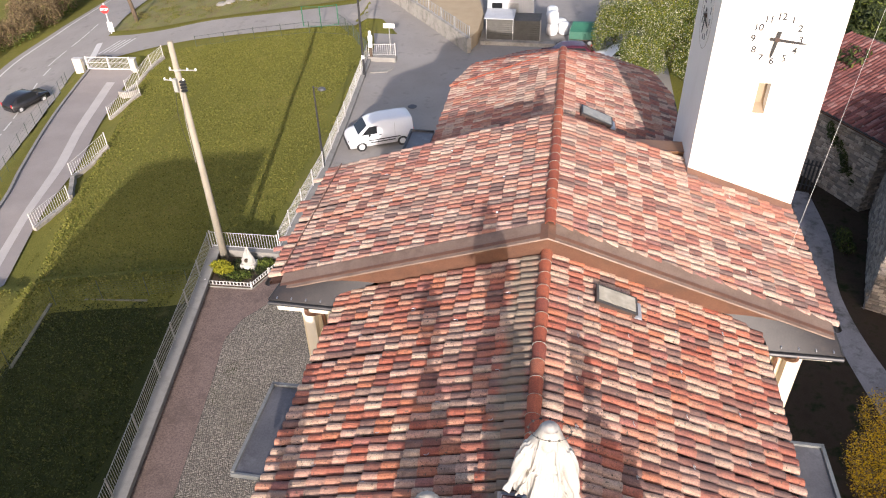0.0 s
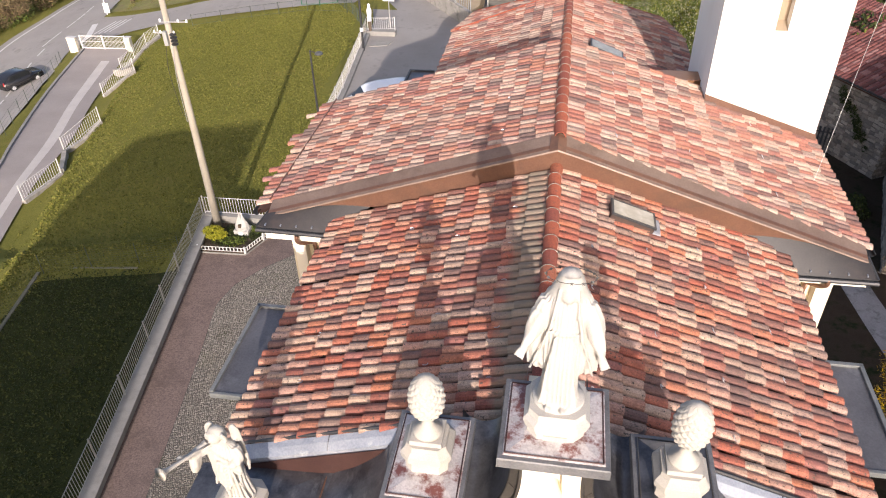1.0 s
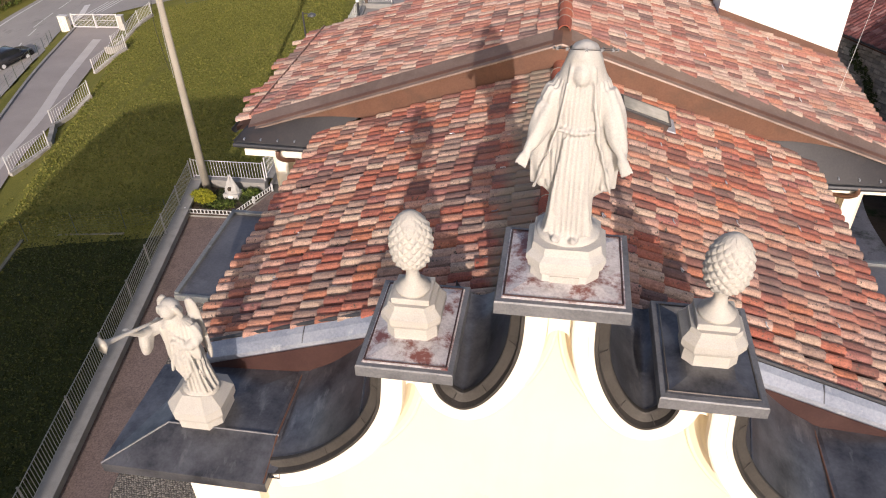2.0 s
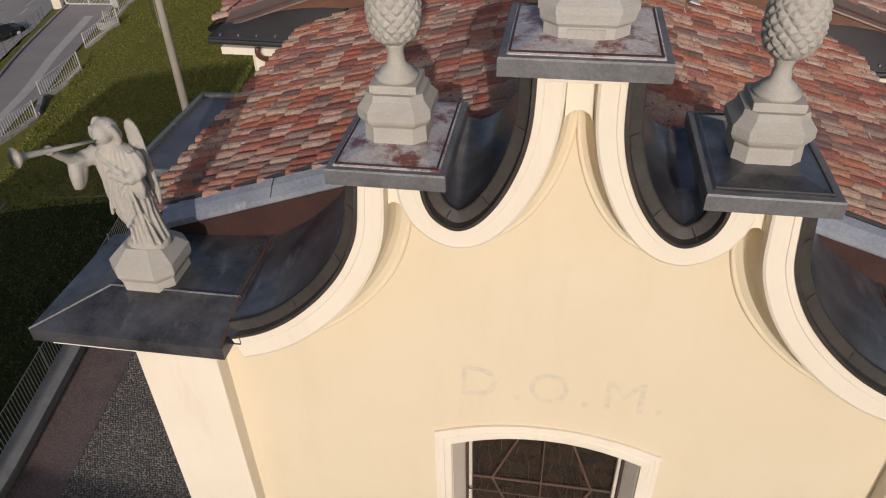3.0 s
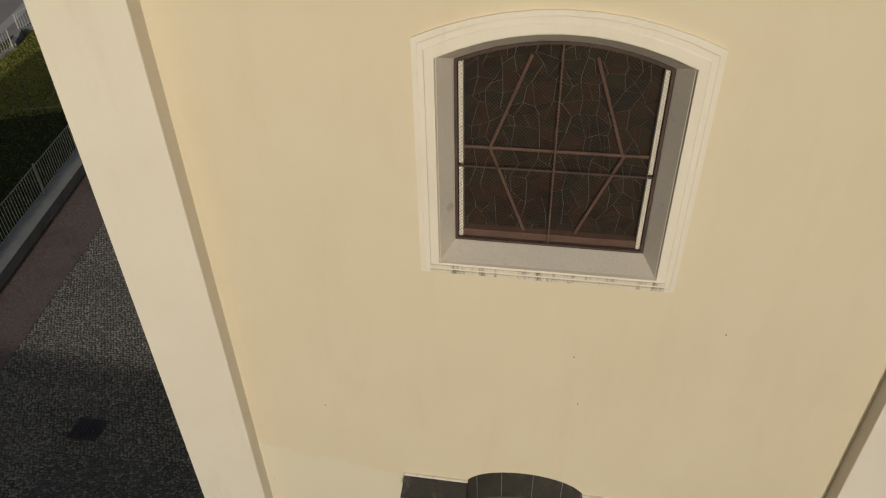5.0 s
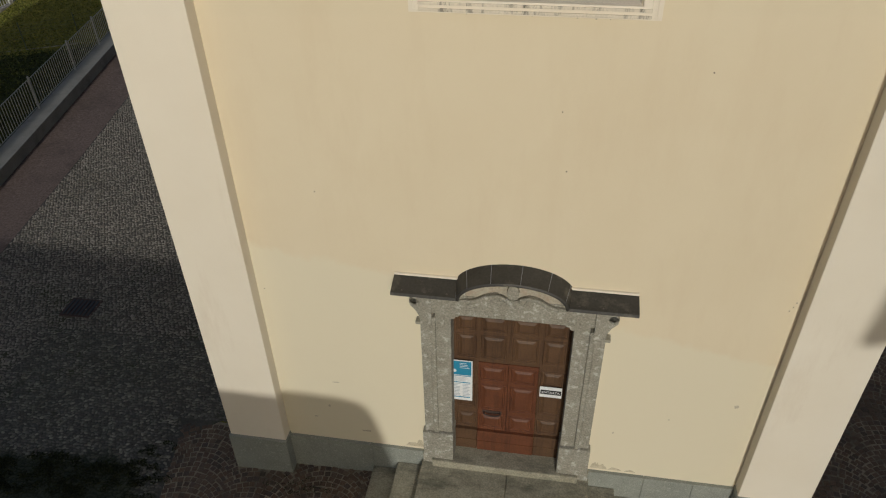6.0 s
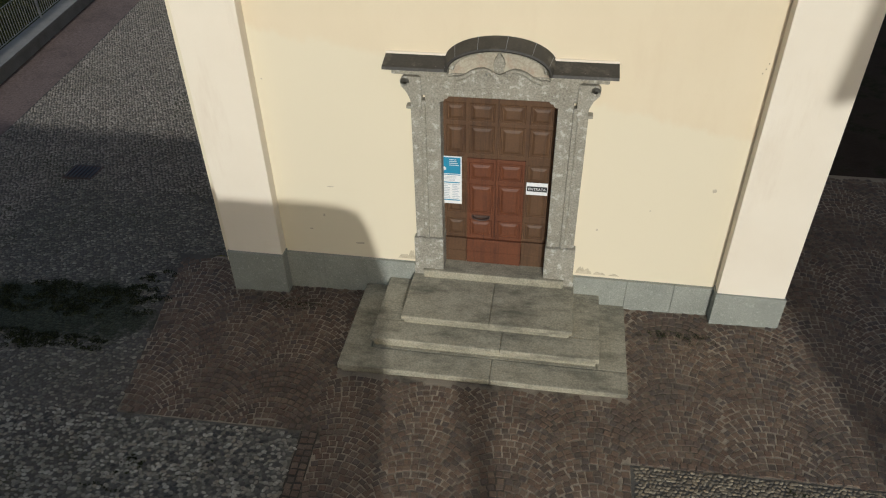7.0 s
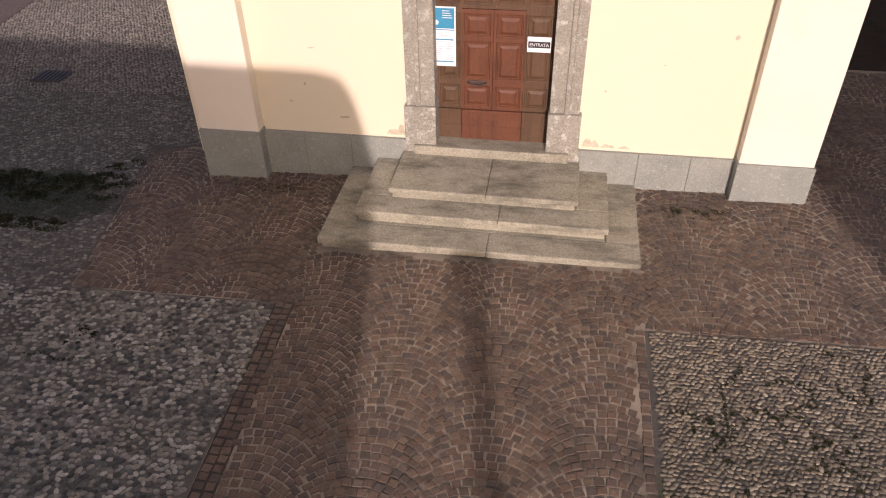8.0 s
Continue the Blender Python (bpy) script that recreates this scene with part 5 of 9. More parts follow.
def path_width(y):
    return float(np.interp(y, [-10, 5, 9, 14, 17, 18.4, 19.8, 21, 22.5, 25], [1.5, 1.6, 1.75, 1.8, 1.75, 2.3, 3.5, 4.9, 6.0, 6.0]))


def court_rim(y):
    """Where the pebbled court meets the setts, and north of them the church."""
    return float(np.interp(y, [-9, -2.97, 0.4, 0.9], [-4.95, -4.95, -5.58, -4.45]))


draped("pavement_front", lambda u, v: (-6.5 + 12.5 * u, -9 + 9.6 * v), 30, 24, 0.0, M["mortar"], "reddish porphyry sett pavement before the church", category="pavement")
draped("pavement_pebbled", lambda u, v: (edge_x(-9 + 34.3 * u) + 0.3 + (court_rim(-9 + 34.3 * u) - edge_x(-9 + 34.3 * u) - 0.3) * v, -9 + 34.3 * u), 60, 20, 0.004, M["pebble_bed"], "pebble-paved court beside the church", category="pavement")
draped("pavement_pebbled_west", lambda u, v: (-4.95 + (2.69 + 0.27 * (1 - u)) * v, -9 + 6.0 * u), 12, 6, 0.003, M["pebble_mortar"], "pebble paving beside the sett path", category="pavement")
draped("pavement_joint", lambda u, v: (-2.255 - 0.045 * (-6.0 + 6.0 * u) + 0.24 * v, -9 + 6.0 * u), 12, 2, 0.0042, M["joint_soil"], "dark soil joint along the edge of the setts", category="pavement")
draped("pavement_pebbled_east", lambda u, v: (2.045 + 3.95 * v, -9 + 6.0 * u), 12, 6, 0.003, M["pebble_bed"], "pebble paving beside the sett path", category="pavement")
draped("pavement_side", lambda u, v: (4.32 + 4.3 * v, -2.98 + 7.4 * u), 12, 8, 0.002, M["mortar"], "sett pavement running round the church corner", category="pavement")
draped("parking", lambda u, v: (edge_x(23.6 + 31.3 * u) + 0.1 + (7.8 - edge_x(23.6 + 31.3 * u)) * v, 23.6 + 31.3 * u), 30, 20, 0.008, M["asphalt"], "grey asphalt yard behind the church", category="road")
draped("pavement_path", lambda u, v: (edge_x(-6 + 28.9 * u) + 0.3 + path_width(-6 + 28.9 * u) * v, -6 + 28.9 * u), 90, 12, 0.012, M["path"], "reddish sett path along the court wall", category="path")


def yard_surfaces():
    rnd = random.Random(8)
    floor = bpy.data.objects["pavement_front"]

    def left_rim(y):
        return -4.95 - 0.19 * (y + 2.97)

    def right_rim(y):
        return 5.05 + 0.19 * (y + 2.97)

    def sett_here(x, y):
        if 4.36 < x < 8.5 and -2.97 < y < 4.3:
            return True
        if y > 0.5 or y < -9:
            return False
        if -2.06 < x < 2.06 and y > -1.97:
            return False
        if -4.33 < x < 4.33 and y > (-0.24 if abs(x) > 3.3 else -0.06):
            return False
        if y > -2.97:
            return left_rim(y) < x < right_rim(y)
        return -2.25 - 0.045 * (y + 3) < x < 2.05
    spots = []
    width, radius = 1.10, 0.75
    reach = math.asin(width / 2 / radius)
    n = int(2 * reach * radius / 0.097)
    for k in range(-6, 7):
        xk = k * width + 0.52
        y = -9.9 + 0.05 * (k % 2)
        while y < 4.4:
            phase = 0.5 + rnd.uniform(-0.34, 0.34)
            for i in range(n):
                a = -reach + (i + phase) * 2 * reach / n
                spots.append((xk + radius * math.sin(a), y - 0.3 + radius * math.cos(a), -a, 0.099, 0.093 * math.cos(a) - 0.002))
            y += 0.097
    for y in np.arange(-8.95, -2.98, 0.1):
        for x in (-2.185, -2.078, 1.99):
            spots.append((x - (0.045 * (y + 3) if x < 0 else 0), y, 0.0, 0.104, 0.09))
    for x in np.arange(2.1, 5.0, 0.1):
        spots.append((x, -2.93, 0, 0.09, 0.09))
        spots.append((-x, -2.93, 0, 0.09, 0.09))
    good = [q for q in spots if sett_here(q[0], q[1]) and not (q[4] != 0.09 and ((q[0] + 0.045 * (q[1] + 3) < -2.012 or abs(q[0] - 1.99) < 0.088) and q[1] < -2.9))]
    base = [(-0.5, -0.5, -0.03), (0.5, -0.5, -0.03), (0.5, 0.5, -0.03), (-0.5, 0.5, -0.03), (-0.47, -0.47, 0.003), (0.47, -0.47, 0.003), (0.47, 0.47, 0.003), (-0.47, 0.47, 0.003), (-0.41, -0.41, 0.008), (0.41, -0.41, 0.008), (0.41, 0.41, 0.008), (-0.41, 0.41, 0.008)]
    faces = [(0, 1, 5, 4), (1, 2, 6, 5), (2, 3, 7, 6), (3, 0, 4, 7), (4, 5, 9, 8), (5, 6, 10, 9), (6, 7, 11, 10), (7, 4, 8, 11), (8, 9, 10, 11)]
    src = np.array(base)
    me = bpy.data.meshes.new("sett")
    me.from_pydata(base, [], faces)
    me.materials.append(M["sett"])
    good.sort(key=lambda q: (q[0] - 0.3) ** 2 + (q[1] + 4.2) ** 2)
    co = []
    for k, (x, y, a, w, d) in enumerate(good):
        w, d, a = w * rnd.uniform(0.87, 1.0), d * rnd.uniform(0.89, 1.01), a + rnd.uniform(-0.11, 0.11)
        z = court_z(x, y) + rnd.uniform(-0.003, 0.005) + (0.003 if x < -2.03 and y < -3 else 0)
        x, y = x + rnd.uniform(-0.009, 0.009), y + rnd.uniform(-0.009, 0.009)
        if k < 300:
            o = new("sett", me)
            o.parent = floor
            o.matrix_basis = Matrix.LocRotScale((x, y, z), Euler((rnd.uniform(-0.03, 0.03), rnd.uniform(-0.03, 0.03), a)), (w, d, 1))
        else:
            c, s = math.cos(a), math.sin(a)
            p = src * (w, d, 1)
            co.append(np.stack([x + p[:, 0] * c - p[:, 1] * s, y + p[:, 0] * s + p[:, 1] * c, z + p[:, 2] + p[:, 0] * rnd.uniform(-0.04, 0.04)], 1))
    rest = bpy.data.meshes.new("sett_field")
    m = len(src)
    rest.from_pydata(np.concatenate(co).tolist(), [], [tuple(i + k * m for i in f) for k in range(len(co)) for f in faces])
    mesh_part("sett_field", rest, M["sett_field"], floor, kind="stuff")

    # river pebbles set in mortar
    def pebbles(name, parent, test, x0, x1, y0, y1, step, size, seed, mat="pebble", tall=1.0):
        r = np.random.RandomState(seed)
        gx, gy = np.meshgrid(np.arange(x0, x1, step), np.arange(y0, y1, step * 0.86))
        gx[::2] += step / 2
        pts = np.stack([gx.ravel(), gy.ravel()], 1) + r.uniform(-step * 0.22, step * 0.22, (gx.size, 2))
        pts = np.array([p for p in pts if test(p[0], p[1])])
        k = len(pts)
        ring = np.array([(math.cos(a), math.sin(a)) for a in (math.tau * i / 7 for i in range(7))])
        shape = np.concatenate([np.c_[ring, np.full(7, -0.35)], np.c_[ring * 0.86, np.full(7, 0.42)], np.c_[ring * 0.45, np.full(7, 0.85)]])
        ln = size * r.uniform(0.75, 1.25, k)
        wd = ln * r.uniform(0.48, 0.75, k)
        hh = tall * size * r.uniform(0.35, 0.6, k)
        a = r.normal(0.25, 0.55 if mat != "pebble_pale" else 1.2, k)
        px, py, pz = shape[:, 0][None] * ln[:, None], shape[:, 1][None] * wd[:, None], shape[:, 2][None] * hh[:, None]
        co = np.stack([pts[:, 0:1] + px * np.cos(a)[:, None] - py * np.sin(a)[:, None], pts[:, 1:2] + px * np.sin(a)[:, None] + py * np.cos(a)[:, None], np.array([court_z(*p) for p in pts])[:, None] + 0.004 + pz * 0.8], -1).reshape(-1, 3)
        f = []
        for b in range(0, k * 21, 21):
            for lv in (0, 7):
                for i in range(7):
                    j = (i + 1) % 7
                    f.append((b + lv + i, b + lv + j, b + lv + 7 + j, b + lv + 7 + i))
            f.append(tuple(b + 14 + i for i in range(7)))
        me = bpy.data.meshes.new(name)
        me.from_pydata(co.tolist(), [], f)
        mesh_part(name, me, M[mat], parent, smooth=True, kind="stuff")
    court = bpy.data.objects["pavement_pebbled"]
    pebbles("pebble_field", floor, lambda x, y: x > 2.10, 2.1, 6.0, -8.9, -3.0, 0.055, 0.034, 3, "pebble_warm")
    pebbles("pebble_field", court, lambda x, y: -3.02 <= y < 0.6 and x < left_rim(y) - 0.04 or y >= 0.6 and x < -4.55, -9.5, -2.2, -8.9, 2.5, 0.066, 0.040, 4, "pebble", 0.7)
    pebbles("pebble_field", floor, lambda x, y: x < -2.26 - 0.045 * (y + 3), -9.5, -2.2, -8.9, -3.02, 0.066, 0.041, 6, "pebble_grey", 1.1)
    pebbles("pebble_field", court, lambda x, y: (x < left_rim(y) - 0.04 or y > 2) and x > edge_x(y) + 0.33 + path_width(y) and x < -4.7 and not (y < 2.5 and x > -9.5), -14.5, -4.7, -6.0, 21.5, 0.080, 0.045, 5, "pebble_pale")
    draped("pavement_alley", lambda u, v: (5.6 + 9.0 * v, -9 + 13.4 * u), 20, 10, -0.006, M["pebble_bed"], "dark pebbled alley beside the church", category="pavement")
    g = thing("drain_grate", "dark cast-iron drain grate in the pebbled court", "drain")
    zc = court_z(-9.2, 3.1) + 0.022
    for k in range(7):
        part("bar", box(-9.45 + 0.09 * k, -9.41 + 0.09 * k, 2.9, 3.35, zc, zc + 0.02), M["gutter"], g)
    part("frame", box(-9.5, -8.82, 2.85, 3.4, zc - 0.03, zc + 0.004), M["iron"], g)


yard_surfaces()


def plain_house(name, points, y0, y1, label):
    h = thing(name, label, "house", kind="structure")
    part("wall", prism(points, y0, y1), M["cream"], h)


draped("pavement_square", lambda u, v: (-24 + 44 * v, -24.0 + 15.0 * u), 20, 30, 0.0, M["path"], "reddish sett pavement of the church square", category="pavement")
# houses across the square, which shade it
plain_house("house_tall", [(-18.4, -1), (-8.6, -1), (-8.6, 19.2), (-16.2, 17.9), (-18.4, 17.3)], -34, -24, "plain tall stuccoed house across the square")
plain_house("house_low", [(-8.59, -1), (2.75, -1), (2.75, 8.2), (2.47, 9.45), (2.32, 9.76), (2.0, 9.86), (0.2, 9.89), (-2.0, 9.76), (-8.59, 9.74)], -34, -24, "plain low stuccoed house across the square")
plain_house("house_side", [(9.45, -1), (30, -1), (30, 18.2), (9.45, 18.2), (8.99, 14.2), (8.87, 12.9), (8.93, 12.8), (9.45, 13.0)], -26.5, -24, "plain stuccoed house at the side of the square")
# unseen upright, added only for the shadow stripe before the steps
col = thing("shadow_pole", "unseen slim pole added to cast a stripe of shadow on the setts", "column")
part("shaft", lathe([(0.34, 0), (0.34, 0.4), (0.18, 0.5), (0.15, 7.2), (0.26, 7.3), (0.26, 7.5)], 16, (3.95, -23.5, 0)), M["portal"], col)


# ---- statues and finials on the gable ----
def fused(name, bm, voxel, material, folds=None, smooth=6):
    """Shapes grown together into one carved body."""
    me = bpy.data.meshes.new("tmp")
    bm.to_mesh(me)
    bm.free()
    tmp = bpy.data.objects.new("tmp", me)
    scene.collection.objects.link(tmp)
    r = tmp.modifiers.new("r", "REMESH")
    r.mode, r.voxel_size = "VOXEL", voxel
    s = tmp.modifiers.new("s", "SMOOTH")
    s.factor, s.iterations = 0.5, smooth
    out = bpy.data.meshes.new_from_object(tmp.evaluated_get(bpy.context.evaluated_depsgraph_get()))
    bpy.data.objects.remove(tmp)
    if folds:
        b = bmesh.new()
        b.from_mesh(out)
        b.normal_update()
        moves = [(v, v.normal * folds(v.co, v.normal)) for v in b.verts]
        for v, d in moves:
            v.co += d
        b.to_mesh(out)
        b.free()
    return mesh_part(name, out, material, None, "", True)


def rings(rows, seg=28, bm=None):
    """Rows of (x, y, z, rx, ry)."""
    return loft([[(x + rx * math.cos(a), y + ry * math.sin(a), z) for a in (math.tau * k / seg for k in range(seg))] for x, y, z, rx, ry in rows], True, bm, True)


def ball(at, r, bm, seg=16):
    rows = []
    for k in range(1, 10):
        a = -math.pi / 2 + math.pi * k / 10
        rows.append((at[0], at[1], at[2] + r[2] * math.sin(a), r[0] * math.cos(a), r[1] * math.cos(a)))
    return rings(rows, seg, bm)


def cut_square(profile, at, material_cut=0.36, bm=None):
    """A square block with cut corners; profile of half width and height."""
    rows = []
    for r, z in profile:
        c = r * (1 - material_cut)
        rows.append([(at[0] + x, at[1] + y, at[2] + z) for x, y in ((c, -r), (r, -c), (r, c), (c, r), (-c, r), (-r, c), (-r, -c), (-c, -r))])
    return loft(rows, True, bm, True)


def robed_statue():
    z = 14.52
    bm = bmesh.new()
    # rocky foot, robe, cloak, head, arms and open palms
    rings([(0, 0, -0.02, 0.27, 0.24), (0, 0, 0.06, 0.27, 0.24), (0, 0, 0.10, 0.20, 0.18)], 24, bm)
    rings([(-0.01, -0.03, 0.06, 0.22, 0.20), (-0.01, -0.03, 0.2, 0.19, 0.17), (0, -0.03, 0.5, 0.175, 0.15), (0, -0.04, 0.8, 0.17, 0.15), (0, -0.04, 1.02, 0.145, 0.125), (0, -0.04, 1.12, 0.14, 0.12), (0, -0.03, 1.28, 0.165, 0.13), (0, -0.01, 1.40, 0.15, 0.11), (0, 0, 1.47, 0.07, 0.07)], 28, bm)
    rings([(0.0, 0.05, 0.40, 0.20, 0.12), (0.01, 0.05, 0.48, 0.29, 0.15), (0.02, 0.04, 0.62, 0.335, 0.155), (0.02, 0.04, 0.82, 0.345, 0.16), (0.01, 0.03, 1.02, 0.325, 0.165), (0.01, 0.02, 1.18, 0.30, 0.17), (0, 0.01, 1.30, 0.265, 0.165), (0, 0.0, 1.40, 0.215, 0.15), (0, 0.0, 1.48, 0.172, 0.14), (0, -0.01, 1.56, 0.142, 0.135), (0, -0.02, 1.63, 0.122, 0.13), (0, -0.03, 1.69, 0.092, 0.10), (0, -0.03, 1.73, 0.03, 0.03)], 32, bm)
    ball((0, -0.115, 1.50), (0.076, 0.07, 0.098), bm)
    for s in (-1, 1):
        tube(smooth_line([(s * 0.18, -0.03, 1.36), (s * 0.26, -0.07, 1.15), (s * 0.31, -0.14, 0.99), (s * 0.365, -0.22, 0.89)], 4), [0.085, 0.088, 0.09, 0.095, 0.095, 0.092, 0.085, 0.078, 0.07, 0.06, 0.05, 0.04, 0.035], 10, bm)
        for f in range(4):
            tube([(s * (0.345 + 0.018 * f), -0.235, 0.87), (s * (0.375 + 0.026 * f), -0.275, 0.765 + 0.014 * f)], [0.017, 0.010], 6, bm)
        ball((s * 0.37, -0.235, 0.865), (0.042, 0.03, 0.045), bm)
        ball((s * 0.075 - 0.02, -0.20, 0.09), (0.045, 0.085, 0.035), bm)
    # folds of the robe falling to the foot, and the edges of the cloak
    for k in range(9):
        x = -0.14 + 0.034 * k
        tube(smooth_line([(x * 0.7, -0.165, 1.0), (x * 0.95, -0.185, 0.6), (x * 1.3, -0.195, 0.12)], 3), [0.008, 0.011, 0.013, 0.015, 0.016, 0.017, 0.018], 6, bm)
    for s in (-1, 1):
        tube(smooth_line([(s * 0.085, -0.13, 1.56), (s * 0.10, -0.14, 1.40), (s * 0.13, -0.165, 1.22), (s * 0.17, -0.165, 1.0), (s * 0.24, -0.14, 0.75), (s * 0.31, -0.10, 0.50)], 4), 0.016, 7, bm)
        for k in range(4):
            tube(smooth_line([(s * (0.22 + 0.02 * k), -0.05, 1.05), (s * (0.25 + 0.03 * k), -0.09 + 0.01 * k, 0.8), (s * (0.24 + 0.03 * k), -0.08 + 0.02 * k, 0.5)], 3), 0.017, 6, bm)
    tube([(-0.13, -0.15, 1.06), (0, -0.175, 1.05), (0.13, -0.15, 1.06)], 0.02, 7, bm)

    def folds(p, n):
        a = math.atan2(p.y, p.x)
        if p.z > 1.44 or p.z < 0.1:
            return 0.004 * noise.noise(p * 14)
        return 0.0055 * math.sin(31 * a + 2.0 * math.sin(2.2 * p.z)) + 0.010 * noise.noise(Vector((p.x * 17, p.y * 17, p.z * 1.8)))
    ob = fused("statue", bm, 0.0115, M["statue"], folds, 3)
    ob.matrix_basis = pose(0.035, 0.1, z, 0, 0, -3)
    tagged(ob, "white stone statue of a robed veiled figure with open arms", "statue")
    # stone pedestal
    p = thing("statue_pedestal", "white stone pedestal with cut corners under the robed statue", "pedestal")
    for rows in ([(0.30, 14.17), (0.30, 14.28), (0.325, 14.31), (0.335, 14.38)], [(0.345, 14.38), (0.345, 14.43), (0.30, 14.47), (0.29, 14.545)]):
        part("block", cut_square([(r * 0.98, z) for r, z in rows], (0.035, 0.1, 0)), M["statue"], p)
    part("name_plate", box(-0.09, 0.16, -0.205, -0.19, 14.19, 14.27, 0.003), M["finial"], p, "yellowed inscription plate")
    h = thing("star_halo", "thin dark iron halo ring with small stars round the statue's head", "halo")
    c, r = Vector((0.035, 0.06, 16.19)), 0.228
    ring = [c + r * (Vector((1, 0, 0)) * math.cos(a) + Vector((0, 0.945, -0.325)) * math.sin(a)) for a in (math.tau * k / 40 for k in range(41))]
    part("ring", tube([tuple(q) for q in ring], 0.0032, 6), M["gutter"], h)
    part("stem", tube([(0.035, 0.14, 15.95), tuple(ring[10])], 0.005, 6), M["gutter"], h)
    for k in range(12):
        q = ring[int(k * 40 / 12)]
        pts = [(0.02 * (1 if i % 2 == 0 else 0.42) * math.sin(math.tau * i / 10), 0.02 * (1 if i % 2 == 0 else 0.42) * math.cos(math.tau * i / 10)) for i in range(10)]
        part("star", prism(pts, -0.005, 0.005), M["gutter"], h).matrix_basis = pose(q.x, q.y, q.z, -20, 0, 0)


robed_statue()


def trumpet_statue():
    bm = bmesh.new()
    rings([(0.03, 0, 0.0, 0.19, 0.17), (0.03, 0, 0.05, 0.19, 0.17), (0.03, 0, 0.08, 0.16, 0.14)], 20, bm)
    # long under-robe, over-garment open at one side, chest and shoulders
    rings([(0.06, 0, 0.05, 0.165, 0.13), (0.055, 0, 0.2, 0.14, 0.118), (0.03, 0, 0.40, 0.135, 0.112), (0.0, 0, 0.55, 0.13, 0.11)], 28, bm)
    rings([(0.01, -0.01, 0.27, 0.13, 0.11), (0.005, -0.01, 0.33, 0.155, 0.13), (-0.005, -0.01, 0.46, 0.172, 0.142), (-0.015, -0.01, 0.60, 0.175, 0.142), (-0.025, -0.01, 0.73, 0.165, 0.13), (-0.03, -0.01, 0.83, 0.172, 0.127), (-0.035, 0, 0.92, 0.188, 0.12), (-0.04, 0, 0.985, 0.17, 0.105), (-0.042, 0, 1.03, 0.10, 0.082), (-0.045, 0, 1.08, 0.058, 0.058)], 32, bm)
    for k in range(6):
        tube(smooth_line([(0.15 - 0.012 * k, -0.10, 0.86 - 0.05 * k), (0.04, -0.152, 0.72 - 0.065 * k), (-0.10 + 0.012 * k, -0.135, 0.52 - 0.05 * k)], 4), [0.010 + 0.0012 * q for q in range(9)], 6, bm)
    tube(smooth_line([(-0.12, -0.10, 0.98), (0.0, -0.135, 0.88), (0.12, -0.115, 0.76)], 4), 0.02, 7, bm)
    ball((-0.058, -0.038, 1.155), (0.074, 0.078, 0.098), bm)
    ball((-0.045, 0.012, 1.175), (0.098, 0.095, 0.10), bm)
    ball((-0.035, 0.055, 1.10), (0.088, 0.062, 0.085), bm)
    ball((-0.085, -0.112, 1.145), (0.014, 0.018, 0.02), bm, 8)
    for s in (-1, 1):
        tube(smooth_line([(-0.045 + s * 0.075, -0.05, 1.22), (-0.045 + s * 0.10, -0.03, 1.14), (-0.045 + s * 0.09, 0.0, 1.06)], 4), 0.026, 7, bm)
    # raised arm in a wide hanging sleeve, other arm bent on the breast
    tube(smooth_line([(-0.16, 0, 0.96), (-0.25, -0.09, 0.93), (-0.29, -0.22, 1.0), (-0.31, -0.37, 1.14)], 4), [0.082, 0.08, 0.078, 0.076, 0.072, 0.066, 0.06, 0.052, 0.044, 0.038, 0.034, 0.031, 0.028], 12, bm)
    rings([(-0.30, -0.20, 0.70, 0.035, 0.045), (-0.29, -0.19, 0.75, 0.05, 0.085), (-0.28, -0.17, 0.84, 0.062, 0.115), (-0.27, -0.14, 0.95, 0.065, 0.11)], 14, bm)
    ball((-0.305, -0.40, 1.175), (0.04, 0.04, 0.045), bm, 10)
    tube(smooth_line([(0.11, 0, 0.95), (0.165, -0.06, 0.82), (0.10, -0.135, 0.77), (-0.01, -0.15, 0.81)], 4), [0.07, 0.07, 0.068, 0.066, 0.064, 0.06, 0.058, 0.054, 0.05, 0.045, 0.04, 0.036, 0.03], 12, bm)
    rings([(0.145, -0.095, 0.56, 0.03, 0.025), (0.145, -0.095, 0.64, 0.055, 0.04), (0.13, -0.09, 0.76, 0.06, 0.05)], 12, bm)
    ball((-0.03, -0.155, 0.82), (0.045, 0.03, 0.035), bm, 10)
    # long falling folds
    for k in range(6):
        x = -0.10 + 0.042 * k
        tube(smooth_line([(x * 0.35 + 0.02, -0.125, 0.80), (x * 0.9 + 0.0, -0.152, 0.60), (x * 1.15 - 0.02, -0.145, 0.41)], 4), [0.006 + 0.0012 * j for j in range(9)], 6, bm)
    for k in range(5):
        x = -0.06 + 0.045 * k
        tube(smooth_line([(x * 0.8 + 0.02, -0.105, 0.42), (x + 0.035, -0.118, 0.22), (x * 1.15 + 0.05, -0.13, 0.07)], 4), [0.008 + 0.001 * j for j in range(9)], 6, bm)
    # flat feathered wings folded behind the shoulders
    for s, cx in ((-1, -0.13), (1, 0.085)):
        rows = []
        for z, off, w in ((0.36, 0.075, 0.015), (0.50, 0.07, 0.042), (0.68, 0.055, 0.055), (0.88, 0.04, 0.064), (1.05, 0.03, 0.066), (1.14, 0.025, 0.058), (1.195, 0.02, 0.038), (1.22, 0.02, 0.012)):
            if s < 0:
                z = 0.62 + (z - 0.34) * 0.70
            rows.append((cx + s * off, 0.14 - 0.03 * (z - 0.3), z, w, 0.024))
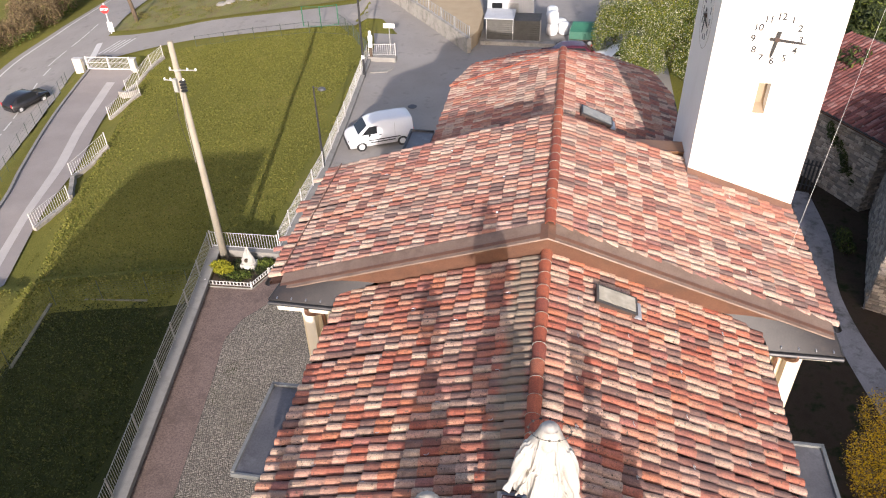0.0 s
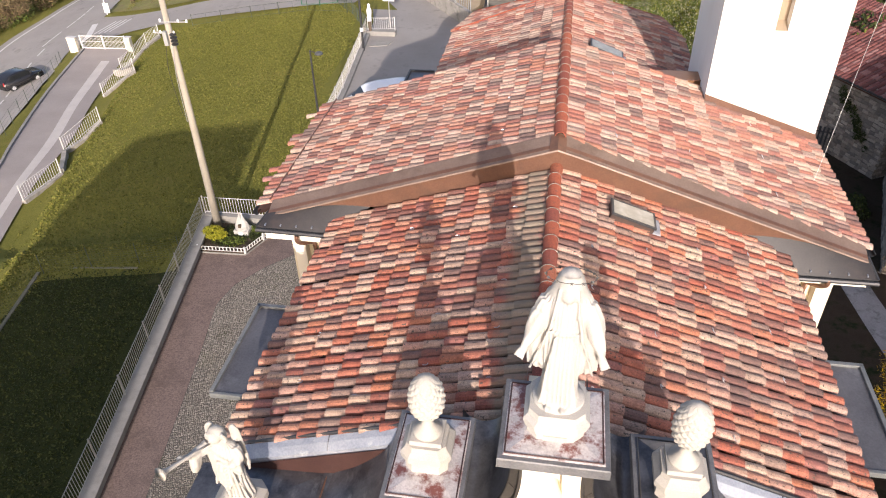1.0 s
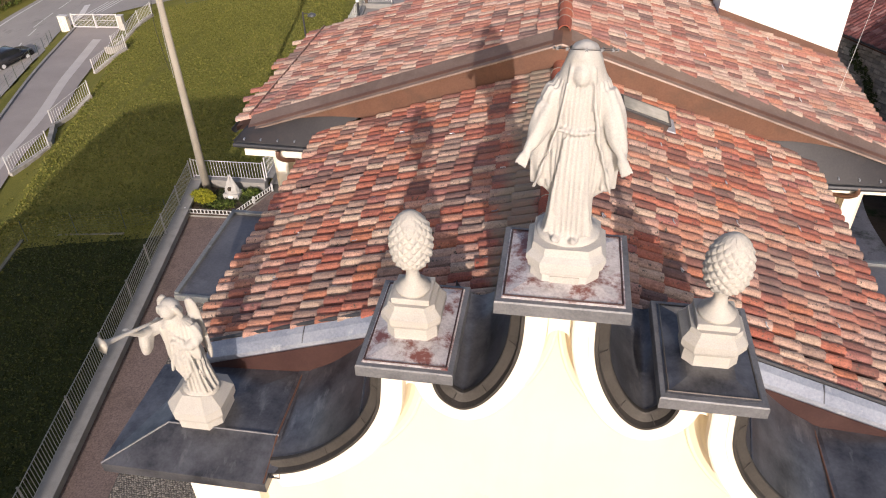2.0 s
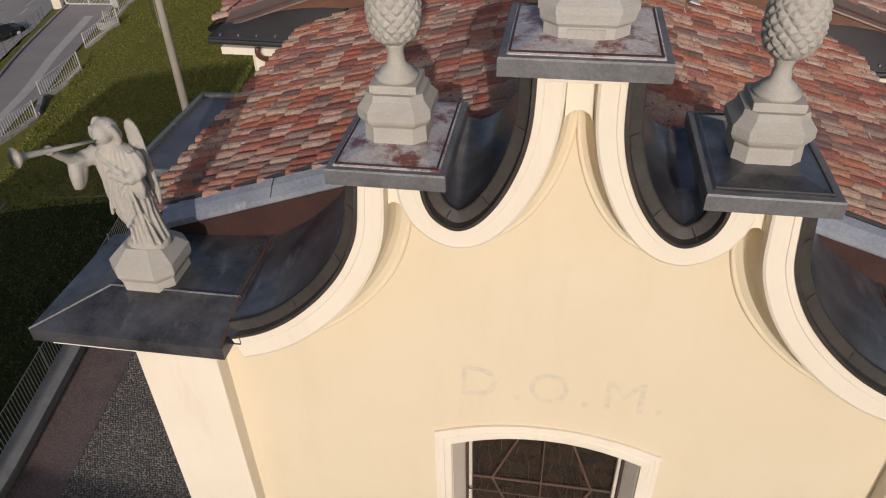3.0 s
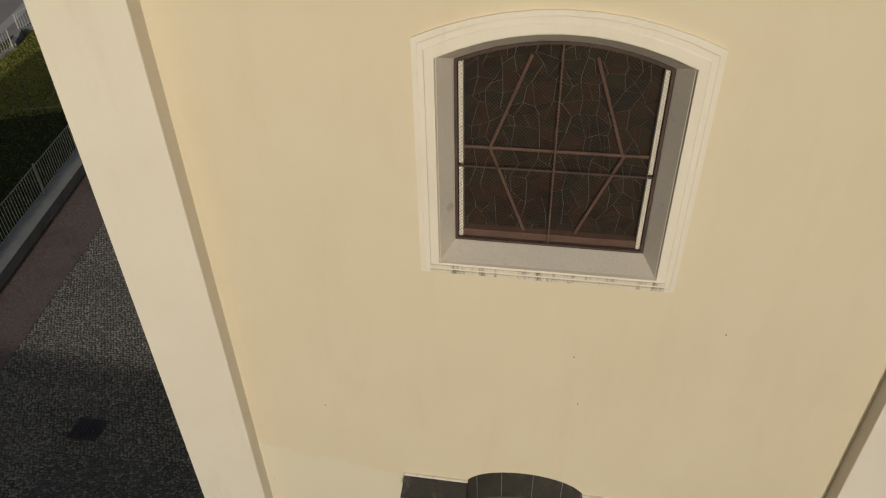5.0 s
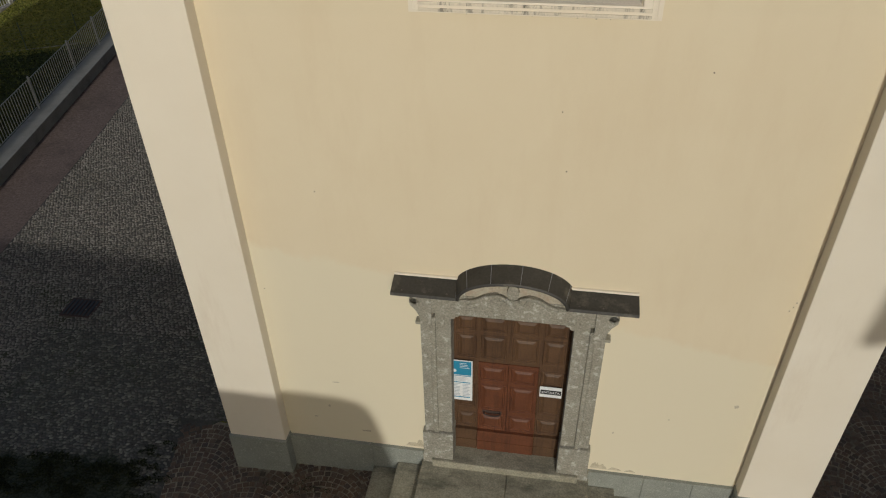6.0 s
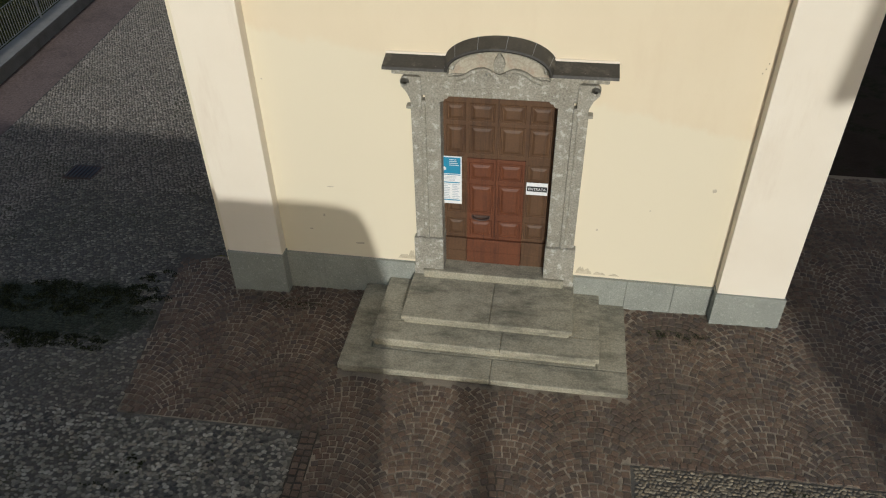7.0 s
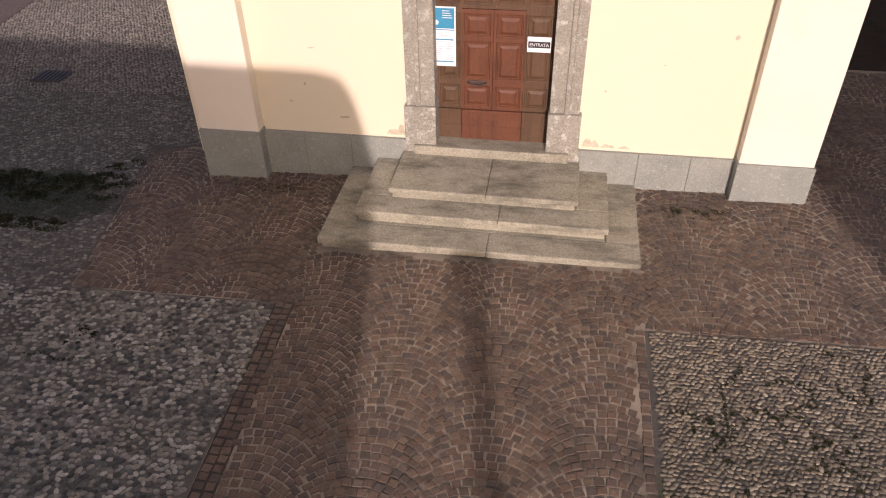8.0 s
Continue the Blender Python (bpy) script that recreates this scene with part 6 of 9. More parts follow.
        rings(rows, 18, bm)
        for k in range(4):
            x = cx + s * (0.03 + 0.03 * (k - 1.5))
            tube([(x, 0.112, 1.12 if s > 0 else 1.08), (x + s * 0.035, 0.118, 0.66 if s > 0 else 0.85)], 0.008, 6, bm)
        tube([(cx * 0.8, 0.07, 0.92), (cx + s * 0.02, 0.13, 1.0)], 0.045, 8, bm)

    def folds(p, n):
        if p.z > 1.02 or p.z < 0.08 or p.x < -0.40 or p.y > 0.105:
            return 0.0
        depth = 0.003 + 0.007 * max(0, 0.9 - p.z)
        return depth * math.sin(19 * math.atan2(p.y, p.x - 0.02) + 1.2 * math.sin(3 * p.z)) + 0.005 * noise.noise(Vector((p.x * 16, p.y * 16, p.z * 2)))
    ob = fused("angel_statue", bm, 0.0085, M["finial"], folds, 3)
    # the trumpet, a straight cone with a flared bell
    d = Vector((-0.47, -0.86, 0.20)).normalized()
    a = Vector((-0.085, -0.115, 1.125))
    b = bmesh.new()
    b.from_mesh(ob.data)
    tube([tuple(a + d * t) for t in (0, 0.2, 0.4, 0.58, 0.64, 0.66, 0.65, 0.61)], [0.012, 0.016, 0.021, 0.028, 0.052, 0.085, 0.08, 0.03], 20, b)
    b.to_mesh(ob.data)
    b.free()
    ob.data.polygons.foreach_set("use_smooth", [True] * len(ob.data.polygons))
    ob.matrix_basis = pose(-4.07, 0.25, 11.79, 0, 0, 4) @ Matrix.Diagonal((1.15, 1.04, 1.07, 1))
    tagged(ob, "pale stone statue of a winged figure blowing a long trumpet", "statue")
    p = thing("angel_pedestal", "pale stone pedestal with cut corners under the trumpet statue", "pedestal")
    part("block", cut_square([(0.30, 11.34), (0.30, 11.50), (0.325, 11.54), (0.335, 11.57)], (-4.08, 0.26, 0), 0.42), M["finial"], p)
    part("top", cut_square([(0.335, 11.57), (0.335, 11.68), (0.26, 11.76), (0.19, 11.83)], (-4.08, 0.26, 0), 0.42), M["finial"], p)


trumpet_statue()


def pine_finial(x, y, seed):
    f = thing("pinecone_finial", "pale cast-stone pinecone finial on a stepped base with cut corners", "finial", "gable finials", at=(x, y, 13.25))
    m = M["finial"]
    part("base", cut_square([(0.25, 0.0), (0.245, 0.15), (0.275, 0.19), (0.285, 0.22)], (0, 0, 0)), m, f)
    part("upper_base", cut_square([(0.29, 0.22), (0.29, 0.29), (0.235, 0.36), (0.225, 0.41)], (0, 0, 0)), m, f)
    part("block", box(-0.185, 0.185, -0.185, 0.185, 0.36, 0.475, 0.01), m, f)
    part("neck", lathe([(0.17, 0.47), (0.17, 0.51), (0.13, 0.53), (0.13, 0.55), (0.075, 0.59), (0.06, 0.68), (0.075, 0.73), (0.085, 0.75), (0.06, 0.77)], 24), m, f, "", True)
    # overlapping scales wound round an egg-shaped core
    nu, nv = 132, 110
    rows = []
    for j in range(nv + 1):
        t = j / nv
        z = 0.755 + 0.60 * t
        r = 0.188 * max(0.0, 1 - ((t - 0.42) / 0.58) ** 2.2) ** 0.58 + 0.004 if t > 0.42 else 0.07 + 0.122 * math.sqrt(max(0, 1 - ((0.42 - t) / 0.42) ** 2))
        row = []
        for i in range(nu):
            a = math.tau * i / nu
            p, q = (a * 13 / math.tau + t * 6.2) % 1, (a * 13 / math.tau - t * 6.2) % 1
            b = 0.023 * (2 * min(p, 1 - p, q, 1 - q)) ** 0.6 * min(1, 4 * (1 - t), 6 * t + 0.3)
            b += 0.007 * noise.noise(Vector((math.cos(a) * 4.5, math.sin(a) * 4.5, z * 22 + seed))) + 0.006 * noise.noise(Vector((math.cos(a) * 14, math.sin(a) * 14, z * 60)))
            row.append(((r + b) * math.cos(a), (r + b) * math.sin(a), z - 0.25 * b))
        rows.append(row)
    part("cone", loft(rows, True, None, True), m, f, "scaly pinecone", True)


pine_finial(CX - 1.405, 0.14, 1)
pine_finial(CX + 1.405, 0.16, 2)


# ---- court wall, fences and planting beside the church ----
M["rail_white"] = surface("white_painted_iron", (0.52, 0.51, 0.48), (0.62, 0.61, 0.58), 5, 60, 0.55, 0.1, stain=(0.38, 0.33, 0.27), stain_at=(0.62, 0.75), stain_scale=6)
M["rail_grey"] = surface("grey_galvanised_iron", (0.30, 0.30, 0.29), (0.40, 0.40, 0.385), 5, 60, 0.5, 0.1, 0.3)
M["pole"] = surface("tan_concrete_pole", (0.25, 0.222, 0.175), (0.34, 0.307, 0.25), 1.5, 40, 0.9, 0.2)
M["soil"] = surface("dark_garden_soil", (0.045, 0.032, 0.02), (0.085, 0.06, 0.038), 3, 40, 0.95, 0.6, depth=0.02)
M["rubble"] = surface("rubble_stone", (0.16, 0.145, 0.125), (0.30, 0.275, 0.24), 2.6, 16, 0.95, 0.9, depth=0.05, stain=(0.07, 0.062, 0.05), stain_at=(0.5, 0.62), stain_scale=5, fine_mix=0.5)
M["car_white"] = surface("white_car_paint", (0.74, 0.75, 0.76), (0.78, 0.79, 0.80), 2, 30, 0.25, 0)
M["car_black"] = surface("black_car_paint", (0.012, 0.012, 0.014), (0.02, 0.02, 0.022), 2, 30, 0.2, 0)
M["car_red"] = surface("maroon_car_paint", (0.06, 0.012, 0.022), (0.08, 0.018, 0.03), 2, 30, 0.25, 0)
M["car_glass"] = surface("dark_car_glass", (0.012, 0.014, 0.016), (0.02, 0.022, 0.024), 2, 30, 0.12, 0)
M["car_glass"].node_tree.nodes["Principled BSDF"].inputs["Specular IOR Level"].default_value = 0.25
M["rubber"] = surface("black_rubber", (0.015, 0.015, 0.015), (0.028, 0.028, 0.028), 5, 50, 0.8, 0.1)
M["green_paint"] = surface("green_painted_steel", (0.015, 0.11, 0.055), (0.025, 0.15, 0.075), 4, 40, 0.5, 0.1)
M["tarp"] = surface("dark_green_tarpaulin", (0.02, 0.10, 0.065), (0.035, 0.14, 0.09), 2, 20, 0.45, 0.3, depth=0.02)
M["red_sign"] = surface("red_sign_paint", (0.45, 0.02, 0.02), (0.5, 0.03, 0.03), 4, 40, 0.4, 0)
M["metal_sheet"] = surface("pale_sheet_metal", (0.42, 0.43, 0.44), (0.55, 0.56, 0.57), 1.5, 30, 0.5, 0.1, 0.2)
M["dirt"] = surface("tan_dirt", (0.34, 0.26, 0.16), (0.42, 0.33, 0.21), 0.8, 20, 0.95, 0.4, depth=0.02)


def leaf_material(name, a, b, c):
    m, nt, bs = nodes_of(name)
    r = nt.nodes.new("ShaderNodeNewGeometry").outputs["Random Per Island"]
    nt.links.new(ramp(nt, r, [(0.0, a), (0.5, b), (1.0, c)]), bs.inputs["Base Color"])
    bs.inputs["Roughness"].default_value = 0.7
    bs.inputs["Specular IOR Level"].default_value = 0.2
    return m


M["leaf_green"] = leaf_material("green_leaves", (0.035, 0.06, 0.008), (0.075, 0.105, 0.018), (0.13, 0.15, 0.03))
M["leaf_dark"] = leaf_material("dark_leaves", (0.018, 0.028, 0.010), (0.035, 0.048, 0.016), (0.06, 0.07, 0.022))
M["leaf_yellow"] = leaf_material("yellow_blossom", (0.38, 0.22, 0.006), (0.55, 0.36, 0.01), (0.60, 0.45, 0.03))
M["leaf_lime"] = leaf_material("yellow_green_leaves", (0.14, 0.16, 0.012), (0.26, 0.25, 0.02), (0.36, 0.33, 0.03))
M["blossom"] = leaf_material("white_blossom", (0.42, 0.42, 0.30), (0.55, 0.54, 0.42), (0.62, 0.60, 0.46))
M["twig"] = leaf_material("brown_twigs", (0.075, 0.05, 0.028), (0.14, 0.10, 0.055), (0.22, 0.17, 0.09))
M["blade"] = leaf_material("grass_blades", (0.062, 0.076, 0.010), (0.122, 0.124, 0.021), (0.185, 0.168, 0.040))
# blades of the plot: lush green, with the plot's shade put into the colour
M["blade_lush_shaded"] = leaf_material("lush_shaded_blades", (0.012, 0.021, 0.003), (0.034, 0.046, 0.008), (0.062, 0.066, 0.017))
M["bark"] = surface("brown_bark", (0.07, 0.05, 0.035), (0.13, 0.095, 0.065), 4, 30, 0.95, 0.8, depth=0.02)


def leaf_cloud(name, lumps, n, size, material, parent, seed, long=1.6, upright=False):
    """Many small leaves in several lumps (x, y, z, rx, ry, rz), denser to their skins."""
    r = np.random.RandomState(seed)
    weights = np.array([a[3] * a[4] * a[5] for a in lumps]) ** 0.7
    pick = r.choice(len(lumps), n, p=weights / weights.sum())
    L = np.array(lumps)[pick]
    d = r.normal(size=(n, 3))
    d /= np.linalg.norm(d, axis=1)[:, None]
    c = L[:, :3] + d * L[:, 3:] * (r.uniform(0.35, 1.0, (n, 1)) ** 0.5) * r.uniform(0.85, 1.12, (n, 1))
    a = r.normal(size=(n, 3))
    if upright:
        a = a * 0.35 + (0, 0, 1)
    a /= np.linalg.norm(a, axis=1)[:, None]
    b = np.cross(a, r.normal(size=(n, 3)))
    b /= np.linalg.norm(b, axis=1)[:, None]
    s = size * r.uniform(0.6, 1.3, (n, 1))
    a, b = a * s * long, b * s
    co = np.stack([c - a, c + b * 0.5, c + a, c - b * 0.5], 1).reshape(-1, 3)
    me = bpy.data.meshes.new(name)
    me.from_pydata(co.tolist(), [], [(k, k + 1, k + 2, k + 3) for k in range(0, 4 * n, 4)])
    return mesh_part(name, me, material, parent, kind="stuff")


def limbs(parent, base, height, spread, count, r, seed, material=None):
    rnd = random.Random(seed)
    top = Vector(base) + Vector((rnd.uniform(-0.1, 0.1) * height, rnd.uniform(-0.1, 0.1) * height, height))
    part("trunk", tube(smooth_line([tuple(base), tuple(Vector(base).lerp(top, 0.5) + Vector((0.05 * height, 0, 0))), tuple(top)], 4), [r * (1 - 0.08 * k) for k in range(9)], 8), material or M["bark"], parent, "", True)
    for k in range(count):
        t = rnd.uniform(0.25, 0.95)
        a = Vector(base).lerp(top, t)
        e = a + Vector((rnd.uniform(-1, 1) * spread, rnd.uniform(-1, 1) * spread, rnd.uniform(0.2, 0.6) * height * (1.1 - t) + 0.2))
        part("limb", tube([tuple(a), tuple(a.lerp(e, 0.5) + Vector((0, 0, 0.08 * spread))), tuple(e)], [r * 0.45, r * 0.3, r * 0.08], 6), material or M["bark"], parent)


def bush(name, label, category, x, y, z, lumps, n, size, mats, seed, trunk=True):
    b = thing(name, label, category, at=(x, y, z))
    if trunk:
        limbs(b, (0, 0, -0.1), max(a[2] for a in lumps) * 0.8, max(a[3] for a in lumps) * 0.7, 6, 0.05 + 0.02 * max(a[5] for a in lumps), seed)
    for k, (mat, share) in enumerate(mats):
        leaf_cloud("crown" if k == 0 else "blossom", lumps, int(n * share), size * (1 if k == 0 else 0.8), mat, b, seed + k)
    return b


def railing(name, label, pts, base_z, height, spacing, material, bar=0.008, post_every=2.0, post=0.024, group=""):
    """A railing of posts, two rails and upright bars along a line on the ground."""
    f = thing(name, label, "railing", group)
    first = {}

    def piece(kind, half, h, m):
        if kind not in first:
            first[kind] = part(kind, box(-half, half, -half, half, 0, h), material, f)
            first[kind].matrix_basis = m
        else:
            again(kind, first[kind], m, f)
    for (ax, ay), (bx, by) in zip(pts, pts[1:]):
        n = max(1, int(math.hypot(bx - ax, by - ay) / spacing))
        rz = math.degrees(math.atan2(by - ay, bx - ax))
        za, zb = base_z(ax, ay), base_z(bx, by)
        steps = max(1, int(n * spacing / post_every))
        for k in range(steps + 1):
            t = k / steps
            x, y = ax + (bx - ax) * t, ay + (by - ay) * t
            piece("post", post, height + 0.06, pose(x, y, base_z(x, y) - 0.02, 0, 0, rz))
        for k in range(1, n):
            t = k / n
            x, y = ax + (bx - ax) * t, ay + (by - ay) * t
            piece("bar", bar, height - 0.14, pose(x, y, base_z(x, y) + 0.1, 0, 0, rz))
        for k in range(steps):
            p, q = ((ax + (bx - ax) * t, ay + (by - ay) * t) for t in (k / steps, (k + 1) / steps))
            for hz in (0.1, height - 0.04):
                part("rail", tube([(*p, base_z(*p) + hz), (*q, base_z(*q) + hz)], 0.015, 4), material, f)
    return f


def court_edges():
    w = thing("wall_court", "low grey concrete wall along the court with a weathered coping", "wall", kind="structure")
    ys = [-8 + 1.0 * k for k in range(31)] + [22.9]

    def rows(offs):
        return [[(edge_x(y) + o, y, court_z(edge_x(y), y) + z) for o, z in offs] for y in ys]
    part("wall_body", loft(rows([(-0.02, -1.6), (-0.02, 0.36), (0.40, 0.36), (0.40, -0.3)])), M["concrete"], w)
    part("coping", loft(rows([(-0.08, 0.36), (-0.08, 0.45), (0.50, 0.45), (0.50, 0.36), (0.38, 0.355)])), M["concrete"], w, "pale concrete coping")

    def line(y0, y1):
        return [(edge_x(y), y) for y in (y0, 5, 8.3, 14, y1)]
    railing("court_railing", "plain grey iron railing on the court wall", line(-6, 22.9), lambda x, y: court_z(x, y) + 0.45, 1.0, 0.14, M["rail_grey"], group="court railings")
    # the short wall across the court's end and the railing on it
    part("end_wall", box(-17.5, -13.75, 22.9, 23.3, -1.2, 0.12, 0.01), M["concrete"], w)
    railing("end_railing", "white iron railing at the end of the court", [(-17.4, 23.05), (-13.8, 23.15)], lambda x, y: 0.12, 1.0, 0.14, M["rail_white"], group="court railings")
    k = thing("kerb_yard", "concrete kerb along the rim of the yard", "kerb", kind="structure")
    ring = [(-13.75, 23.3), (-13.87, 25.2), (-13.95, 31.6), (-14.5, 38.5), (-15.2, 45.6), (-15.5, 48.8)]
    part("kerb", loft([[(x + o, y, z) for o, z in ((-0.15, -0.5), (-0.15, 0.22), (0.30, 0.22), (0.30, -0.1))] for x, y in ring]), M["concrete"], k)
    railing("yard_railing", "white iron railing between the yard and the meadow", ring, lambda x, y: 0.22, 1.05, 0.15, M["rail_white"], group="court railings")
    railing("corner_railing", "short white railing at the yard's corner", [(-15.4, 48.95), (-13.3, 49.2)], lambda x, y: 0.35, 1.0, 0.16, M["rail_white"], group="court railings")
    part("kerb", box(-15.6, -13.2, 48.7, 49.4, -0.2, 0.36, 0.02), M["concrete"], k)


court_edges()


def garden_bed():
    b = thing("flower_bed", "planted earth bed with a low white border rail", "flower bed")
    z = -0.42
    part("soil", plate([(-16.7, 20.55), (-14.4, 20.65), (-13.6, 22.85), (-17.0, 22.85)], z - 0.1, z + 0.16), M["soil"], b)
    part("kerb", loft([[(x, y, zz) for zz in (z - 0.1, z + 0.12)] for x, y in ((-16.75, 20.45), (-14.35, 20.55), (-13.4, 23.05))]), M["concrete"], b)
    leaf_cloud("ground_cover", [(-15.6, 21.6, z + 0.18, 1.0, 0.9, 0.10), (-15.2, 22.2, z + 0.18, 1.3, 0.6, 0.12), (-14.3, 22.3, z + 0.2, 0.5, 0.9, 0.12)], 2200, 0.05, M["leaf_dark"], b, 31)
    leaf_cloud("herb", [(-15.3, 21.3, z + 0.25, 0.7, 0.4, 0.12), (-14.3, 22.4, z + 0.3, 0.5, 0.35, 0.2)], 700, 0.05, M["leaf_green"], b, 32)
    railing("bed_rail", "low white border rail round the flower bed", [(-16.7, 20.5), (-14.38, 20.6), (-13.45, 23.0)], lambda x, y: z + 0.1, 0.34, 0.17, M["rail_white"], 0.018, 1.2, 0.035)
    bush("yellow_shrub", "round yellow-green garden shrub in the bed", "shrub", -16.35, 21.6, z + 0.1, [(0, 0, 0.35, 0.5, 0.45, 0.32), (0.35, -0.05, 0.28, 0.32, 0.3, 0.25), (-0.35, 0.1, 0.3, 0.3, 0.3, 0.25)], 2600, 0.04, [(M["leaf_lime"], 1.0)], 33)
    s = thing("rock_shrine", "small white stone shrine with a dark niche in the bed", "shrine")
    rnd = random.Random(5)
    x, y = -15.1, 22.2
    part("foot", box(x - 0.38, x + 0.38, y - 0.3, y + 0.3, z, z + 0.42, 0.04), M["statue"], s)
    rows = []
    for zz, r in ((0.4, 0.36), (0.6, 0.33), (0.8, 0.25), (1.0, 0.16), (1.2, 0.09), (1.34, 0.03)):
        rows.append([(x + (r + rnd.uniform(-0.04, 0.04)) * math.cos(a), y + (r * 0.8 + rnd.uniform(-0.04, 0.04)) * math.sin(a), z + zz) for a in (math.tau * k / 10 for k in range(10))])
    part("rock", loft(rows, True, None, True), M["statue"], s, "rough white rock")
    part("niche", box(x - 0.07, x + 0.07, y - 0.32, y - 0.1, z + 0.62, z + 0.78, 0.02), M["soil"], s, "dark niche")
    part("plate", box(x - 0.12, x + 0.12, y - 0.33, y - 0.29, z + 0.2, z + 0.34, 0.01), M["paper"], s)


garden_bed()


def utility_pole():
    p = thing("utility_pole", "tall tapered concrete power pole with insulators and a slack cable", "utility pole")
    x, y, z = -16.6, 22.6, -0.4
    top = 11.35
    part("shaft", tube([(x, y, z), (x - 0.02, y, 5.0), (x - 0.05, y, top)], [0.20, 0.165, 0.12], 14), M["pole"], p, "tan concrete shaft", True)
    part("cap", lathe([(0.12, 0), (0.125, 0.03), (0.04, 0.05)], 12, (x - 0.05, y, top - 0.02)), M["pole"], p)
    part("strap", lathe([(0.14, 0), (0.155, 0.01), (0.155, 0.05), (0.14, 0.06)], 12, (x - 0.045, y, top - 1.3)), M["rail_grey"], p)
    for k, (dz, ln) in enumerate(((-1.25, 0.95), (-1.75, -0.7))):
        part("cross_arm", tube([(x - ln * 0.35, y - 0.12, top + dz), (x + ln, y - 0.12, top + dz + 0.05)], 0.028, 6), M["rail_grey"], p)
        for q in (-0.3, 0.55, 0.95):
            part("insulator", lathe([(0.015, 0), (0.045, 0.02), (0.03, 0.05), (0.05, 0.07), (0.03, 0.11), (0.015, 0.13)], 10, (x + q * ln, y - 0.12, top + dz + 0.02)), M["paper"], p)
    part("joint_box", box(x - 0.24, x - 0.06, y - 0.3, y - 0.12, top - 2.2, top - 1.6, 0.02), M["rail_grey"], p)
    for k in range(4):
        part("coil", lathe([(0.10, 0), (0.15, 0.03), (0.15, 0.06), (0.10, 0.09)], 12, (x + 0.18, y - 0.18, top - 2.2 + 0.14 * k)), M["black"], p)
    part("cable", tube(smooth_line([(x - 0.2, y - 0.2, top - 2.0), (x - 0.38, y - 0.25, top - 3.4), (x - 0.28, y - 0.2, top - 5.2), (x - 0.2, y - 0.18, top - 5.5)], 6), 0.012, 5), M["black"], p)
    part("cable", tube(smooth_line([(x + 0.1, y - 0.15, top - 2.0), (x - 0.12, y - 0.18, top - 3.5), (x - 0.16, y - 0.17, top - 5.8)], 6), 0.012, 5), M["rail_grey"], p)


utility_pole()


def lamp_post(x, y, z, h, label):
    p = thing("street_lamp", label, "street lamp", "street lamps")
    part("mast", tube([(x, y, z), (x, y, z + h * 0.5), (x, y, z + h)], [0.075, 0.06, 0.045], 10), M["gutter"], p)
    part("arm", tube([(x, y, z + h - 0.05), (x + 0.45, y - 0.02, z + h - 0.12)], 0.025, 6), M["gutter"], p)
    part("shade", lathe([(0.05, 0.10), (0.20, 0.03), (0.24, -0.06), (0.22, -0.07)], 16, (x + 0.5, y - 0.02, z + h - 0.12)), M["lead"], p, "grey lamp shade", True)


lamp_post(-14.0, 31.8, 0.0, 5.4, "slim dark street lamp with a round shade by the railing")
m = thing("mast", "tall slim grey mast beside the yard railing", "mast")
part("shaft", tube([(-14.95, 45.6, 0), (-14.95, 45.6, 11)], [0.09, 0.06], 10), M["gutter"], m)
part("marker", tube([(-14.95, 45.6, 1.5), (-14.95, 45.6, 1.75)], 0.13, 10), M["paper"], m)


def wheel(parent, x, y, z, r, w, side):
    k = part("wheel", lathe([(r * 0.6, -w / 2), (r, -w / 2 + 0.02), (r, w / 2 - 0.02), (r * 0.6, w / 2)], 18), M["rubber"], parent)
    k.matrix_basis = pose(x, y, z, 90)
    part("rim", lathe([(0.02, -w / 2 - 0.012), (r * 0.6, -w / 2 - 0.004), (r * 0.6, w / 2 + 0.004), (0.02, w / 2 + 0.012)], 14), M["metal_sheet"], k)


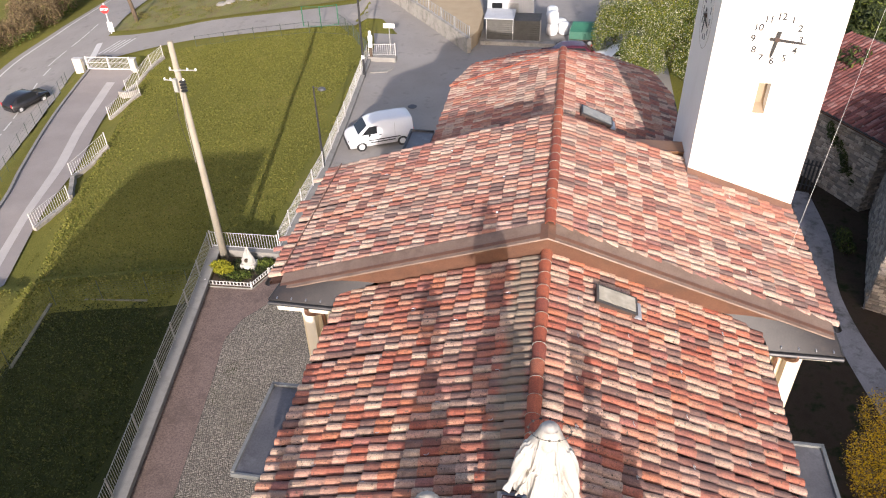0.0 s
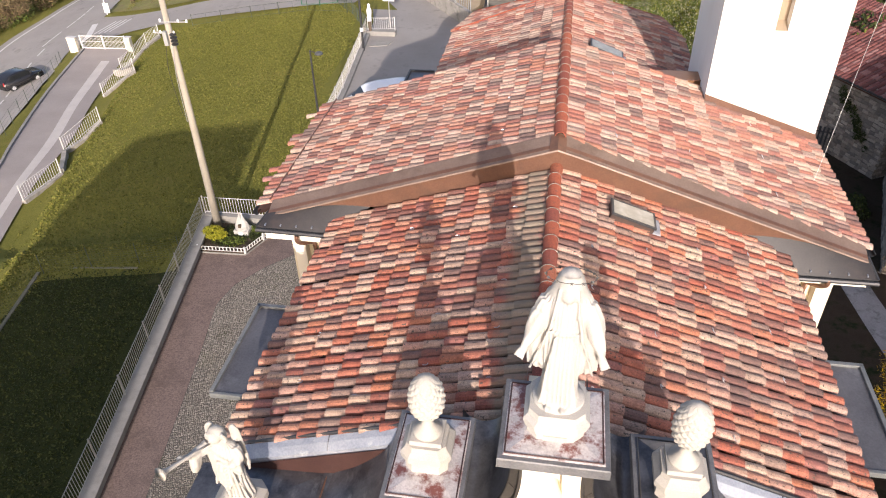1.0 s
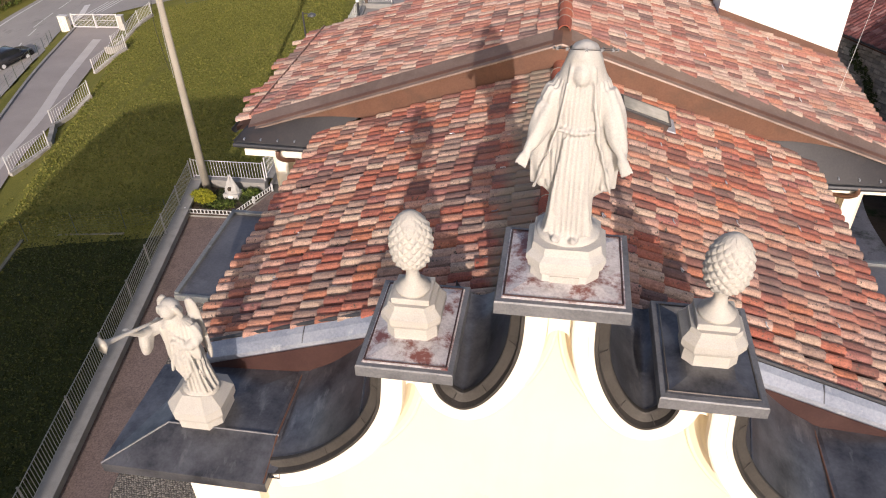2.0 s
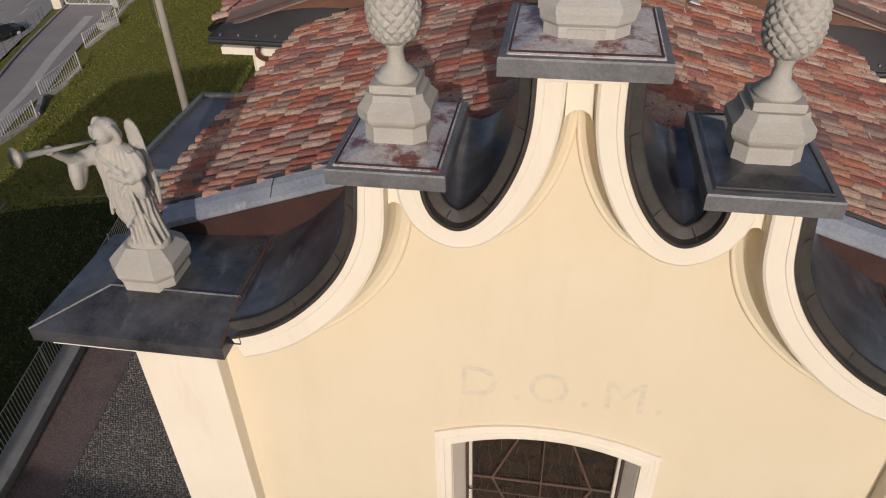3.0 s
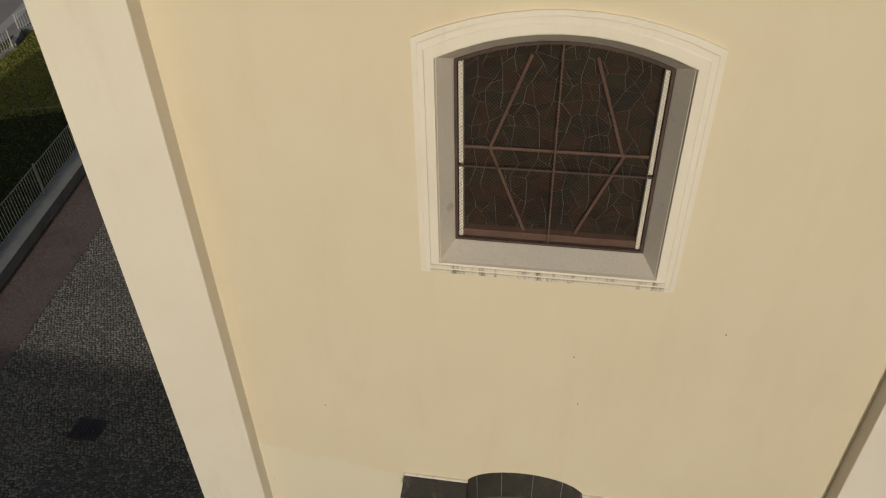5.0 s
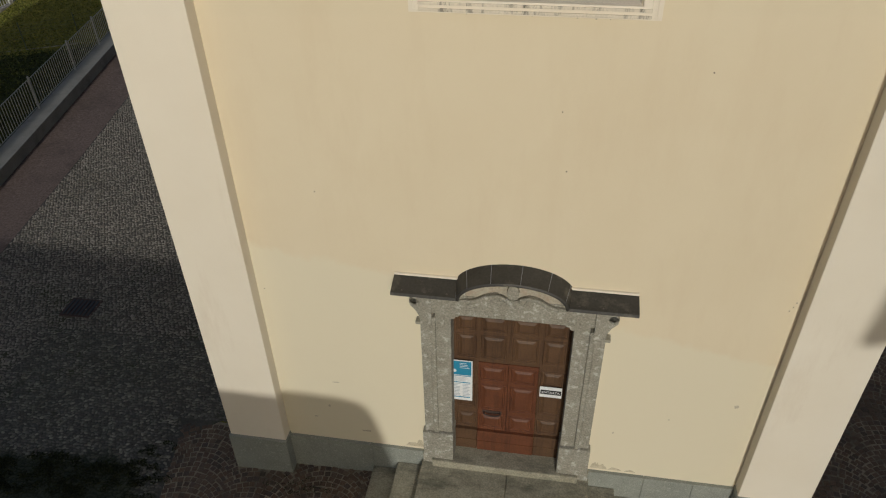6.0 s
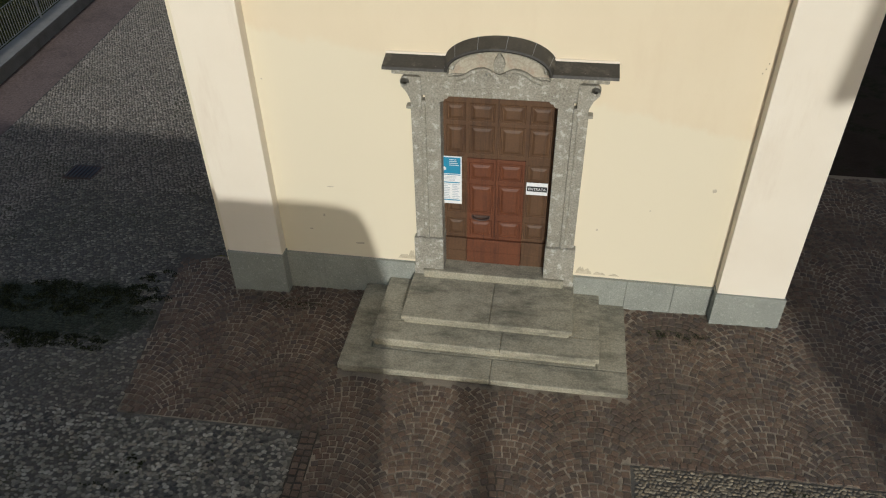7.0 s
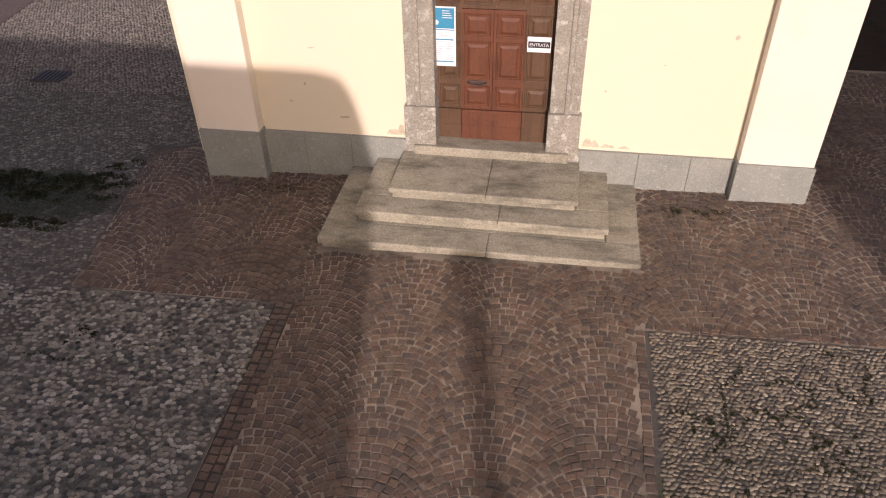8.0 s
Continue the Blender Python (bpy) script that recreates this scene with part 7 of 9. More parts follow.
def vehicle(name, label, m, paint, length, width, profile, glass, r, doors=()):
    """profile: the outline in x and z, front at -x; glass: (x0, x1, z0, z1, lean) windows on each side."""
    v = thing(name, label, "vehicle")
    v.matrix_basis = m
    rows = []
    top = max(z for _, z in profile)
    n = 9
    for k in range(n):
        t = -1 + 2 * k / (n - 1)
        edge = abs(t) ** 6
        row = []
        for x, z in profile:
            tuck = 1 - 0.10 * max(0, (z - 0.9) / (top - 0.9)) - 0.02 * (z < 0.4)
            row.append((x * (1 - 0.035 * edge), t * width / 2 * tuck, z - 0.05 * edge * (z > 0.8)))
        rows.append(row)
    part("body", loft(rows, True, None, True), paint, v, "", True)
    for s in (-1, 1):
        for x0, x1, z0, z1, a, b in glass:
            ys = [s * (width / 2 * (1 - 0.10 * max(0, (z - 0.9) / (top - 0.9))) + 0.004) for z in (z0, z1)]
            part("window", loft([[(x0, ys[0], z0), (x1, ys[0], z0)], [(x0 + a, ys[1], z1), (x1 + b, ys[1], z1)]]), M["car_glass"], v)
        for wx in (-length * 0.31, length * 0.31):
            wheel(v, wx, s * (width / 2 - 0.09), r, r, 0.2, s)
        part("mirror", box(-length * 0.20, -length * 0.20 + 0.12, s * width / 2 - 0.02, s * (width / 2 + 0.14) if s > 0 else s * width / 2 + 0.02, 1.0, 1.16, 0.02) if s > 0 else box(-length * 0.20, -length * 0.20 + 0.12, -width / 2 - 0.14, -width / 2 + 0.02, 1.0, 1.16, 0.02), M["black"], v)
        part("headlight", box(-length / 2 + 0.02, -length / 2 + 0.2, s * width * 0.36 - 0.12, s * width * 0.36 + 0.12, 0.66, 0.80, 0.03), M["car_glass"], v)
        part("tail_light", box(length / 2 - 0.10, length / 2 - 0.015, s * width * 0.42 - 0.06, s * width * 0.42 + 0.06, 0.75, 1.05, 0.02), M["red_sign"], v)
        part("sill_trim", box(-length * 0.18, length * 0.2, s * width / 2 - 0.015, s * width / 2 + 0.015, 0.50, 0.56, 0.004), M["rubber"], v)
    part("bumper", box(-length / 2 - 0.02, -length / 2 + 0.12, -width * 0.45, width * 0.45, 0.28, 0.52, 0.04), M["rubber"] if paint is not M["car_black"] else paint, v)
    return v


def van_profile():
    return [(-2.12, 0.3), (-2.17, 0.60), (-2.12, 0.84), (-1.90, 1.0), (-1.50, 1.10), (-0.85, 1.66), (-0.55, 1.79), (0.2, 1.88), (1.5, 1.87), (2.02, 1.82), (2.10, 1.70), (2.15, 0.9), (2.14, 0.3)]


van = vehicle("van", "white compact delivery van parked on the yard", pose(-11.4, 35.55, 0.01, 0, 0, 27), M["car_white"], 4.3, 1.75, van_profile(), [(-1.30, -0.28, 1.10, 1.60, 0.52, 0.0)], 0.33)
part("windscreen", loft([[(-1.47, -0.72, 1.135), (-1.47, 0.72, 1.135)], [(-0.88, -0.66, 1.645), (-0.88, 0.66, 1.645)]]), M["car_glass"], van)
part("door_line", box(-0.26, -0.245, -0.885, -0.868, 0.45, 1.65), M["rail_grey"], van)
part("black_moulding", box(-0.9, 1.2, -0.892, -0.868, 0.66, 0.72, 0.004), M["rubber"], van)
part("front_apron", box(-2.20, -1.95, -0.80, 0.80, 0.25, 0.56, 0.05), M["rubber"], van, "black plastic bumper")
part("door_pull", box(-0.18, -0.02, -0.895, -0.868, 0.98, 1.04, 0.006), M["rubber"], van)
part("door_line", box(0.85, 0.865, -0.885, -0.868, 0.45, 1.65), M["rail_grey"], van)
car_line = [(-2.0, 0.28), (-2.05, 0.6), (-1.95, 0.82), (-1.1, 0.95), (-0.45, 1.40), (0.3, 1.47), (1.2, 1.42), (1.75, 1.05), (2.0, 0.95), (2.03, 0.6), (2.0, 0.28)]
cx, cy = -50.4, 51.8
ca = vehicle("car", "black hatchback car standing on the road", Matrix.Translation((0, 0, ground_z(cx, cy) + 0.12)) @ pose(cx, cy, 0, 0, 2, 250), M["car_black"], 4.05, 1.75, car_line, [(-0.95, 0.3, 0.98, 1.36, 0.45, 0.0), (0.36, 1.45, 0.98, 1.34, 0.0, -0.25)], 0.31)
part("windscreen", loft([[(-1.08, -0.66, 0.975), (-1.08, 0.66, 0.975)], [(-0.5, -0.58, 1.385), (-0.5, 0.58, 1.385)]]), M["car_glass"], ca)


def meadow_tufts():
    r = np.random.RandomState(12)
    n = 230000
    x, y = r.uniform(-42, -12.5, n), r.uniform(-2, 61, n)
    keep = np.array([xx < edge_x(yy) - 0.3 and xx > np.interp(yy, [-2, 6, 20, 30, 40, 57, 61], [-29, -29.5, -30.5, -33.2, -35, -40, -42]) for xx, yy in zip(x, y)])
    x, y = x[keep], y[keep]
    k = len(x)
    z = np.array([meadow_z(a, b) for a, b in zip(x, y)])
    a = r.uniform(0, math.tau, k)
    h, w = r.uniform(0.02, 0.08, k), r.uniform(0.02, 0.08, k)
    lx, ly = r.normal(0, 0.07, k), r.normal(0, 0.07, k)
    p = np.stack([np.stack([x - w * np.cos(a), y - w * np.sin(a), z - 0.03], 1), np.stack([x + w * np.cos(a), y + w * np.sin(a), z - 0.03], 1), np.stack([x + lx + w * 0.5 * np.cos(a), y + ly + w * 0.5 * np.sin(a), z + h], 1), np.stack([x + lx - w * 0.3 * np.cos(a), y + ly, z + h * 0.9], 1)], 1).reshape(-1, 3)
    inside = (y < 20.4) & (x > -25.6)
    for name, pick, mat, label in (("grass_tufts", ~inside, "blade", "short uneven tufts of meadow grass"), ("lawn_tufts", inside, "blade_lush_shaded", "longer tufts of lush green grass, darkened for the shade there")):
        q = p.reshape(-1, 4, 3)[pick].reshape(-1, 3)
        me = bpy.data.meshes.new(name)
        me.from_pydata(q.tolist(), [], [(i, i + 1, i + 2, i + 3) for i in range(0, len(q), 4)])
        tagged(mesh_part(name, me, M[mat]), label, "grass", kind="stuff")


meadow_tufts()


def plot_fence():
    """A light wire-mesh fence on thin posts round the grass plot."""
    f = thing("plot_fence", "light green wire fence on thin posts round the grass plot", "fence")
    line = [(-24.6, 8.0), (-25.0, 12.0), (-25.4, 16.0), (-25.9, 20.6), (-23.2, 20.9), (-20.4, 20.9), (-17.9, 20.8)]
    for x, y in line:
        z = ground_z(x, y)
        part("post", tube([(x, y, z - 0.1), (x, y, z + 1.25)], 0.022, 6), M["post_green"], f)
    for h in [0.12 + 0.14 * k for k in range(8)]:
        part("wire", tube([(x, y, ground_z(x, y) + h) for x, y in line], 0.0035, 4), M["post_green"], f)
    for (ax, ay), (bx, by) in zip(line, line[1:]):
        for k in range(12):
            x, y = ax + (bx - ax) * k / 12, ay + (by - ay) * k / 12
            z = ground_z(x, y)
            part("upright", tube([(x, y, z + 0.12), (x, y, z + 1.1)], 0.003, 3), M["post_green"], f)


M["post_green"] = surface("dull_green_wire", (0.035, 0.05, 0.035), (0.06, 0.08, 0.055), 4, 40, 0.6, 0.1)
plot_fence()


# ---- road, drive, fences and planting beyond the meadow ----
M["brick_wall"] = surface("old_concrete_wall", (0.26, 0.24, 0.21), (0.38, 0.355, 0.315), 0.9, 18, 0.95, 0.5, depth=0.02, stain=(0.17, 0.16, 0.135), stain_at=(0.5, 0.7), stain_scale=1.4)
M["mesh_dark"] = surface("dark_slatted_mesh", (0.07, 0.068, 0.06), (0.11, 0.105, 0.095), 3, 30, 0.8, 0.2)
M["hut"] = surface("grey_hut_panel", (0.40, 0.42, 0.44), (0.50, 0.52, 0.54), 1.2, 30, 0.6, 0.1, stain=(0.33, 0.32, 0.30), stain_at=(0.6, 0.8))
M["stripe"] = surface("pale_paving_stripe", (0.42, 0.385, 0.355), (0.51, 0.475, 0.44), 0.6, 40, 0.9, 0.3, depth=0.005)
M["bank"] = surface("rough_bank_grass", (0.103, 0.107, 0.024), (0.198, 0.185, 0.052), 0.5, 12, 0.95, 0.6, depth=0.06, stain=(0.146, 0.107, 0.052), stain_at=(0.5, 0.7), stain_scale=0.9, fine_mix=0.5)


def gz(x, y):
    return ground_z(x, y) + 0.04


def strip(name, label, left, right, lift, material, category="road", n=40, across=6):
    """A draped strip between two lines that both run the same way."""
    a = smooth_line([(x, y, 0) for x, y in left], 8)
    b = smooth_line([(x, y, 0) for x, y in right], 8)

    def at(line, u):
        k = min(int(u * (len(line) - 1)), len(line) - 2)
        return line[k].lerp(line[k + 1], u * (len(line) - 1) - k)

    def points_at(u, v):
        p = at(a, u).lerp(at(b, u), v)
        return p.x, p.y
    return draped(name, points_at, n, across, lift, material, label, category=category)


def middle(a, b, t):
    return [(p[0] + (q[0] - p[0]) * t, p[1] + (q[1] - p[1]) * t) for p, q in zip(a, b)]


def road_network():
    left = [(-49, 8), (-50, 22), (-53, 34), (-57, 47), (-62.3, 63.2), (-61.9, 75), (-61.9, 90), (-62, 120)]
    right = [(-38, 5), (-39.5, 22), (-42, 33), (-45.0, 46), (-49.3, 57), (-51.2, 67.4), (-53.3, 81), (-54.5, 120)]
    strip("road_main", "grey asphalt main road with white lines", left, right, 0.06, M["asphalt"], n=60)
    strip("road_line", "white edge line of the main road", middle(left, right, 0.085), middle(left, right, 0.11), 0.072, M["paint"], "road marking", 60, 1)
    for k in range(14):
        t0 = 0.30 + 0.034 * k
        mid = smooth_line([(x, y, 0) for x, y in middle(left, right, 0.66 if k < 9 else 0.6)], 10)
        i = int(t0 * (len(mid) - 1))
        p, q = mid[i], mid[i + 1]
        d = (q - p).normalized()
        w = Vector((-d.y, d.x, 0)) * 0.09
        ends = [(p + w, p + d * 2.0 + w), (p - w, p + d * 2.0 - w)]
        strip("lane_dash", "white lane dash on the main road", [(e.x, e.y) for e in ends[0]], [(e.x, e.y) for e in ends[1]], 0.072, M["paint"], "road marking", 4, 1)
    upper_l = [(-53, 69), (-48, 67.6), (-43.5, 67.3), (-38, 67.8), (-31, 66.8), (-23, 65.6), (-15, 64.8)]
    upper_r = [(-52, 59), (-48, 60.6), (-43.5, 62), (-38, 62.6), (-31, 61.8), (-23, 60.4), (-15, 57.8)]
    strip("road_upper", "narrow grey asphalt road rising to the church yard", upper_l, upper_r, 0.075, M["asphalt"])
    strip("stop_bar", "white stop bar at the junction", [(-51.6, 66.4), (-49.4, 60.6)], [(-50.9, 66.5), (-48.7, 60.9)], 0.09, M["paint"], "road marking", 8, 1)
    for k in range(4):
        x = -47.5 - 0.55 * k
        strip("road_letter_bar", "worn white bar painted on the road", [(x - 0.1 * k, 63.0), (x + 0.9 - 0.1 * k, 66.2)], [(x + 0.22 - 0.1 * k, 62.9), (x + 1.12 - 0.1 * k, 66.1)], 0.09, M["paint"], "road marking", 6, 1)
    strip("yard_end", "asphalt yard running up to the upper road", [(-14.2, 54.6), (-15.6, 57), (-17.2, 60), (-18.5, 66)], [(7.8, 54.6), (7.8, 57), (7.8, 60), (7.8, 66)], 0.016, M["asphalt"])
    dl = [(-46.9, 58.0), (-45.2, 51.0), (-43.2, 44.9), (-40.4, 37.5), (-38.1, 31.7), (-35.0, 20), (-33, 6)]
    dr = [(-42.3, 58.0), (-40.6, 51.4), (-38.7, 45.0), (-36.4, 38.5), (-34.6, 31.0), (-31.0, 20), (-28, 6)]
    strip("drive", "pink-grey paved drive with a pale middle stripe", dl, dr, 0.07, M["drive"], "drive", 50)
    sl, sr = [(-46.1, 54.6), *dl[1:]], [(-41.5, 54.9), *dr[1:]]
    strip("drive_stripe", "pale stripe of paving along the drive", middle(sl, sr, 0.57), middle(sl, sr, 0.75), 0.082, M["stripe"], "paving", 50, 1)
    k = thing("kerb_drive", "low grey kerb along the drive", "kerb", kind="structure")
    for line, s in ((dl, -1),):
        pts = smooth_line([(x, y, 0) for x, y in line], 6)
        part("kerb", loft([[(p.x + o, p.y, gz(p.x, p.y) + z) for o, z in ((-0.22, -0.2), (-0.22, 0.2), (0.0, 0.2), (0.0, -0.1))] for p in pts]), M["concrete"], k)
    # grass strip with a wire fence between the drive and the road
    f = thing("wire_fence", "thin grey wire fence between the drive and the road", "fence")
    line = [(-48.7, 56.0), (-47.0, 51.5), (-44.9, 45.5), (-42.2, 39.0), (-40.0, 33.5), (-38, 26)]
    pts = smooth_line([(x, y, 0) for x, y in line], 3)
    for p in pts:
        z = gz(p.x, p.y)
        part("post", tube([(p.x, p.y, z - 0.1), (p.x, p.y, z + 1.2)], 0.022, 6), M["post_green"], f)
    for h in (0.25, 0.55, 0.85, 1.15):
        part("wire", tube([(p.x, p.y, gz(p.x, p.y) + h) for p in pts], 0.006, 4), M["post_green"], f)


road_network()


def sliding_gate():
    g = thing("sliding_gate", "white painted sliding iron gate between two square pillars", "gate")
    a, b = Vector((-46.9, 57.4, 0)), Vector((-42.4, 57.7, 0))
    d = (b - a).normalized()
    rz = math.degrees(math.atan2(d.y, d.x))
    n = 34
    z = [gz(*(a.lerp(b, k / n)).xy) for k in range(n + 1)]
    base = min(z) + 0.1
    first = part("bar", box(-0.012, 0.012, -0.012, 0.012, 0.1, 1.3), M["paint"], g)
    for k in range(n + 1):
        p = a.lerp(b, k / n)
        m = pose(p.x, p.y, base, 0, 0, rz)
        if k == 0:
            first.matrix_basis = m
        else:
            again("bar", first, m, g)
    for h, r in ((0.1, 0.06), (0.75, 0.02), (1.3, 0.045)):
        part("rail", tube([(a.x, a.y, base + h), (b.x, b.y, base + h)], r, 4), M["paint"], g)
    for t in (0, 0.5, 1):
        p = a.lerp(b, t)
        part("stile", box(p.x - 0.06, p.x + 0.06, p.y - 0.06, p.y + 0.06, base, base + 1.38), M["paint"], g)
    for p in (a - d * 0.9, b + d * 0.35):
        q = thing("gate_pillar", "pale square gate pillar with a flat cap", "pillar", "gate pillars")
        w = 0.45 if p.x < -45 else 0.25
        zz = gz(p.x, p.y)
        part("shaft", box(p.x - w, p.x + w, p.y - 0.22, p.y + 0.22, zz - 0.2, zz + 1.3, 0.02), M["finial"] if p.x > -45 else M["sill"], q)
        part("cap", box(p.x - w - 0.05, p.x + w + 0.05, p.y - 0.27, p.y + 0.27, zz + 1.3, zz + 1.37, 0.02), M["paint"], q)


sliding_gate()


M["kerb_mossy"] = surface("mossy_concrete", (0.12, 0.115, 0.08), (0.19, 0.18, 0.13), 2, 20, 0.95, 0.4)


def low_wall(x0, y0, x1, y1, h, name="low_wall", label="low grey concrete wall under a fence", t=0.16):
    w = thing(name, label, "wall", kind="structure")
    a, b = Vector((x0, y0)), Vector((x1, y1))
    d = (b - a).normalized()
    s = Vector((-d.y, d.x)) * t
    n = max(2, int((b - a).length / 1.5))
    rows = []
    for k in range(n + 1):
        p = a.lerp(b, k / n)
        z = gz(*p)
        rows.append([(p.x - s.x, p.y - s.y, z - 0.4), (p.x - s.x, p.y - s.y, z + h), (p.x + s.x, p.y + s.y, z + h), (p.x + s.x, p.y + s.y, z - 0.4)])
    part("wall_body", loft(rows, True, None, True), M["brick_wall"] if h > 0.1 else M["kerb_mossy"], w)
    return w


for seg in ([(-34.1, 29.7), (-33.6, 33.2)], [(-35.6, 36.6), (-34.6, 40.2)], [(-38.6, 46.9), (-37.4, 50.4)], [(-40.2, 52.7), (-39.3, 58.8)]):
    low_wall(*seg[0], *seg[1], 0.22)
    railing("white_fence", "white iron fence on a low wall beside the drive", seg, lambda x, y: gz(x, y) + 0.2, 1.1, 0.2, M["rail_white"], 0.010, 2.0, 0.03, group="drive fences")
low_wall(-33.7, 33.4, -35.4, 36.4, 0.45)
low_wall(-37.6, 50.6, -40.6, 52.2, 0.5)
low_wall(-25.4, 16.0, -26.3, 20.7, 0.06, "kerb_field", "small mossy concrete kerb at the meadow's foot", 0.09)
low_wall(-24.3, 20.9, -20.3, 20.5, 0.02, "kerb_field", "small mossy concrete kerb at the meadow's foot", 0.06)
railing("field_fence", "thin dark fence along the upper road", [(-36.5, 60.6), (-30, 60.2), (-24, 59.4), (-19.5, 57.2)], gz, 1.1, 1.5, M["post_green"], 0.008, 3.0, 0.02)


def street_signs():
    s = thing("stop_sign", "red octagonal stop sign on a white post by the junction", "traffic sign")
    x, y = -51.6, 69.6
    z = gz(x, y)
    part("post", tube([(x, y, z - 0.1), (x, y, z + 3.4)], 0.06, 8), M["paper"], s)
    d = part("disc", lathe([(0.0, -0.02), (0.5, -0.02), (0.5, 0.02), (0.0, 0.02)], 8, (0, 0, 0), None, math.pi / 8), M["red_sign"], s)
    d.matrix_basis = pose(x, y - 0.1, z + 2.75, 90, 0, 10)
    letters("lettering", "STOP", 0.26, M["paper"], s, pose(x, y - 0.135, z + 2.63, 90, 0, 10), 1.0, "", 0.012)
    part("board", box(x - 0.2, x + 0.45, y - 0.1, y - 0.05, z + 0.2, z + 1.3), M["paper"], s)
    p = thing("sign_post", "small white sign on a thin post at the yard's corner", "sign")
    part("post", tube([(-13.75, 49.5, 0), (-13.75, 49.5, 2.8)], 0.035, 6), M["rail_grey"], p)
    part("board", box(-14.2, -13.3, 49.45, 49.5, 2.5, 2.85, 0.01), M["paper"], p)
    st = thing("post_statue", "small white praying figure standing on a brown timber post", "statue")
    part("post", tube([(-15.2, 48.9, -0.2), (-15.2, 48.9, 1.1)], [0.14, 0.11], 8), M["bark"], st)
    part("figure", lathe([(0.02, 0.0), (0.17, 0.02), (0.15, 0.35), (0.19, 0.62), (0.20, 0.85), (0.13, 1.02), (0.07, 1.06), (0.11, 1.14), (0.11, 1.26), (0.04, 1.34), (0.01, 1.35)], 12, (-15.2, 48.9, 1.1)), M["paper"], st, "", True)
    g = thing("steel_gate", "green painted steel gate frame beside the upper road", "gate")
    pts = [(-25.2, 61.3), (-23.1, 60.4), (-21.3, 60.2)]
    for x, y in pts:
        part("post", tube([(x, y, gz(x, y) - 0.1), (x, y, gz(x, y) + 2.0)], 0.05, 6), M["green_paint"], g)
    for (ax, ay), (bx, by) in zip(pts, pts[1:]):
        for h in (0.1, 1.95):
            part("rail", tube([(ax, ay, gz(ax, ay) + h), (bx, by, gz(bx, by) + h)], 0.03, 6), M["green_paint"], g)
    railing("green_fence", "dark green wire fence curving down to the yard corner", [(-21.3, 60.2), (-18.8, 56.5), (-16.6, 52.0), (-15.5, 49.3)], gz, 1.2, 0.22, M["post_green"], 0.006, 2.0, 0.025)
    man = thing("manhole_cover", "round dark manhole cover in the yard", "manhole cover")
    part("lid", lathe([(0.0, 0.0), (0.33, 0.0), (0.33, 0.012), (0.0, 0.012)], 20, (-10.3, 40.9, 0.045)), M["gutter"], man)
    q = thing("paving_slab", "pale concrete slab by the railing corner", "slab")
    part("slab", plate([(-14.7, 46.4), (-13.4, 46.7), (-13.1, 47.6), (-14.3, 47.5)], 0.0, 0.07), M["concrete"], q)


street_signs()


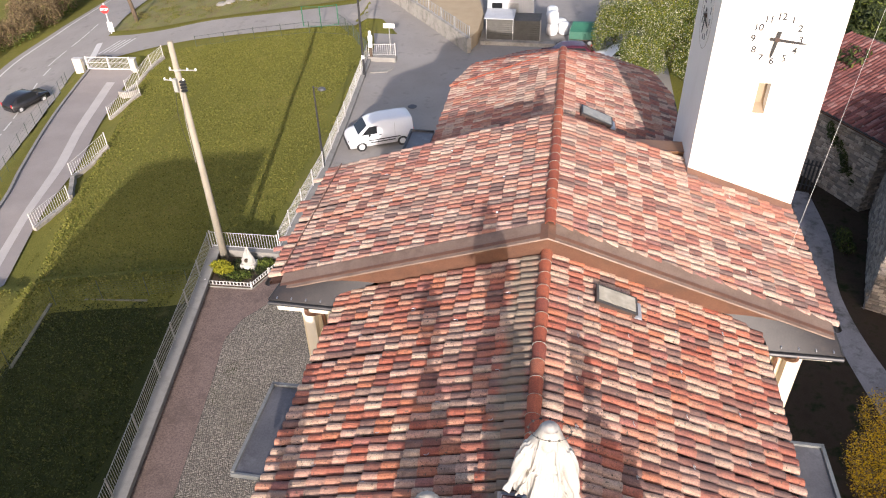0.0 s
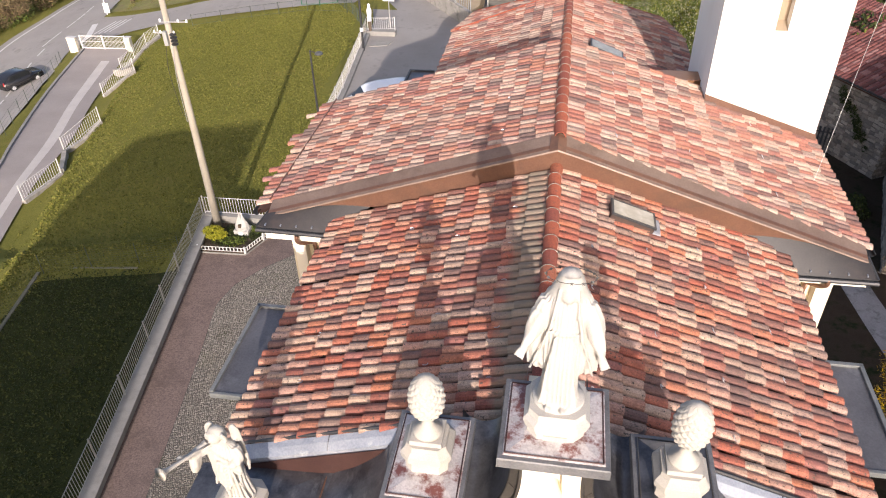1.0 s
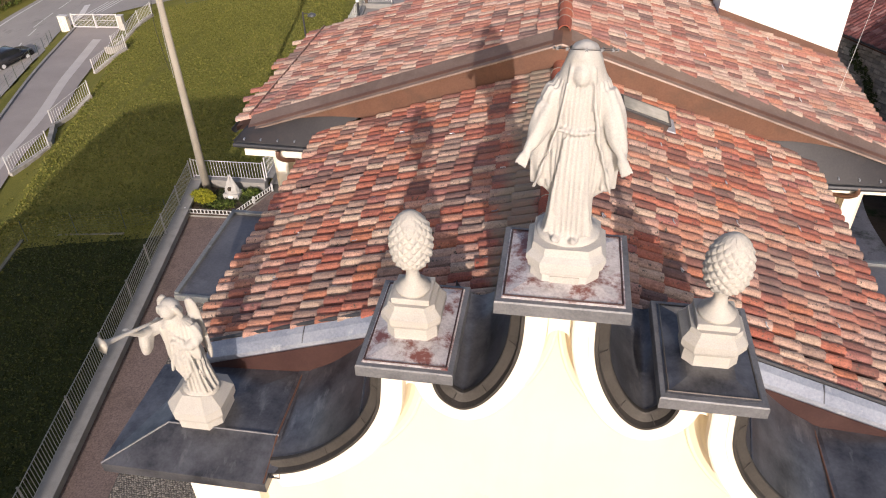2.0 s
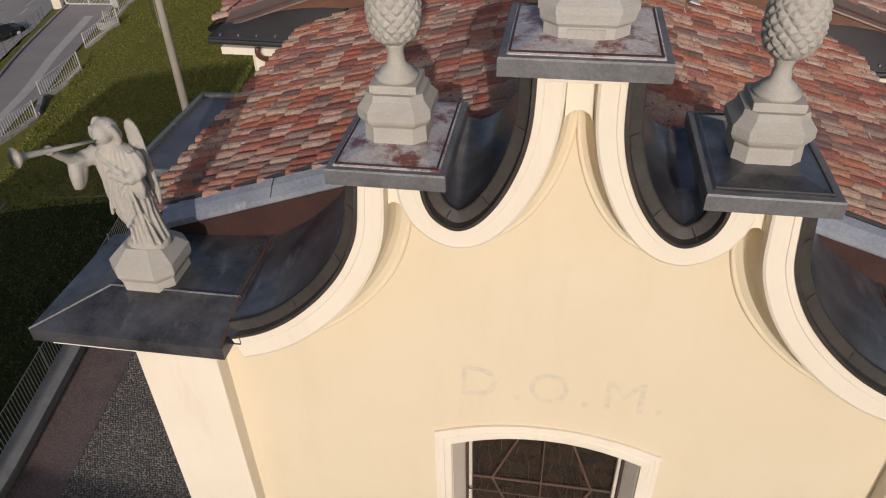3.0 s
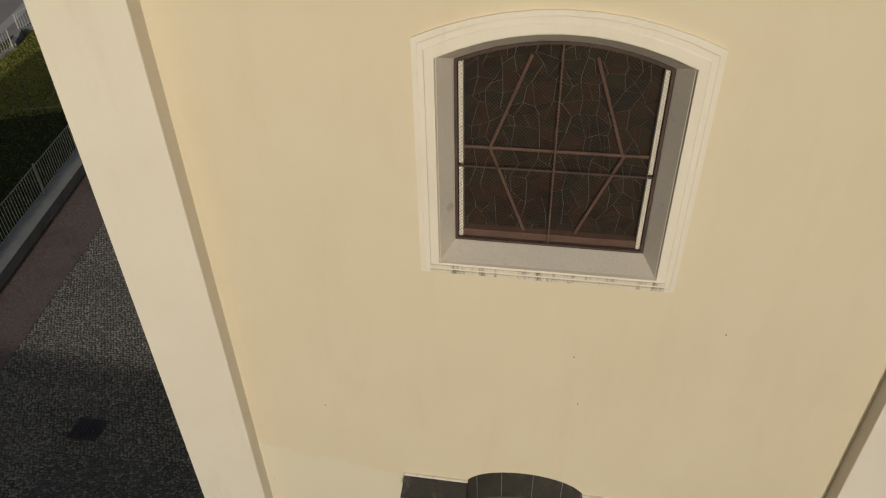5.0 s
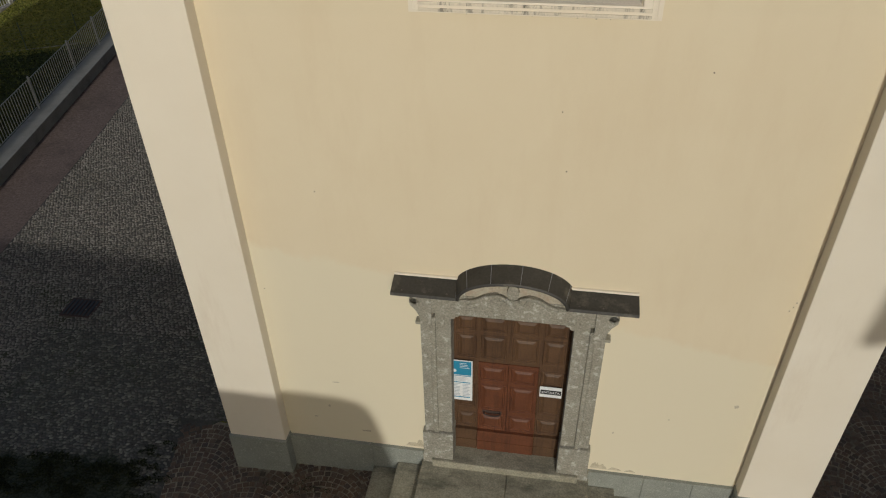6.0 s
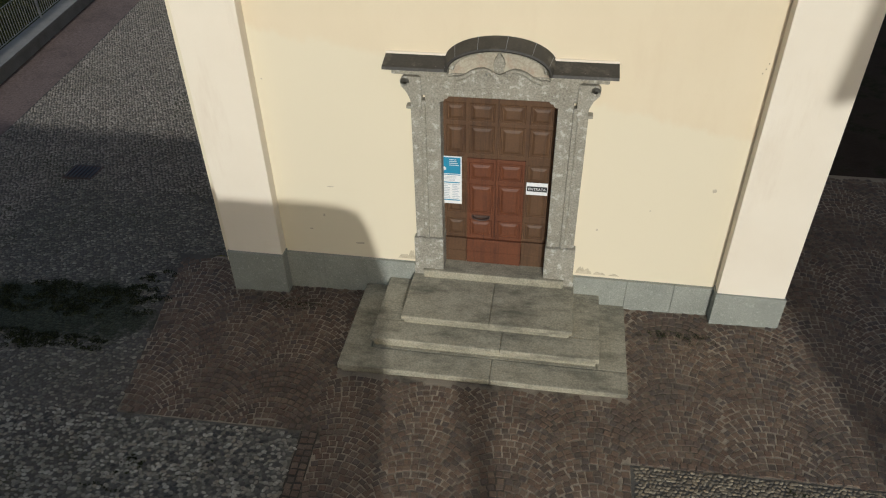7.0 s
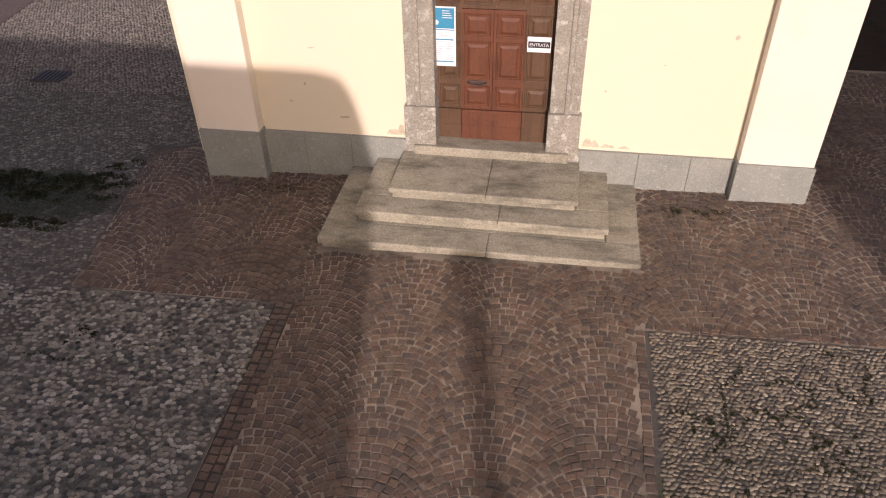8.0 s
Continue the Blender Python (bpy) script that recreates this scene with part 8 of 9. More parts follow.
def retaining_wall():
    w = thing("wall_yard", "grey concrete retaining wall with a mesh fence at the yard's end", "wall", kind="structure")
    pts = [(-19.0, 66.8), (-16.2, 63.0), (-12.1, 57.6), (-7.65, 51.3)]
    part("wall_body", loft([[(x + o, y + o * 0.8, z) for o, z in ((-0.15, -0.4), (-0.15, 1.25), (0.15, 1.25), (0.15, -0.4))] for x, y in pts], True, None, True), M["brick_wall"], w)
    railing("mesh_fence", "pale grey mesh fence on the retaining wall", pts, lambda x, y: 1.22, 1.0, 0.3, M["rail_grey"], 0.015, 2.0, 0.035)
    d = [(-18.5, 67.2), (-11.8, 58.0), (-7.6, 51.9), (-7.2, 53.4), (-7.2, 57.5), (-9.0, 66.0)]
    part("dirt_fill", plate(d, -0.2, 1.15), M["dirt"], w, "tan bare earth behind the wall")
    # slatted store, hut and stacked goods
    s = thing("slatted_store", "dark slatted lean-to store with a pale sheet roof", "shed")
    for k in range(10):
        part("slat", box(-6.6, -2.1, 53.9, 53.94, 0.15 + 0.17 * k, 0.27 + 0.17 * k), M["mesh_dark"], s)
    part("body", box(-6.55, -2.15, 54.0, 56.0, 0.0, 1.85), M["mesh_dark"], s)
    for x in (-6.6, -4.4, -2.15):
        part("post", box(x, x + 0.08, 53.84, 53.9, 0, 2.0), M["rail_grey"], s)
    r = part("roof", box(-6.75, -4.3, 53.7, 56.3, 0, 0.06), M["metal_sheet"], s, "pale sheet metal roof")
    r.matrix_basis = pose(0, 0, 2.0)
    base = thing("store_plinth", "low rubble plinth under the slatted store", "wall", kind="structure")
    part("wall_body", box(-7.0, -0.9, 53.2, 53.8, -0.1, 0.32, 0.03), M["brick_wall"], base)
    h = thing("grey_hut", "pale grey site hut with a door and flat roof", "hut")
    part("body", box(-6.9, -2.9, 57.6, 60.4, 0, 3.0, 0.03), M["hut"], h)
    part("roof", box(-7.1, -2.7, 57.4, 60.6, 3.0, 3.12, 0.02), M["metal_sheet"], h)
    part("door", box(-5.1, -4.2, 57.55, 57.6, 0.05, 2.1), M["rail_grey"], h)
    part("window", box(-6.5, -5.6, 57.56, 57.6, 1.2, 2.1), M["car_glass"], h)
    for k in range(6):
        part("corrugation", box(-3.9 + 0.16 * k, -3.85 + 0.16 * k, 57.57, 57.6, 0.05, 2.9), M["metal_sheet"], h)
    for k, (x, y, z) in enumerate(((-1.2, 56.2, 0), (-0.2, 56.5, 0), (-1.2, 56.2, 1.0), (-0.5, 57.3, 0.0), (-1.3, 57.4, 1.0))):
        b = thing("bulk_bag", "bulging white woven bulk bag", "bag", "stacked bulk bags")
        part("sack", lathe([(0.35, 0), (0.48, 0.1), (0.52, 0.45), (0.48, 0.85), (0.38, 0.98), (0.1, 1.0)], 10, (x, y, z), None, 0.3), M["paper"], b, "", True)
    t = thing("trailer", "flat trailer load under a dark green tarpaulin", "trailer")
    x0, y0 = 1.35, 54.6
    part("bed", box(x0 - 1.1, x0 + 1.1, y0 - 0.9, y0 + 0.9, 0.45, 0.62, 0.03), M["iron"], t)
    part("tarpaulin", loft([[(x0 + sx * a, y0 + sy * b, z) for sx, sy in ((-1, -1), (1, -1), (1, 1), (-1, 1))] for a, b, z in ((1.12, 0.95, 0.6), (1.08, 0.9, 1.2), (0.85, 0.12, 1.75))], True, None, True), M["tarp"], t, "dark green tarpaulin")
    for sx in (-0.6, 0.6):
        wheel(t, x0 + sx, y0 - 0.85, 0.3, 0.3, 0.18, 1)
        wheel(t, x0 + sx, y0 + 0.85, 0.3, 0.3, 0.18, 1)


retaining_wall()
vehicle("car", "dark maroon hatchback parked in the yard behind the church", pose(0.2, 50.3, 0.06, 0, 0, 8), M["car_red"], 4.0, 1.7, car_line, [(-0.95, 0.3, 0.98, 1.36, 0.45, 0.0), (0.36, 1.45, 0.98, 1.34, 0.0, -0.25)], 0.31)
vehicle("car", "white hatchback parked in the yard behind the church", pose(4.3, 50.2, 0.06, 0, 0, 12), M["car_white"], 4.0, 1.7, car_line, [(-0.95, 0.3, 0.98, 1.36, 0.45, 0.0), (0.36, 1.45, 0.98, 1.34, 0.0, -0.25)], 0.31)


def planting():
    rnd = random.Random(77)
    for k in range(12):
        x, y = 3.9 + 2.4 * (k % 4) + rnd.uniform(-0.6, 0.6), 46.5 + 5.0 * (k // 4) + rnd.uniform(-1, 1)
        h = rnd.uniform(3.2, 5.0)
        lumps = [(rnd.uniform(-1, 1), rnd.uniform(-1, 1), h * rnd.uniform(0.35, 0.85), rnd.uniform(0.8, 1.3), rnd.uniform(0.8, 1.3), rnd.uniform(0.7, 1.3)) for _ in range(7)]
        bush("blossom_tree", "small green tree specked with white blossom", "tree", x, y, 0, lumps, 9500, 0.052, [(M["leaf_green"], 0.45), (M["leaf_lime"], 0.20), (M["blossom"], 0.14), (M["leaf_dark"], 0.15)], 300 + 4 * k)
    for k in range(12):
        x, y = 15.5 + 3.6 * (k % 4) + rnd.uniform(-1, 1), 40 + 8 * (k // 4) + rnd.uniform(-1.5, 1.5)
        h = rnd.uniform(4.0, 6.5)
        lumps = [(rnd.uniform(-1.6, 1.6), rnd.uniform(-1.6, 1.6), h * rnd.uniform(0.3, 0.9), rnd.uniform(1, 1.7), rnd.uniform(1, 1.7), rnd.uniform(1, 1.6)) for _ in range(7)]
        bush("tree", "dense dark green tree on the slope behind the tower", "tree", x, y, -0.1, lumps, 4200, 0.16, [(M["leaf_dark"], 0.75), (M["leaf_green"], 0.25)], 400 + 3 * k)
    t = thing("thicket", "tall brown winter thicket along the road", "thicket", kind="stuff")
    lumps = []
    for k in range(34):
        y = 58 + 1.3 * k
        x = float(np.interp(y, [58, 63, 75, 100], [-63.5, -65.0, -64.6, -65])) - rnd.uniform(0.3, 7)
        lumps.append((x, y, gz(x, y) + rnd.uniform(1.0, 3.5), rnd.uniform(1.2, 2.2), rnd.uniform(1.2, 2.2), rnd.uniform(1.2, 2.4)))
    leaf_cloud("twigs", lumps, 42000, 0.05, M["twig"], t, 91, 7.0)
    leaf_cloud("brambles", [(a, b, c - 1.2, d, e, f * 0.6) for a, b, c, d, e, f in lumps], 7000, 0.12, M["leaf_green"], t, 92)
    for k in range(9):
        x, y = -66 - rnd.uniform(0, 4), 60 + 4.2 * k
        z = gz(x, y)
        part("stem", tube([(x, y, z), (x + rnd.uniform(-0.5, 0.5), y, z + 3), (x + rnd.uniform(-1, 1), y + 0.5, z + 6)], [0.12, 0.09, 0.04], 6), M["bark"], t)
    tr = thing("tree", "bare leaning tree trunk by the junction", "tree")
    z = gz(-49.5, 72)
    part("trunk", tube([(-49.5, 72, z - 0.2), (-49.8, 72.1, z + 2), (-50.6, 72.4, z + 4.5), (-51.2, 72.6, z + 8)], [0.26, 0.22, 0.18, 0.1], 10), M["bark"], tr, "", True)
    strip("bank", "rough grass bank beyond the upper road", [(-52, 70.0), (-46, 68.6), (-38, 68.6), (-30, 67.7), (-20, 66.5)], [(-52, 95), (-46, 95), (-38, 95), (-30, 95), (-20, 95)], 0.10, M["bank"], "grass", 40, 30)
    tufts = thing("bank_tufts", "rough green and straw tufts on the bank", "grass", kind="stuff")
    spots = [(rnd.uniform(-50, -22), rnd.uniform(69.5, 80)) for _ in range(160)]
    lumps = [(x, y, gz(x, y) + 0.12, rnd.uniform(0.4, 1.3), rnd.uniform(0.4, 1.1), rnd.uniform(0.08, 0.3)) for x, y in spots]
    leaf_cloud("tuft", lumps[:110], 22000, 0.03, M["blade"], tufts, 95, 2.6, True)
    leaf_cloud("dry_tuft", lumps[90:], 7000, 0.03, M["twig"], tufts, 96, 2.6, True)
    q = thing("rubble_heap", "pale heap of rubble at the foot of the bank", "rubble")
    lumps = []
    for k in range(5):
        x, y = -39 + 1.3 * k + rnd.uniform(-0.3, 0.3), 73 + rnd.uniform(-0.6, 0.6)
        part("stone", lathe([(0.3, 0), (0.7, 0.1), (0.5, 0.3), (0.05, 0.42)], 7, (x, y, gz(x, y)), None, rnd.uniform(0, 1)), M["concrete"], q)


planting()


# ---- stone houses and the alley beside the tower ----
M["stone"] = pieces("rubble_stone_pieces", [(0.27, 0.235, 0.20), (0.33, 0.29, 0.25), (0.21, 0.185, 0.165), (0.37, 0.33, 0.28), (0.25, 0.215, 0.18), (0.18, 0.16, 0.145)], True, 0.95, bump=0.8, fine=30)
M["stone_field"] = pieces("rubble_stone_field", [(0.27, 0.235, 0.20), (0.33, 0.29, 0.25), (0.21, 0.185, 0.165), (0.37, 0.33, 0.28), (0.25, 0.215, 0.18), (0.18, 0.16, 0.145)], False, 0.95, bump=0.8, fine=30)
M["rubble_bed"] = surface("rubble_mortar", (0.10, 0.088, 0.075), (0.17, 0.15, 0.13), 2, 20, 0.95, 0.6, depth=0.02)
# brown alley ground with moss, its colour taken near black for the shade
M["alley"] = surface("shade_darkened_alley", (0.028, 0.020, 0.014), (0.055, 0.041, 0.029), 1.2, 25, 0.95, 0.8, depth=0.02, stain=(0.012, 0.018, 0.006), stain_at=(0.5, 0.65))
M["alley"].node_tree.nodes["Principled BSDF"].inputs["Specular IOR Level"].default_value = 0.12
M["alley_path"] = surface("grey_alley_path", (0.17, 0.168, 0.178), (0.27, 0.265, 0.28), 0.9, 20, 0.9, 0.4, depth=0.01, stain=(0.06, 0.062, 0.055), stain_at=(0.5, 0.68), stain_scale=1.3)


def rubble_wall(house, a, b, z0, z1, seed, single=0):
    """A wall between two plan points, with uneven stones proud of its mortar on the side to the right of a-b."""
    rnd = random.Random(seed)
    a, b = Vector((*a, 0)), Vector((*b, 0))
    d = (b - a).normalized()
    n = Vector((d.y, -d.x, 0))
    length = (b - a).length
    bm = loft([[tuple(p + n * o + Vector((0, 0, z))) for o, z in ((0, z0), (0, z1), (-0.5, z1), (-0.5, z0))] for p in (a, b)], True, None, True)
    part("wall", bm, M["rubble_bed"], house)
    base = np.array([(-0.5, 0, -0.5), (0.5, 0, -0.5), (0.5, 0, 0.5), (-0.5, 0, 0.5), (-0.46, 0.7, -0.40), (0.44, 0.8, -0.45), (0.40, 0.75, 0.44), (-0.42, 0.7, 0.38), (-0.25, 1, -0.2), (0.22, 1, -0.24), (0.2, 1, 0.24), (-0.2, 1, 0.2)])
    faces = [(0, 1, 5, 4), (1, 2, 6, 5), (2, 3, 7, 6), (3, 0, 4, 7), (4, 5, 9, 8), (5, 6, 10, 9), (6, 7, 11, 10), (7, 4, 8, 11), (8, 9, 10, 11)]
    me = bpy.data.meshes.new("stone")
    me.from_pydata(base.tolist(), [], faces)
    me.materials.append(M["stone"])
    R = np.array([(d.x, n.x, 0), (d.y, n.y, 0), (0, 0, 1)])
    z, co, k = z0, [], 0
    while z < z1 - 0.1:
        h = rnd.uniform(0.12, 0.24)
        u = -rnd.uniform(0, 0.2)
        while u < length:
            w = rnd.uniform(0.16, 0.55)
            s = (w * 0.95, rnd.uniform(0.02, 0.07), h * rnd.uniform(0.75, 1.05))
            p = a + d * min(max(u + w / 2, 0.1), length - 0.1) + Vector((0, 0, z + h / 2 + rnd.uniform(-0.03, 0.03)))
            tilt = rnd.uniform(-0.12, 0.12)
            if k < single:
                o = new("stone", me)
                o.parent = house
                o.matrix_basis = Matrix.Translation(p) @ Matrix(R.tolist()).to_4x4() @ Matrix.Rotation(tilt, 4, "Y") @ Matrix.Diagonal((*s, 1))
            else:
                q = base * s
                c, t = math.cos(tilt), math.sin(tilt)
                q = np.stack([q[:, 0] * c + q[:, 2] * t, q[:, 1], -q[:, 0] * t + q[:, 2] * c], 1)
                co.append(q @ R.T + np.array(p))
            k += 1
            u += w
        z += h
    if co:
        f = bpy.data.meshes.new("stone_field")
        f.from_pydata(np.concatenate(co).tolist(), [], [tuple(i + j * 12 for i in q) for j in range(len(co)) for q in faces])
        mesh_part("stone_field", f, M["stone_field"], house, kind="stuff")


def stone_houses():
    h = thing("stone_house", "old rubble stone house with a red tiled roof", "house")
    c = [(12.4, 37.9), (16.4, 31.0), (26.0, 36.5), (22.0, 43.5)]
    rubble_wall(h, c[0], c[1], -0.3, 4.4, 1, 150)
    rubble_wall(h, c[1], c[2], -0.3, 4.4, 2)
    part("wall", plate([(12.9, 38.0), (16.5, 31.7), (25.5, 36.8), (21.9, 43.0)], -0.3, 4.3), M["rubble_bed"], h)
    # one slope up from the eave along c[0]-c[1], its ridge beyond
    a, b = Vector((*c[0], 4.5)), Vector((*c[1], 4.5))
    along = (b - a).normalized()
    up = Vector((-along.y, along.x, 0))
    if up.x < 0:
        up = -up
    rise = Vector((up.x, up.y, 0.36)).normalized()
    a0, b0 = a - along * 0.4 - rise * 0.35, b + along * 0.45 - rise * 0.35
    a1, b1 = a0 + rise * 6.0, b0 + rise * 6.0
    roof = part("roof_board", loft([[tuple(p + Vector((0, 0, -0.03))) for p in (a0, b0)], [tuple(p + Vector((0, 0, -0.03))) for p in (a1, b1)], [tuple(p + Vector((0, 0, -0.2))) for p in (a1, b1)], [tuple(p + Vector((0, 0, -0.2))) for p in (a0, b0)], [tuple(p + Vector((0, 0, -0.035))) for p in (a0, b0)]]), M["dark_tile"], h)
    M["tile_house"] = pieces("dark_red_house_tile", [(0.14, 0.045, 0.04), (0.18, 0.06, 0.052), (0.11, 0.042, 0.04), (0.21, 0.08, 0.07), (0.155, 0.052, 0.047), (0.26, 0.13, 0.118)], False, 0.8, spots=(0.14, 0.06, 0.055))
    poses = tile_field(a1, -rise, along, 6.0, (b0 - a0).length, None, 71, 0.24, 0.40)
    src = np.array([v.co for v in TILE_MESH.vertices]) * (1.15, 1.22, 1.1)
    faces = [tuple(f.vertices) for f in TILE_MESH.polygons]
    co = np.concatenate([src @ np.array(m.to_3x3()).T + np.array(m.translation) for m in poses])
    me = bpy.data.meshes.new("house_tiles")
    me.from_pydata(co.tolist(), [], [tuple(i + k * len(src) for i in f) for k in range(len(poses)) for f in faces])
    mesh_part("house_tiles", me, M["tile_house"], h, kind="stuff")
    part("gutter", tube([tuple(a0 - rise * 0.06), tuple(b0 - rise * 0.06)], 0.07, 8), M["gutter"], h, "dark eaves gutter")
    part("verge", tube([tuple(b0 + along * 0.05), tuple(b1 + along * 0.05)], 0.06, 6), M["dark_tile"], h)
    back = -rise + Vector((0, 0, 2 * rise.z))
    part("roof_back", loft([[tuple(a1), tuple(b1)], [tuple(a1 + Vector((up.x, up.y, -0.36)) * 5.5), tuple(b1 + Vector((up.x, up.y, -0.36)) * 5.5)]]), M["dark_tile"], h)
    part("gable", loft([[(b.x, b.y, 4.3), (b.x, b.y, 4.45)], [(b.x + up.x * 5.2, b.y + up.y * 5.2, 4.3), (b.x + up.x * 5.2, b.y + up.y * 5.2, 6.2)]]), M["rubble_bed"], h)
    leaf_cloud("ivy", [(14.6 + 0.16 * k + 0.12 * math.sin(5 * k), 33.6 - 0.22 * k, 3.7 - 0.28 * k + 0.4 * math.sin(3.1 * k), 0.18, 0.22, 0.35) for k in range(9)], 1100, 0.06, M["leaf_dark"], h, 55)

    k = thing("stone_house", "tall windowless rubble stone house beside the alley", "house")
    rubble_wall(k, (17.0, 31.0), (14.3, 22.5), -0.3, 6.3, 3, 150)
    rubble_wall(k, (14.3, 22.5), (20.0, 20.0), -0.3, 6.3, 4)
    part("wall", plate([(17.4, 30.8), (14.8, 22.8), (20.0, 20.5), (27, 20.5), (27, 30.8)], -0.3, 6.2), M["rubble_bed"], k)
    part("roof", plate([(16.8, 31.3), (13.9, 22.3), (20.0, 19.6), (27.4, 19.6), (27.4, 31.3)], 6.3, 6.5), M["dark_tile"], k)

    lo = thing("stone_wall", "old rubble wall closing the alley beside the church", "wall", kind="structure")
    rubble_wall(lo, (15.6, 15.5), (12.0, 2.0), -0.3, 3.2, 6)
    g = thing("alley_gate", "dark wooden slatted gate in the alley", "gate")
    first = part("slat", box(-0.05, 0.05, -0.02, 0.02, 0, 1.9), M["gutter"], g)
    for i in range(9):
        m = pose(12.9 + 0.19 * i, 33.4 - 0.07 * i, 0.0, 0, 0, -20)
        if i == 0:
            first.matrix_basis = m
        else:
            again("slat", first, m, g)
    for z in (0.3, 1.6):
        part("rail", tube([(12.8, 33.47, z), (14.6, 32.8, z)], 0.04, 4), M["gutter"], g)


stone_houses()
draped("alley_ground", lambda u, v: (4.35 + 13.55 * v, 4.4 + 33 * u), 40, 14, 0.01, M["alley"], "brown mossy ground of the alley, coloured near black for its shade", category="ground")
strip("alley_path", "grey concrete path winding down the alley", [(12.4, 33.0), (12.5, 28), (12.2, 23.5), (12.6, 19.0), (13.2, 15.0)], [(14.2, 32.6), (14.2, 28), (13.5, 23.5), (13.8, 19.5), (14.9, 15.0)], 0.03, M["alley_path"], "path")
for sx, sy in ((11.6, 24.0), (11.7, 26.5), (11.5, 29.5), (14.7, 27.5)):
    bush("low_shrub", "low dark green shrub beside the alley path", "shrub", sx, sy, 0, [(0, 0, 0.3, 0.5, 1.0, 0.35), (0.1, 0.6, 0.35, 0.4, 0.6, 0.35)], 900, 0.07, [(M["leaf_dark"], 0.8), (M["leaf_green"], 0.2)], int(sy * 10))
bush("forsythia", "tall forsythia bush in full yellow bloom", "shrub", 11.2, 11.5, 0, [(0, 0, 2.0, 1.0, 1.0, 1.2), (0.5, 0.6, 3.4, 1.0, 1.1, 1.0), (-0.7, -0.3, 3.3, 0.9, 0.9, 1.1), (0.1, 0.1, 4.6, 1.0, 1.0, 0.9), (0.6, -0.6, 2.8, 0.9, 0.8, 1.0), (-0.5, 0.7, 4.2, 0.7, 0.8, 0.8)], 16000, 0.034, [(M["twig"], 0.32), (M["leaf_yellow"], 0.85)], 500)
wire = thing("overhead_cable", "thin pale cable running up from the church eave", "cable")
part("cable", tube([(5.37 + 0.326 * s, 9.53 + 0.7 * s, 11.32 + 0.636 * s - 0.0) for s in (-0.6, 6, 12, 18, 24, 32)], 0.004, 5), M["rail_white"], wire)


# ---- moss, weeds and small wear ----
M["moss"] = leaf_material("dark_moss", (0.012, 0.014, 0.006), (0.022, 0.026, 0.010), (0.045, 0.05, 0.016))


def moss(label, lumps, n, size, seed, upright=False):
    t = thing("moss_patch", label, "moss", "patches of moss and weed", "stuff")
    leaf_cloud("moss", [(x, y, court_z(x, y) + 0.016, rx, ry, 0.012) for x, y, rx, ry in lumps], n, size, M["moss"], t, seed, 1.4, upright)


def scattered(x, y, rx, ry, n, small, seed):
    """Many small tufts strewn unevenly over a patch."""
    rnd = random.Random(seed)
    out = []
    for _ in range(n):
        a, q = rnd.uniform(0, math.tau), rnd.uniform(0, 1) ** 0.6
        out.append((x + rx * q * math.cos(a) + rnd.gauss(0, rx * 0.12), y + ry * q * math.sin(a) + rnd.gauss(0, ry * 0.15), small * rnd.uniform(0.4, 1.5), small * rnd.uniform(0.3, 0.9)))
    return out


def strand(x, y, heading, n, step, small, seed):
    """A thin winding line of weed."""
    rnd = random.Random(seed)
    out = []
    for _ in range(n):
        heading += rnd.gauss(0, 0.5)
        x, y = x + step * math.cos(heading), y + step * math.sin(heading)
        out.append((x, y, small * rnd.uniform(0.5, 1.4), small * rnd.uniform(0.5, 1.4)))
    return out


moss("dark moss spreading between the pebbles", scattered(-7.3, -0.8, 1.6, 0.4, 90, 0.13, 1) + scattered(-5.75, -0.5, 0.35, 0.55, 30, 0.1, 2) + scattered(-7.3, -1.75, 1.5, 0.2, 60, 0.11, 3) + scattered(-9.2, -1.3, 1.0, 0.8, 50, 0.14, 4), 15000, 0.017, 601)
moss("thin dark weeds among the pebbles", scattered(-4.33, -3.8, 0.2, 0.16, 16, 0.03, 5) + strand(-4.2, -4.1, -1.7, 12, 0.06, 0.018, 6) + strand(-3.2, -3.6, 3.6, 14, 0.06, 0.016, 7), 700, 0.012, 602)
moss("green film of moss on the setts", scattered(2.85, -0.62, 0.5, 0.15, 40, 0.05, 8) + scattered(-3.1, -0.48, 0.55, 0.16, 40, 0.05, 9), 1500, 0.009, 603)
moss("dark weed streaks among the pebbles", strand(3.0, -3.4, -1.2, 26, 0.055, 0.02, 10) + strand(3.1, -4.0, -0.4, 24, 0.055, 0.02, 11) + strand(2.6, -4.2, -0.9, 20, 0.055, 0.018, 12) + strand(3.9, -3.6, -1.8, 24, 0.055, 0.018, 13) + scattered(3.2, -4.5, 0.8, 0.5, 60, 0.03, 14), 2600, 0.011, 604)


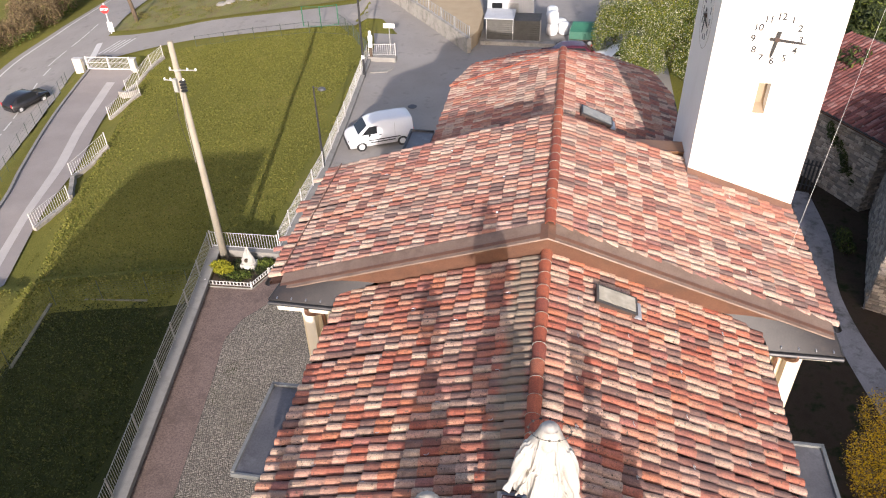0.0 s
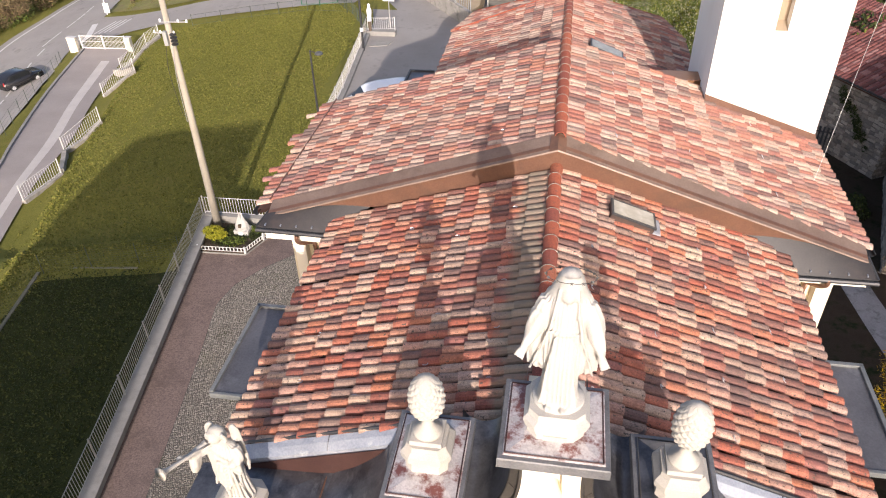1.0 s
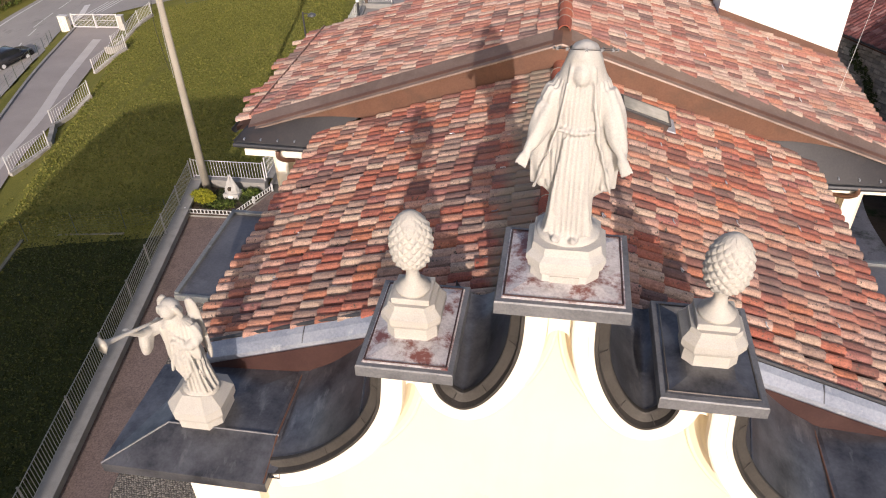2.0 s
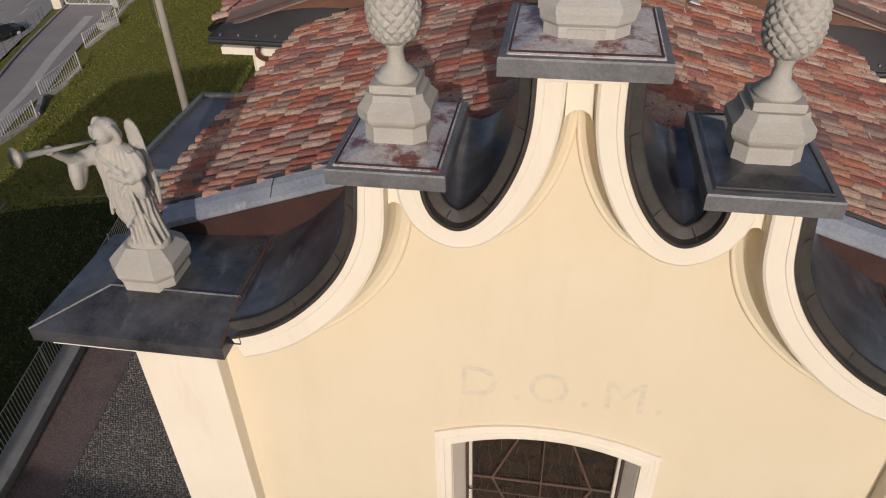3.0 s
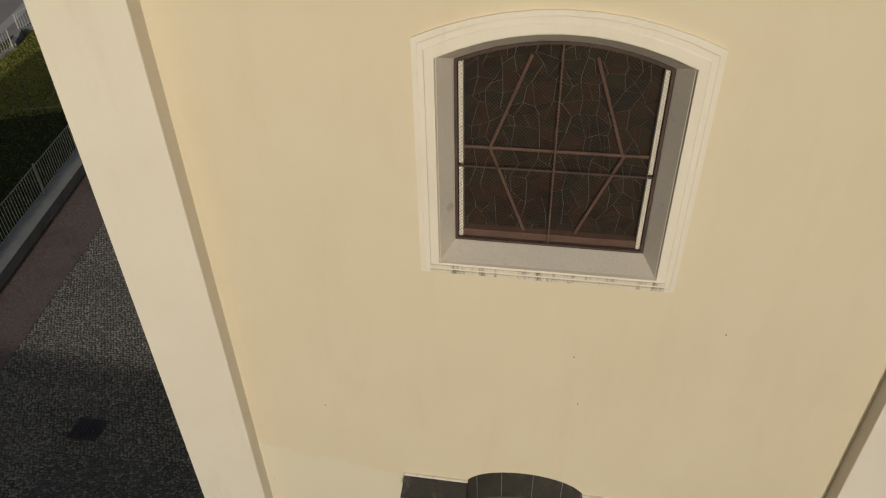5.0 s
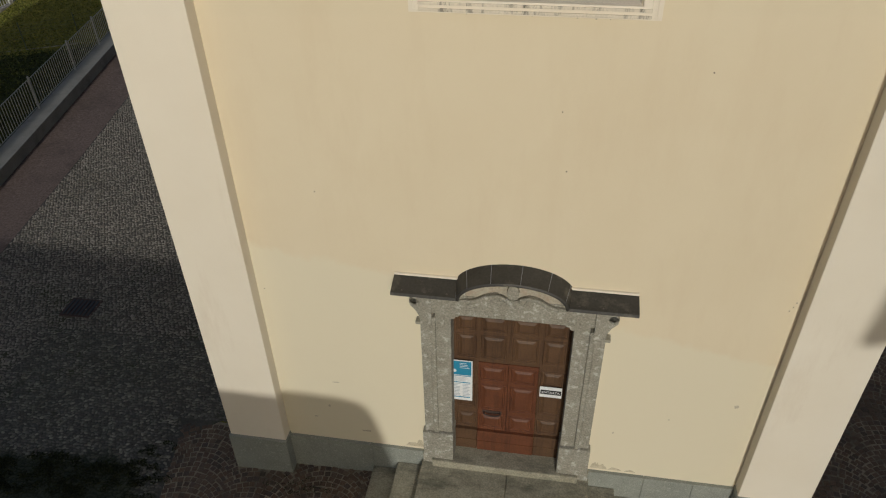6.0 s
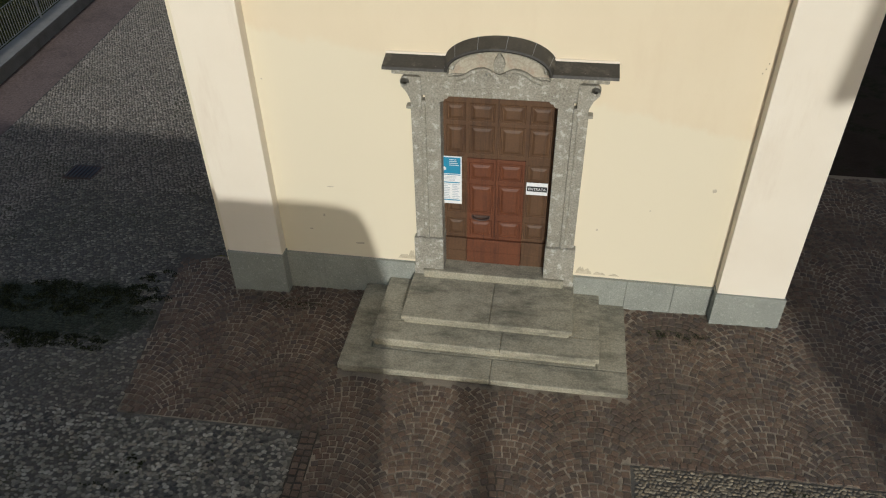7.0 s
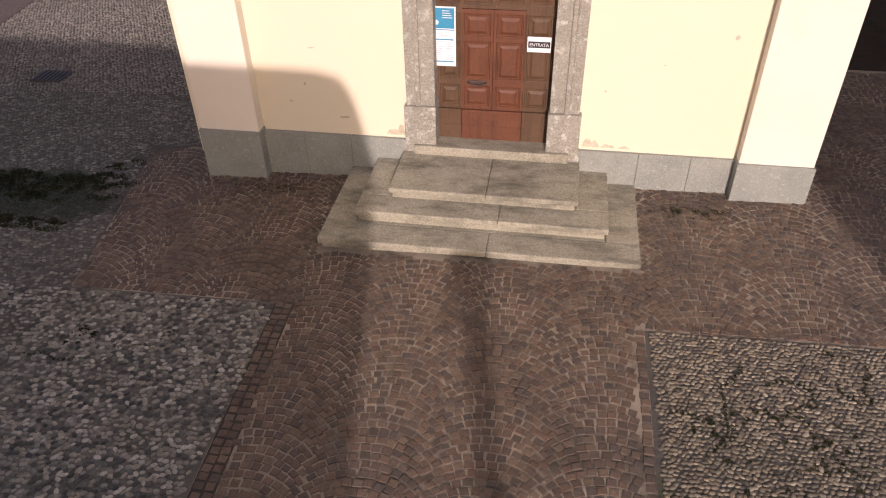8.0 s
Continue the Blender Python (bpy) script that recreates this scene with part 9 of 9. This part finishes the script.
def wall_wear():
    wall = bpy.data.objects["wall_front"]
    m = surface("grey_wall_scuff", (0.42, 0.37, 0.28), (0.55, 0.48, 0.36), 9, 60, 0.9, 0.1)
    rnd = random.Random(17)

    def chip(x, z, w, h, y=0.0):
        pts = []
        for k in range(9):
            a = math.tau * k / 9
            q = rnd.uniform(0.6, 1.1)
            pts.append((x + w * q * math.cos(a), z + h * q * math.sin(a)))
        part("scuff", prism(pts, y - 0.0025, y + 0.001), m, wall)
    for x, z, w, h in ((-2.5, 1.91, 0.06, 0.012), (-2.66, 1.38, 0.018, 0.03), (-2.12, 0.89, 0.09, 0.02), (3.0, 2.30, 0.03, 0.04), (2.2, 1.9, 0.015, 0.012), (-2.9, 1.1, 0.03, 0.015), (1.5, 1.5, 0.02, 0.02)):
        chip(x, z, w, h)
    hole = M["iron"]
    for x, z in ((3.27, 4.15), (3.25, 4.08), (3.22, 4.02), (0.4, 6.4), (-2.4, 5.2), (0.5, 5.7), (1.8, 6.9), (-3.3, 3.6)):
        part("pin_hole", prism([(x + 0.008 * math.cos(math.tau * k / 7), z + 0.008 * math.sin(math.tau * k / 7)) for k in range(7)], -0.002, 0.001), hole, wall)
    # black run-off below the window sill and damp beside the portal
    dark = surface("black_runoff", (0.16, 0.15, 0.12), (0.38, 0.34, 0.26), 12, 80, 0.9, 0.1)
    for k in range(14):
        x = CX + rnd.uniform(-0.75, 0.85)
        w, h = rnd.uniform(0.010, 0.05), rnd.uniform(0.01, 0.035)
        part("runoff", prism([(x - w, 7.40), (x + w, 7.40), (x + w * 0.6, 7.40 - h * 0.6), (x + w * 0.1, 7.40 - h), (x - w * 0.5, 7.40 - h * 0.5)], -0.0025, 0.001), dark, wall)
    # damp foot of the wall beside the steps
    damp = surface("damp_plaster", (0.40, 0.345, 0.25), (0.62, 0.545, 0.40), 8, 60, 0.9, 0.1, stain=(0.30, 0.255, 0.19), stain_at=(0.55, 0.75), stain_scale=9)
    for n, (x, w, h) in enumerate(((-1.42, 0.10, 0.13), (-1.30, 0.06, 0.22), (1.33, 0.07, 0.20), (1.42, 0.09, 0.12), (1.62, 0.10, 0.07), (1.84, 0.08, 0.05))):
        pts = [(x - w, 0.662)] + [(x - w + 2 * w * k / 8, 0.662 + h * math.sin(math.pi * k / 8) ** 0.7 * rnd.uniform(0.5, 1.0)) for k in range(1, 8)] + [(x + w, 0.662)]
        part("damp_stain", prism(pts, -0.0025 - 0.0012 * (n % 2), 0.001), damp, wall)


wall_wear()
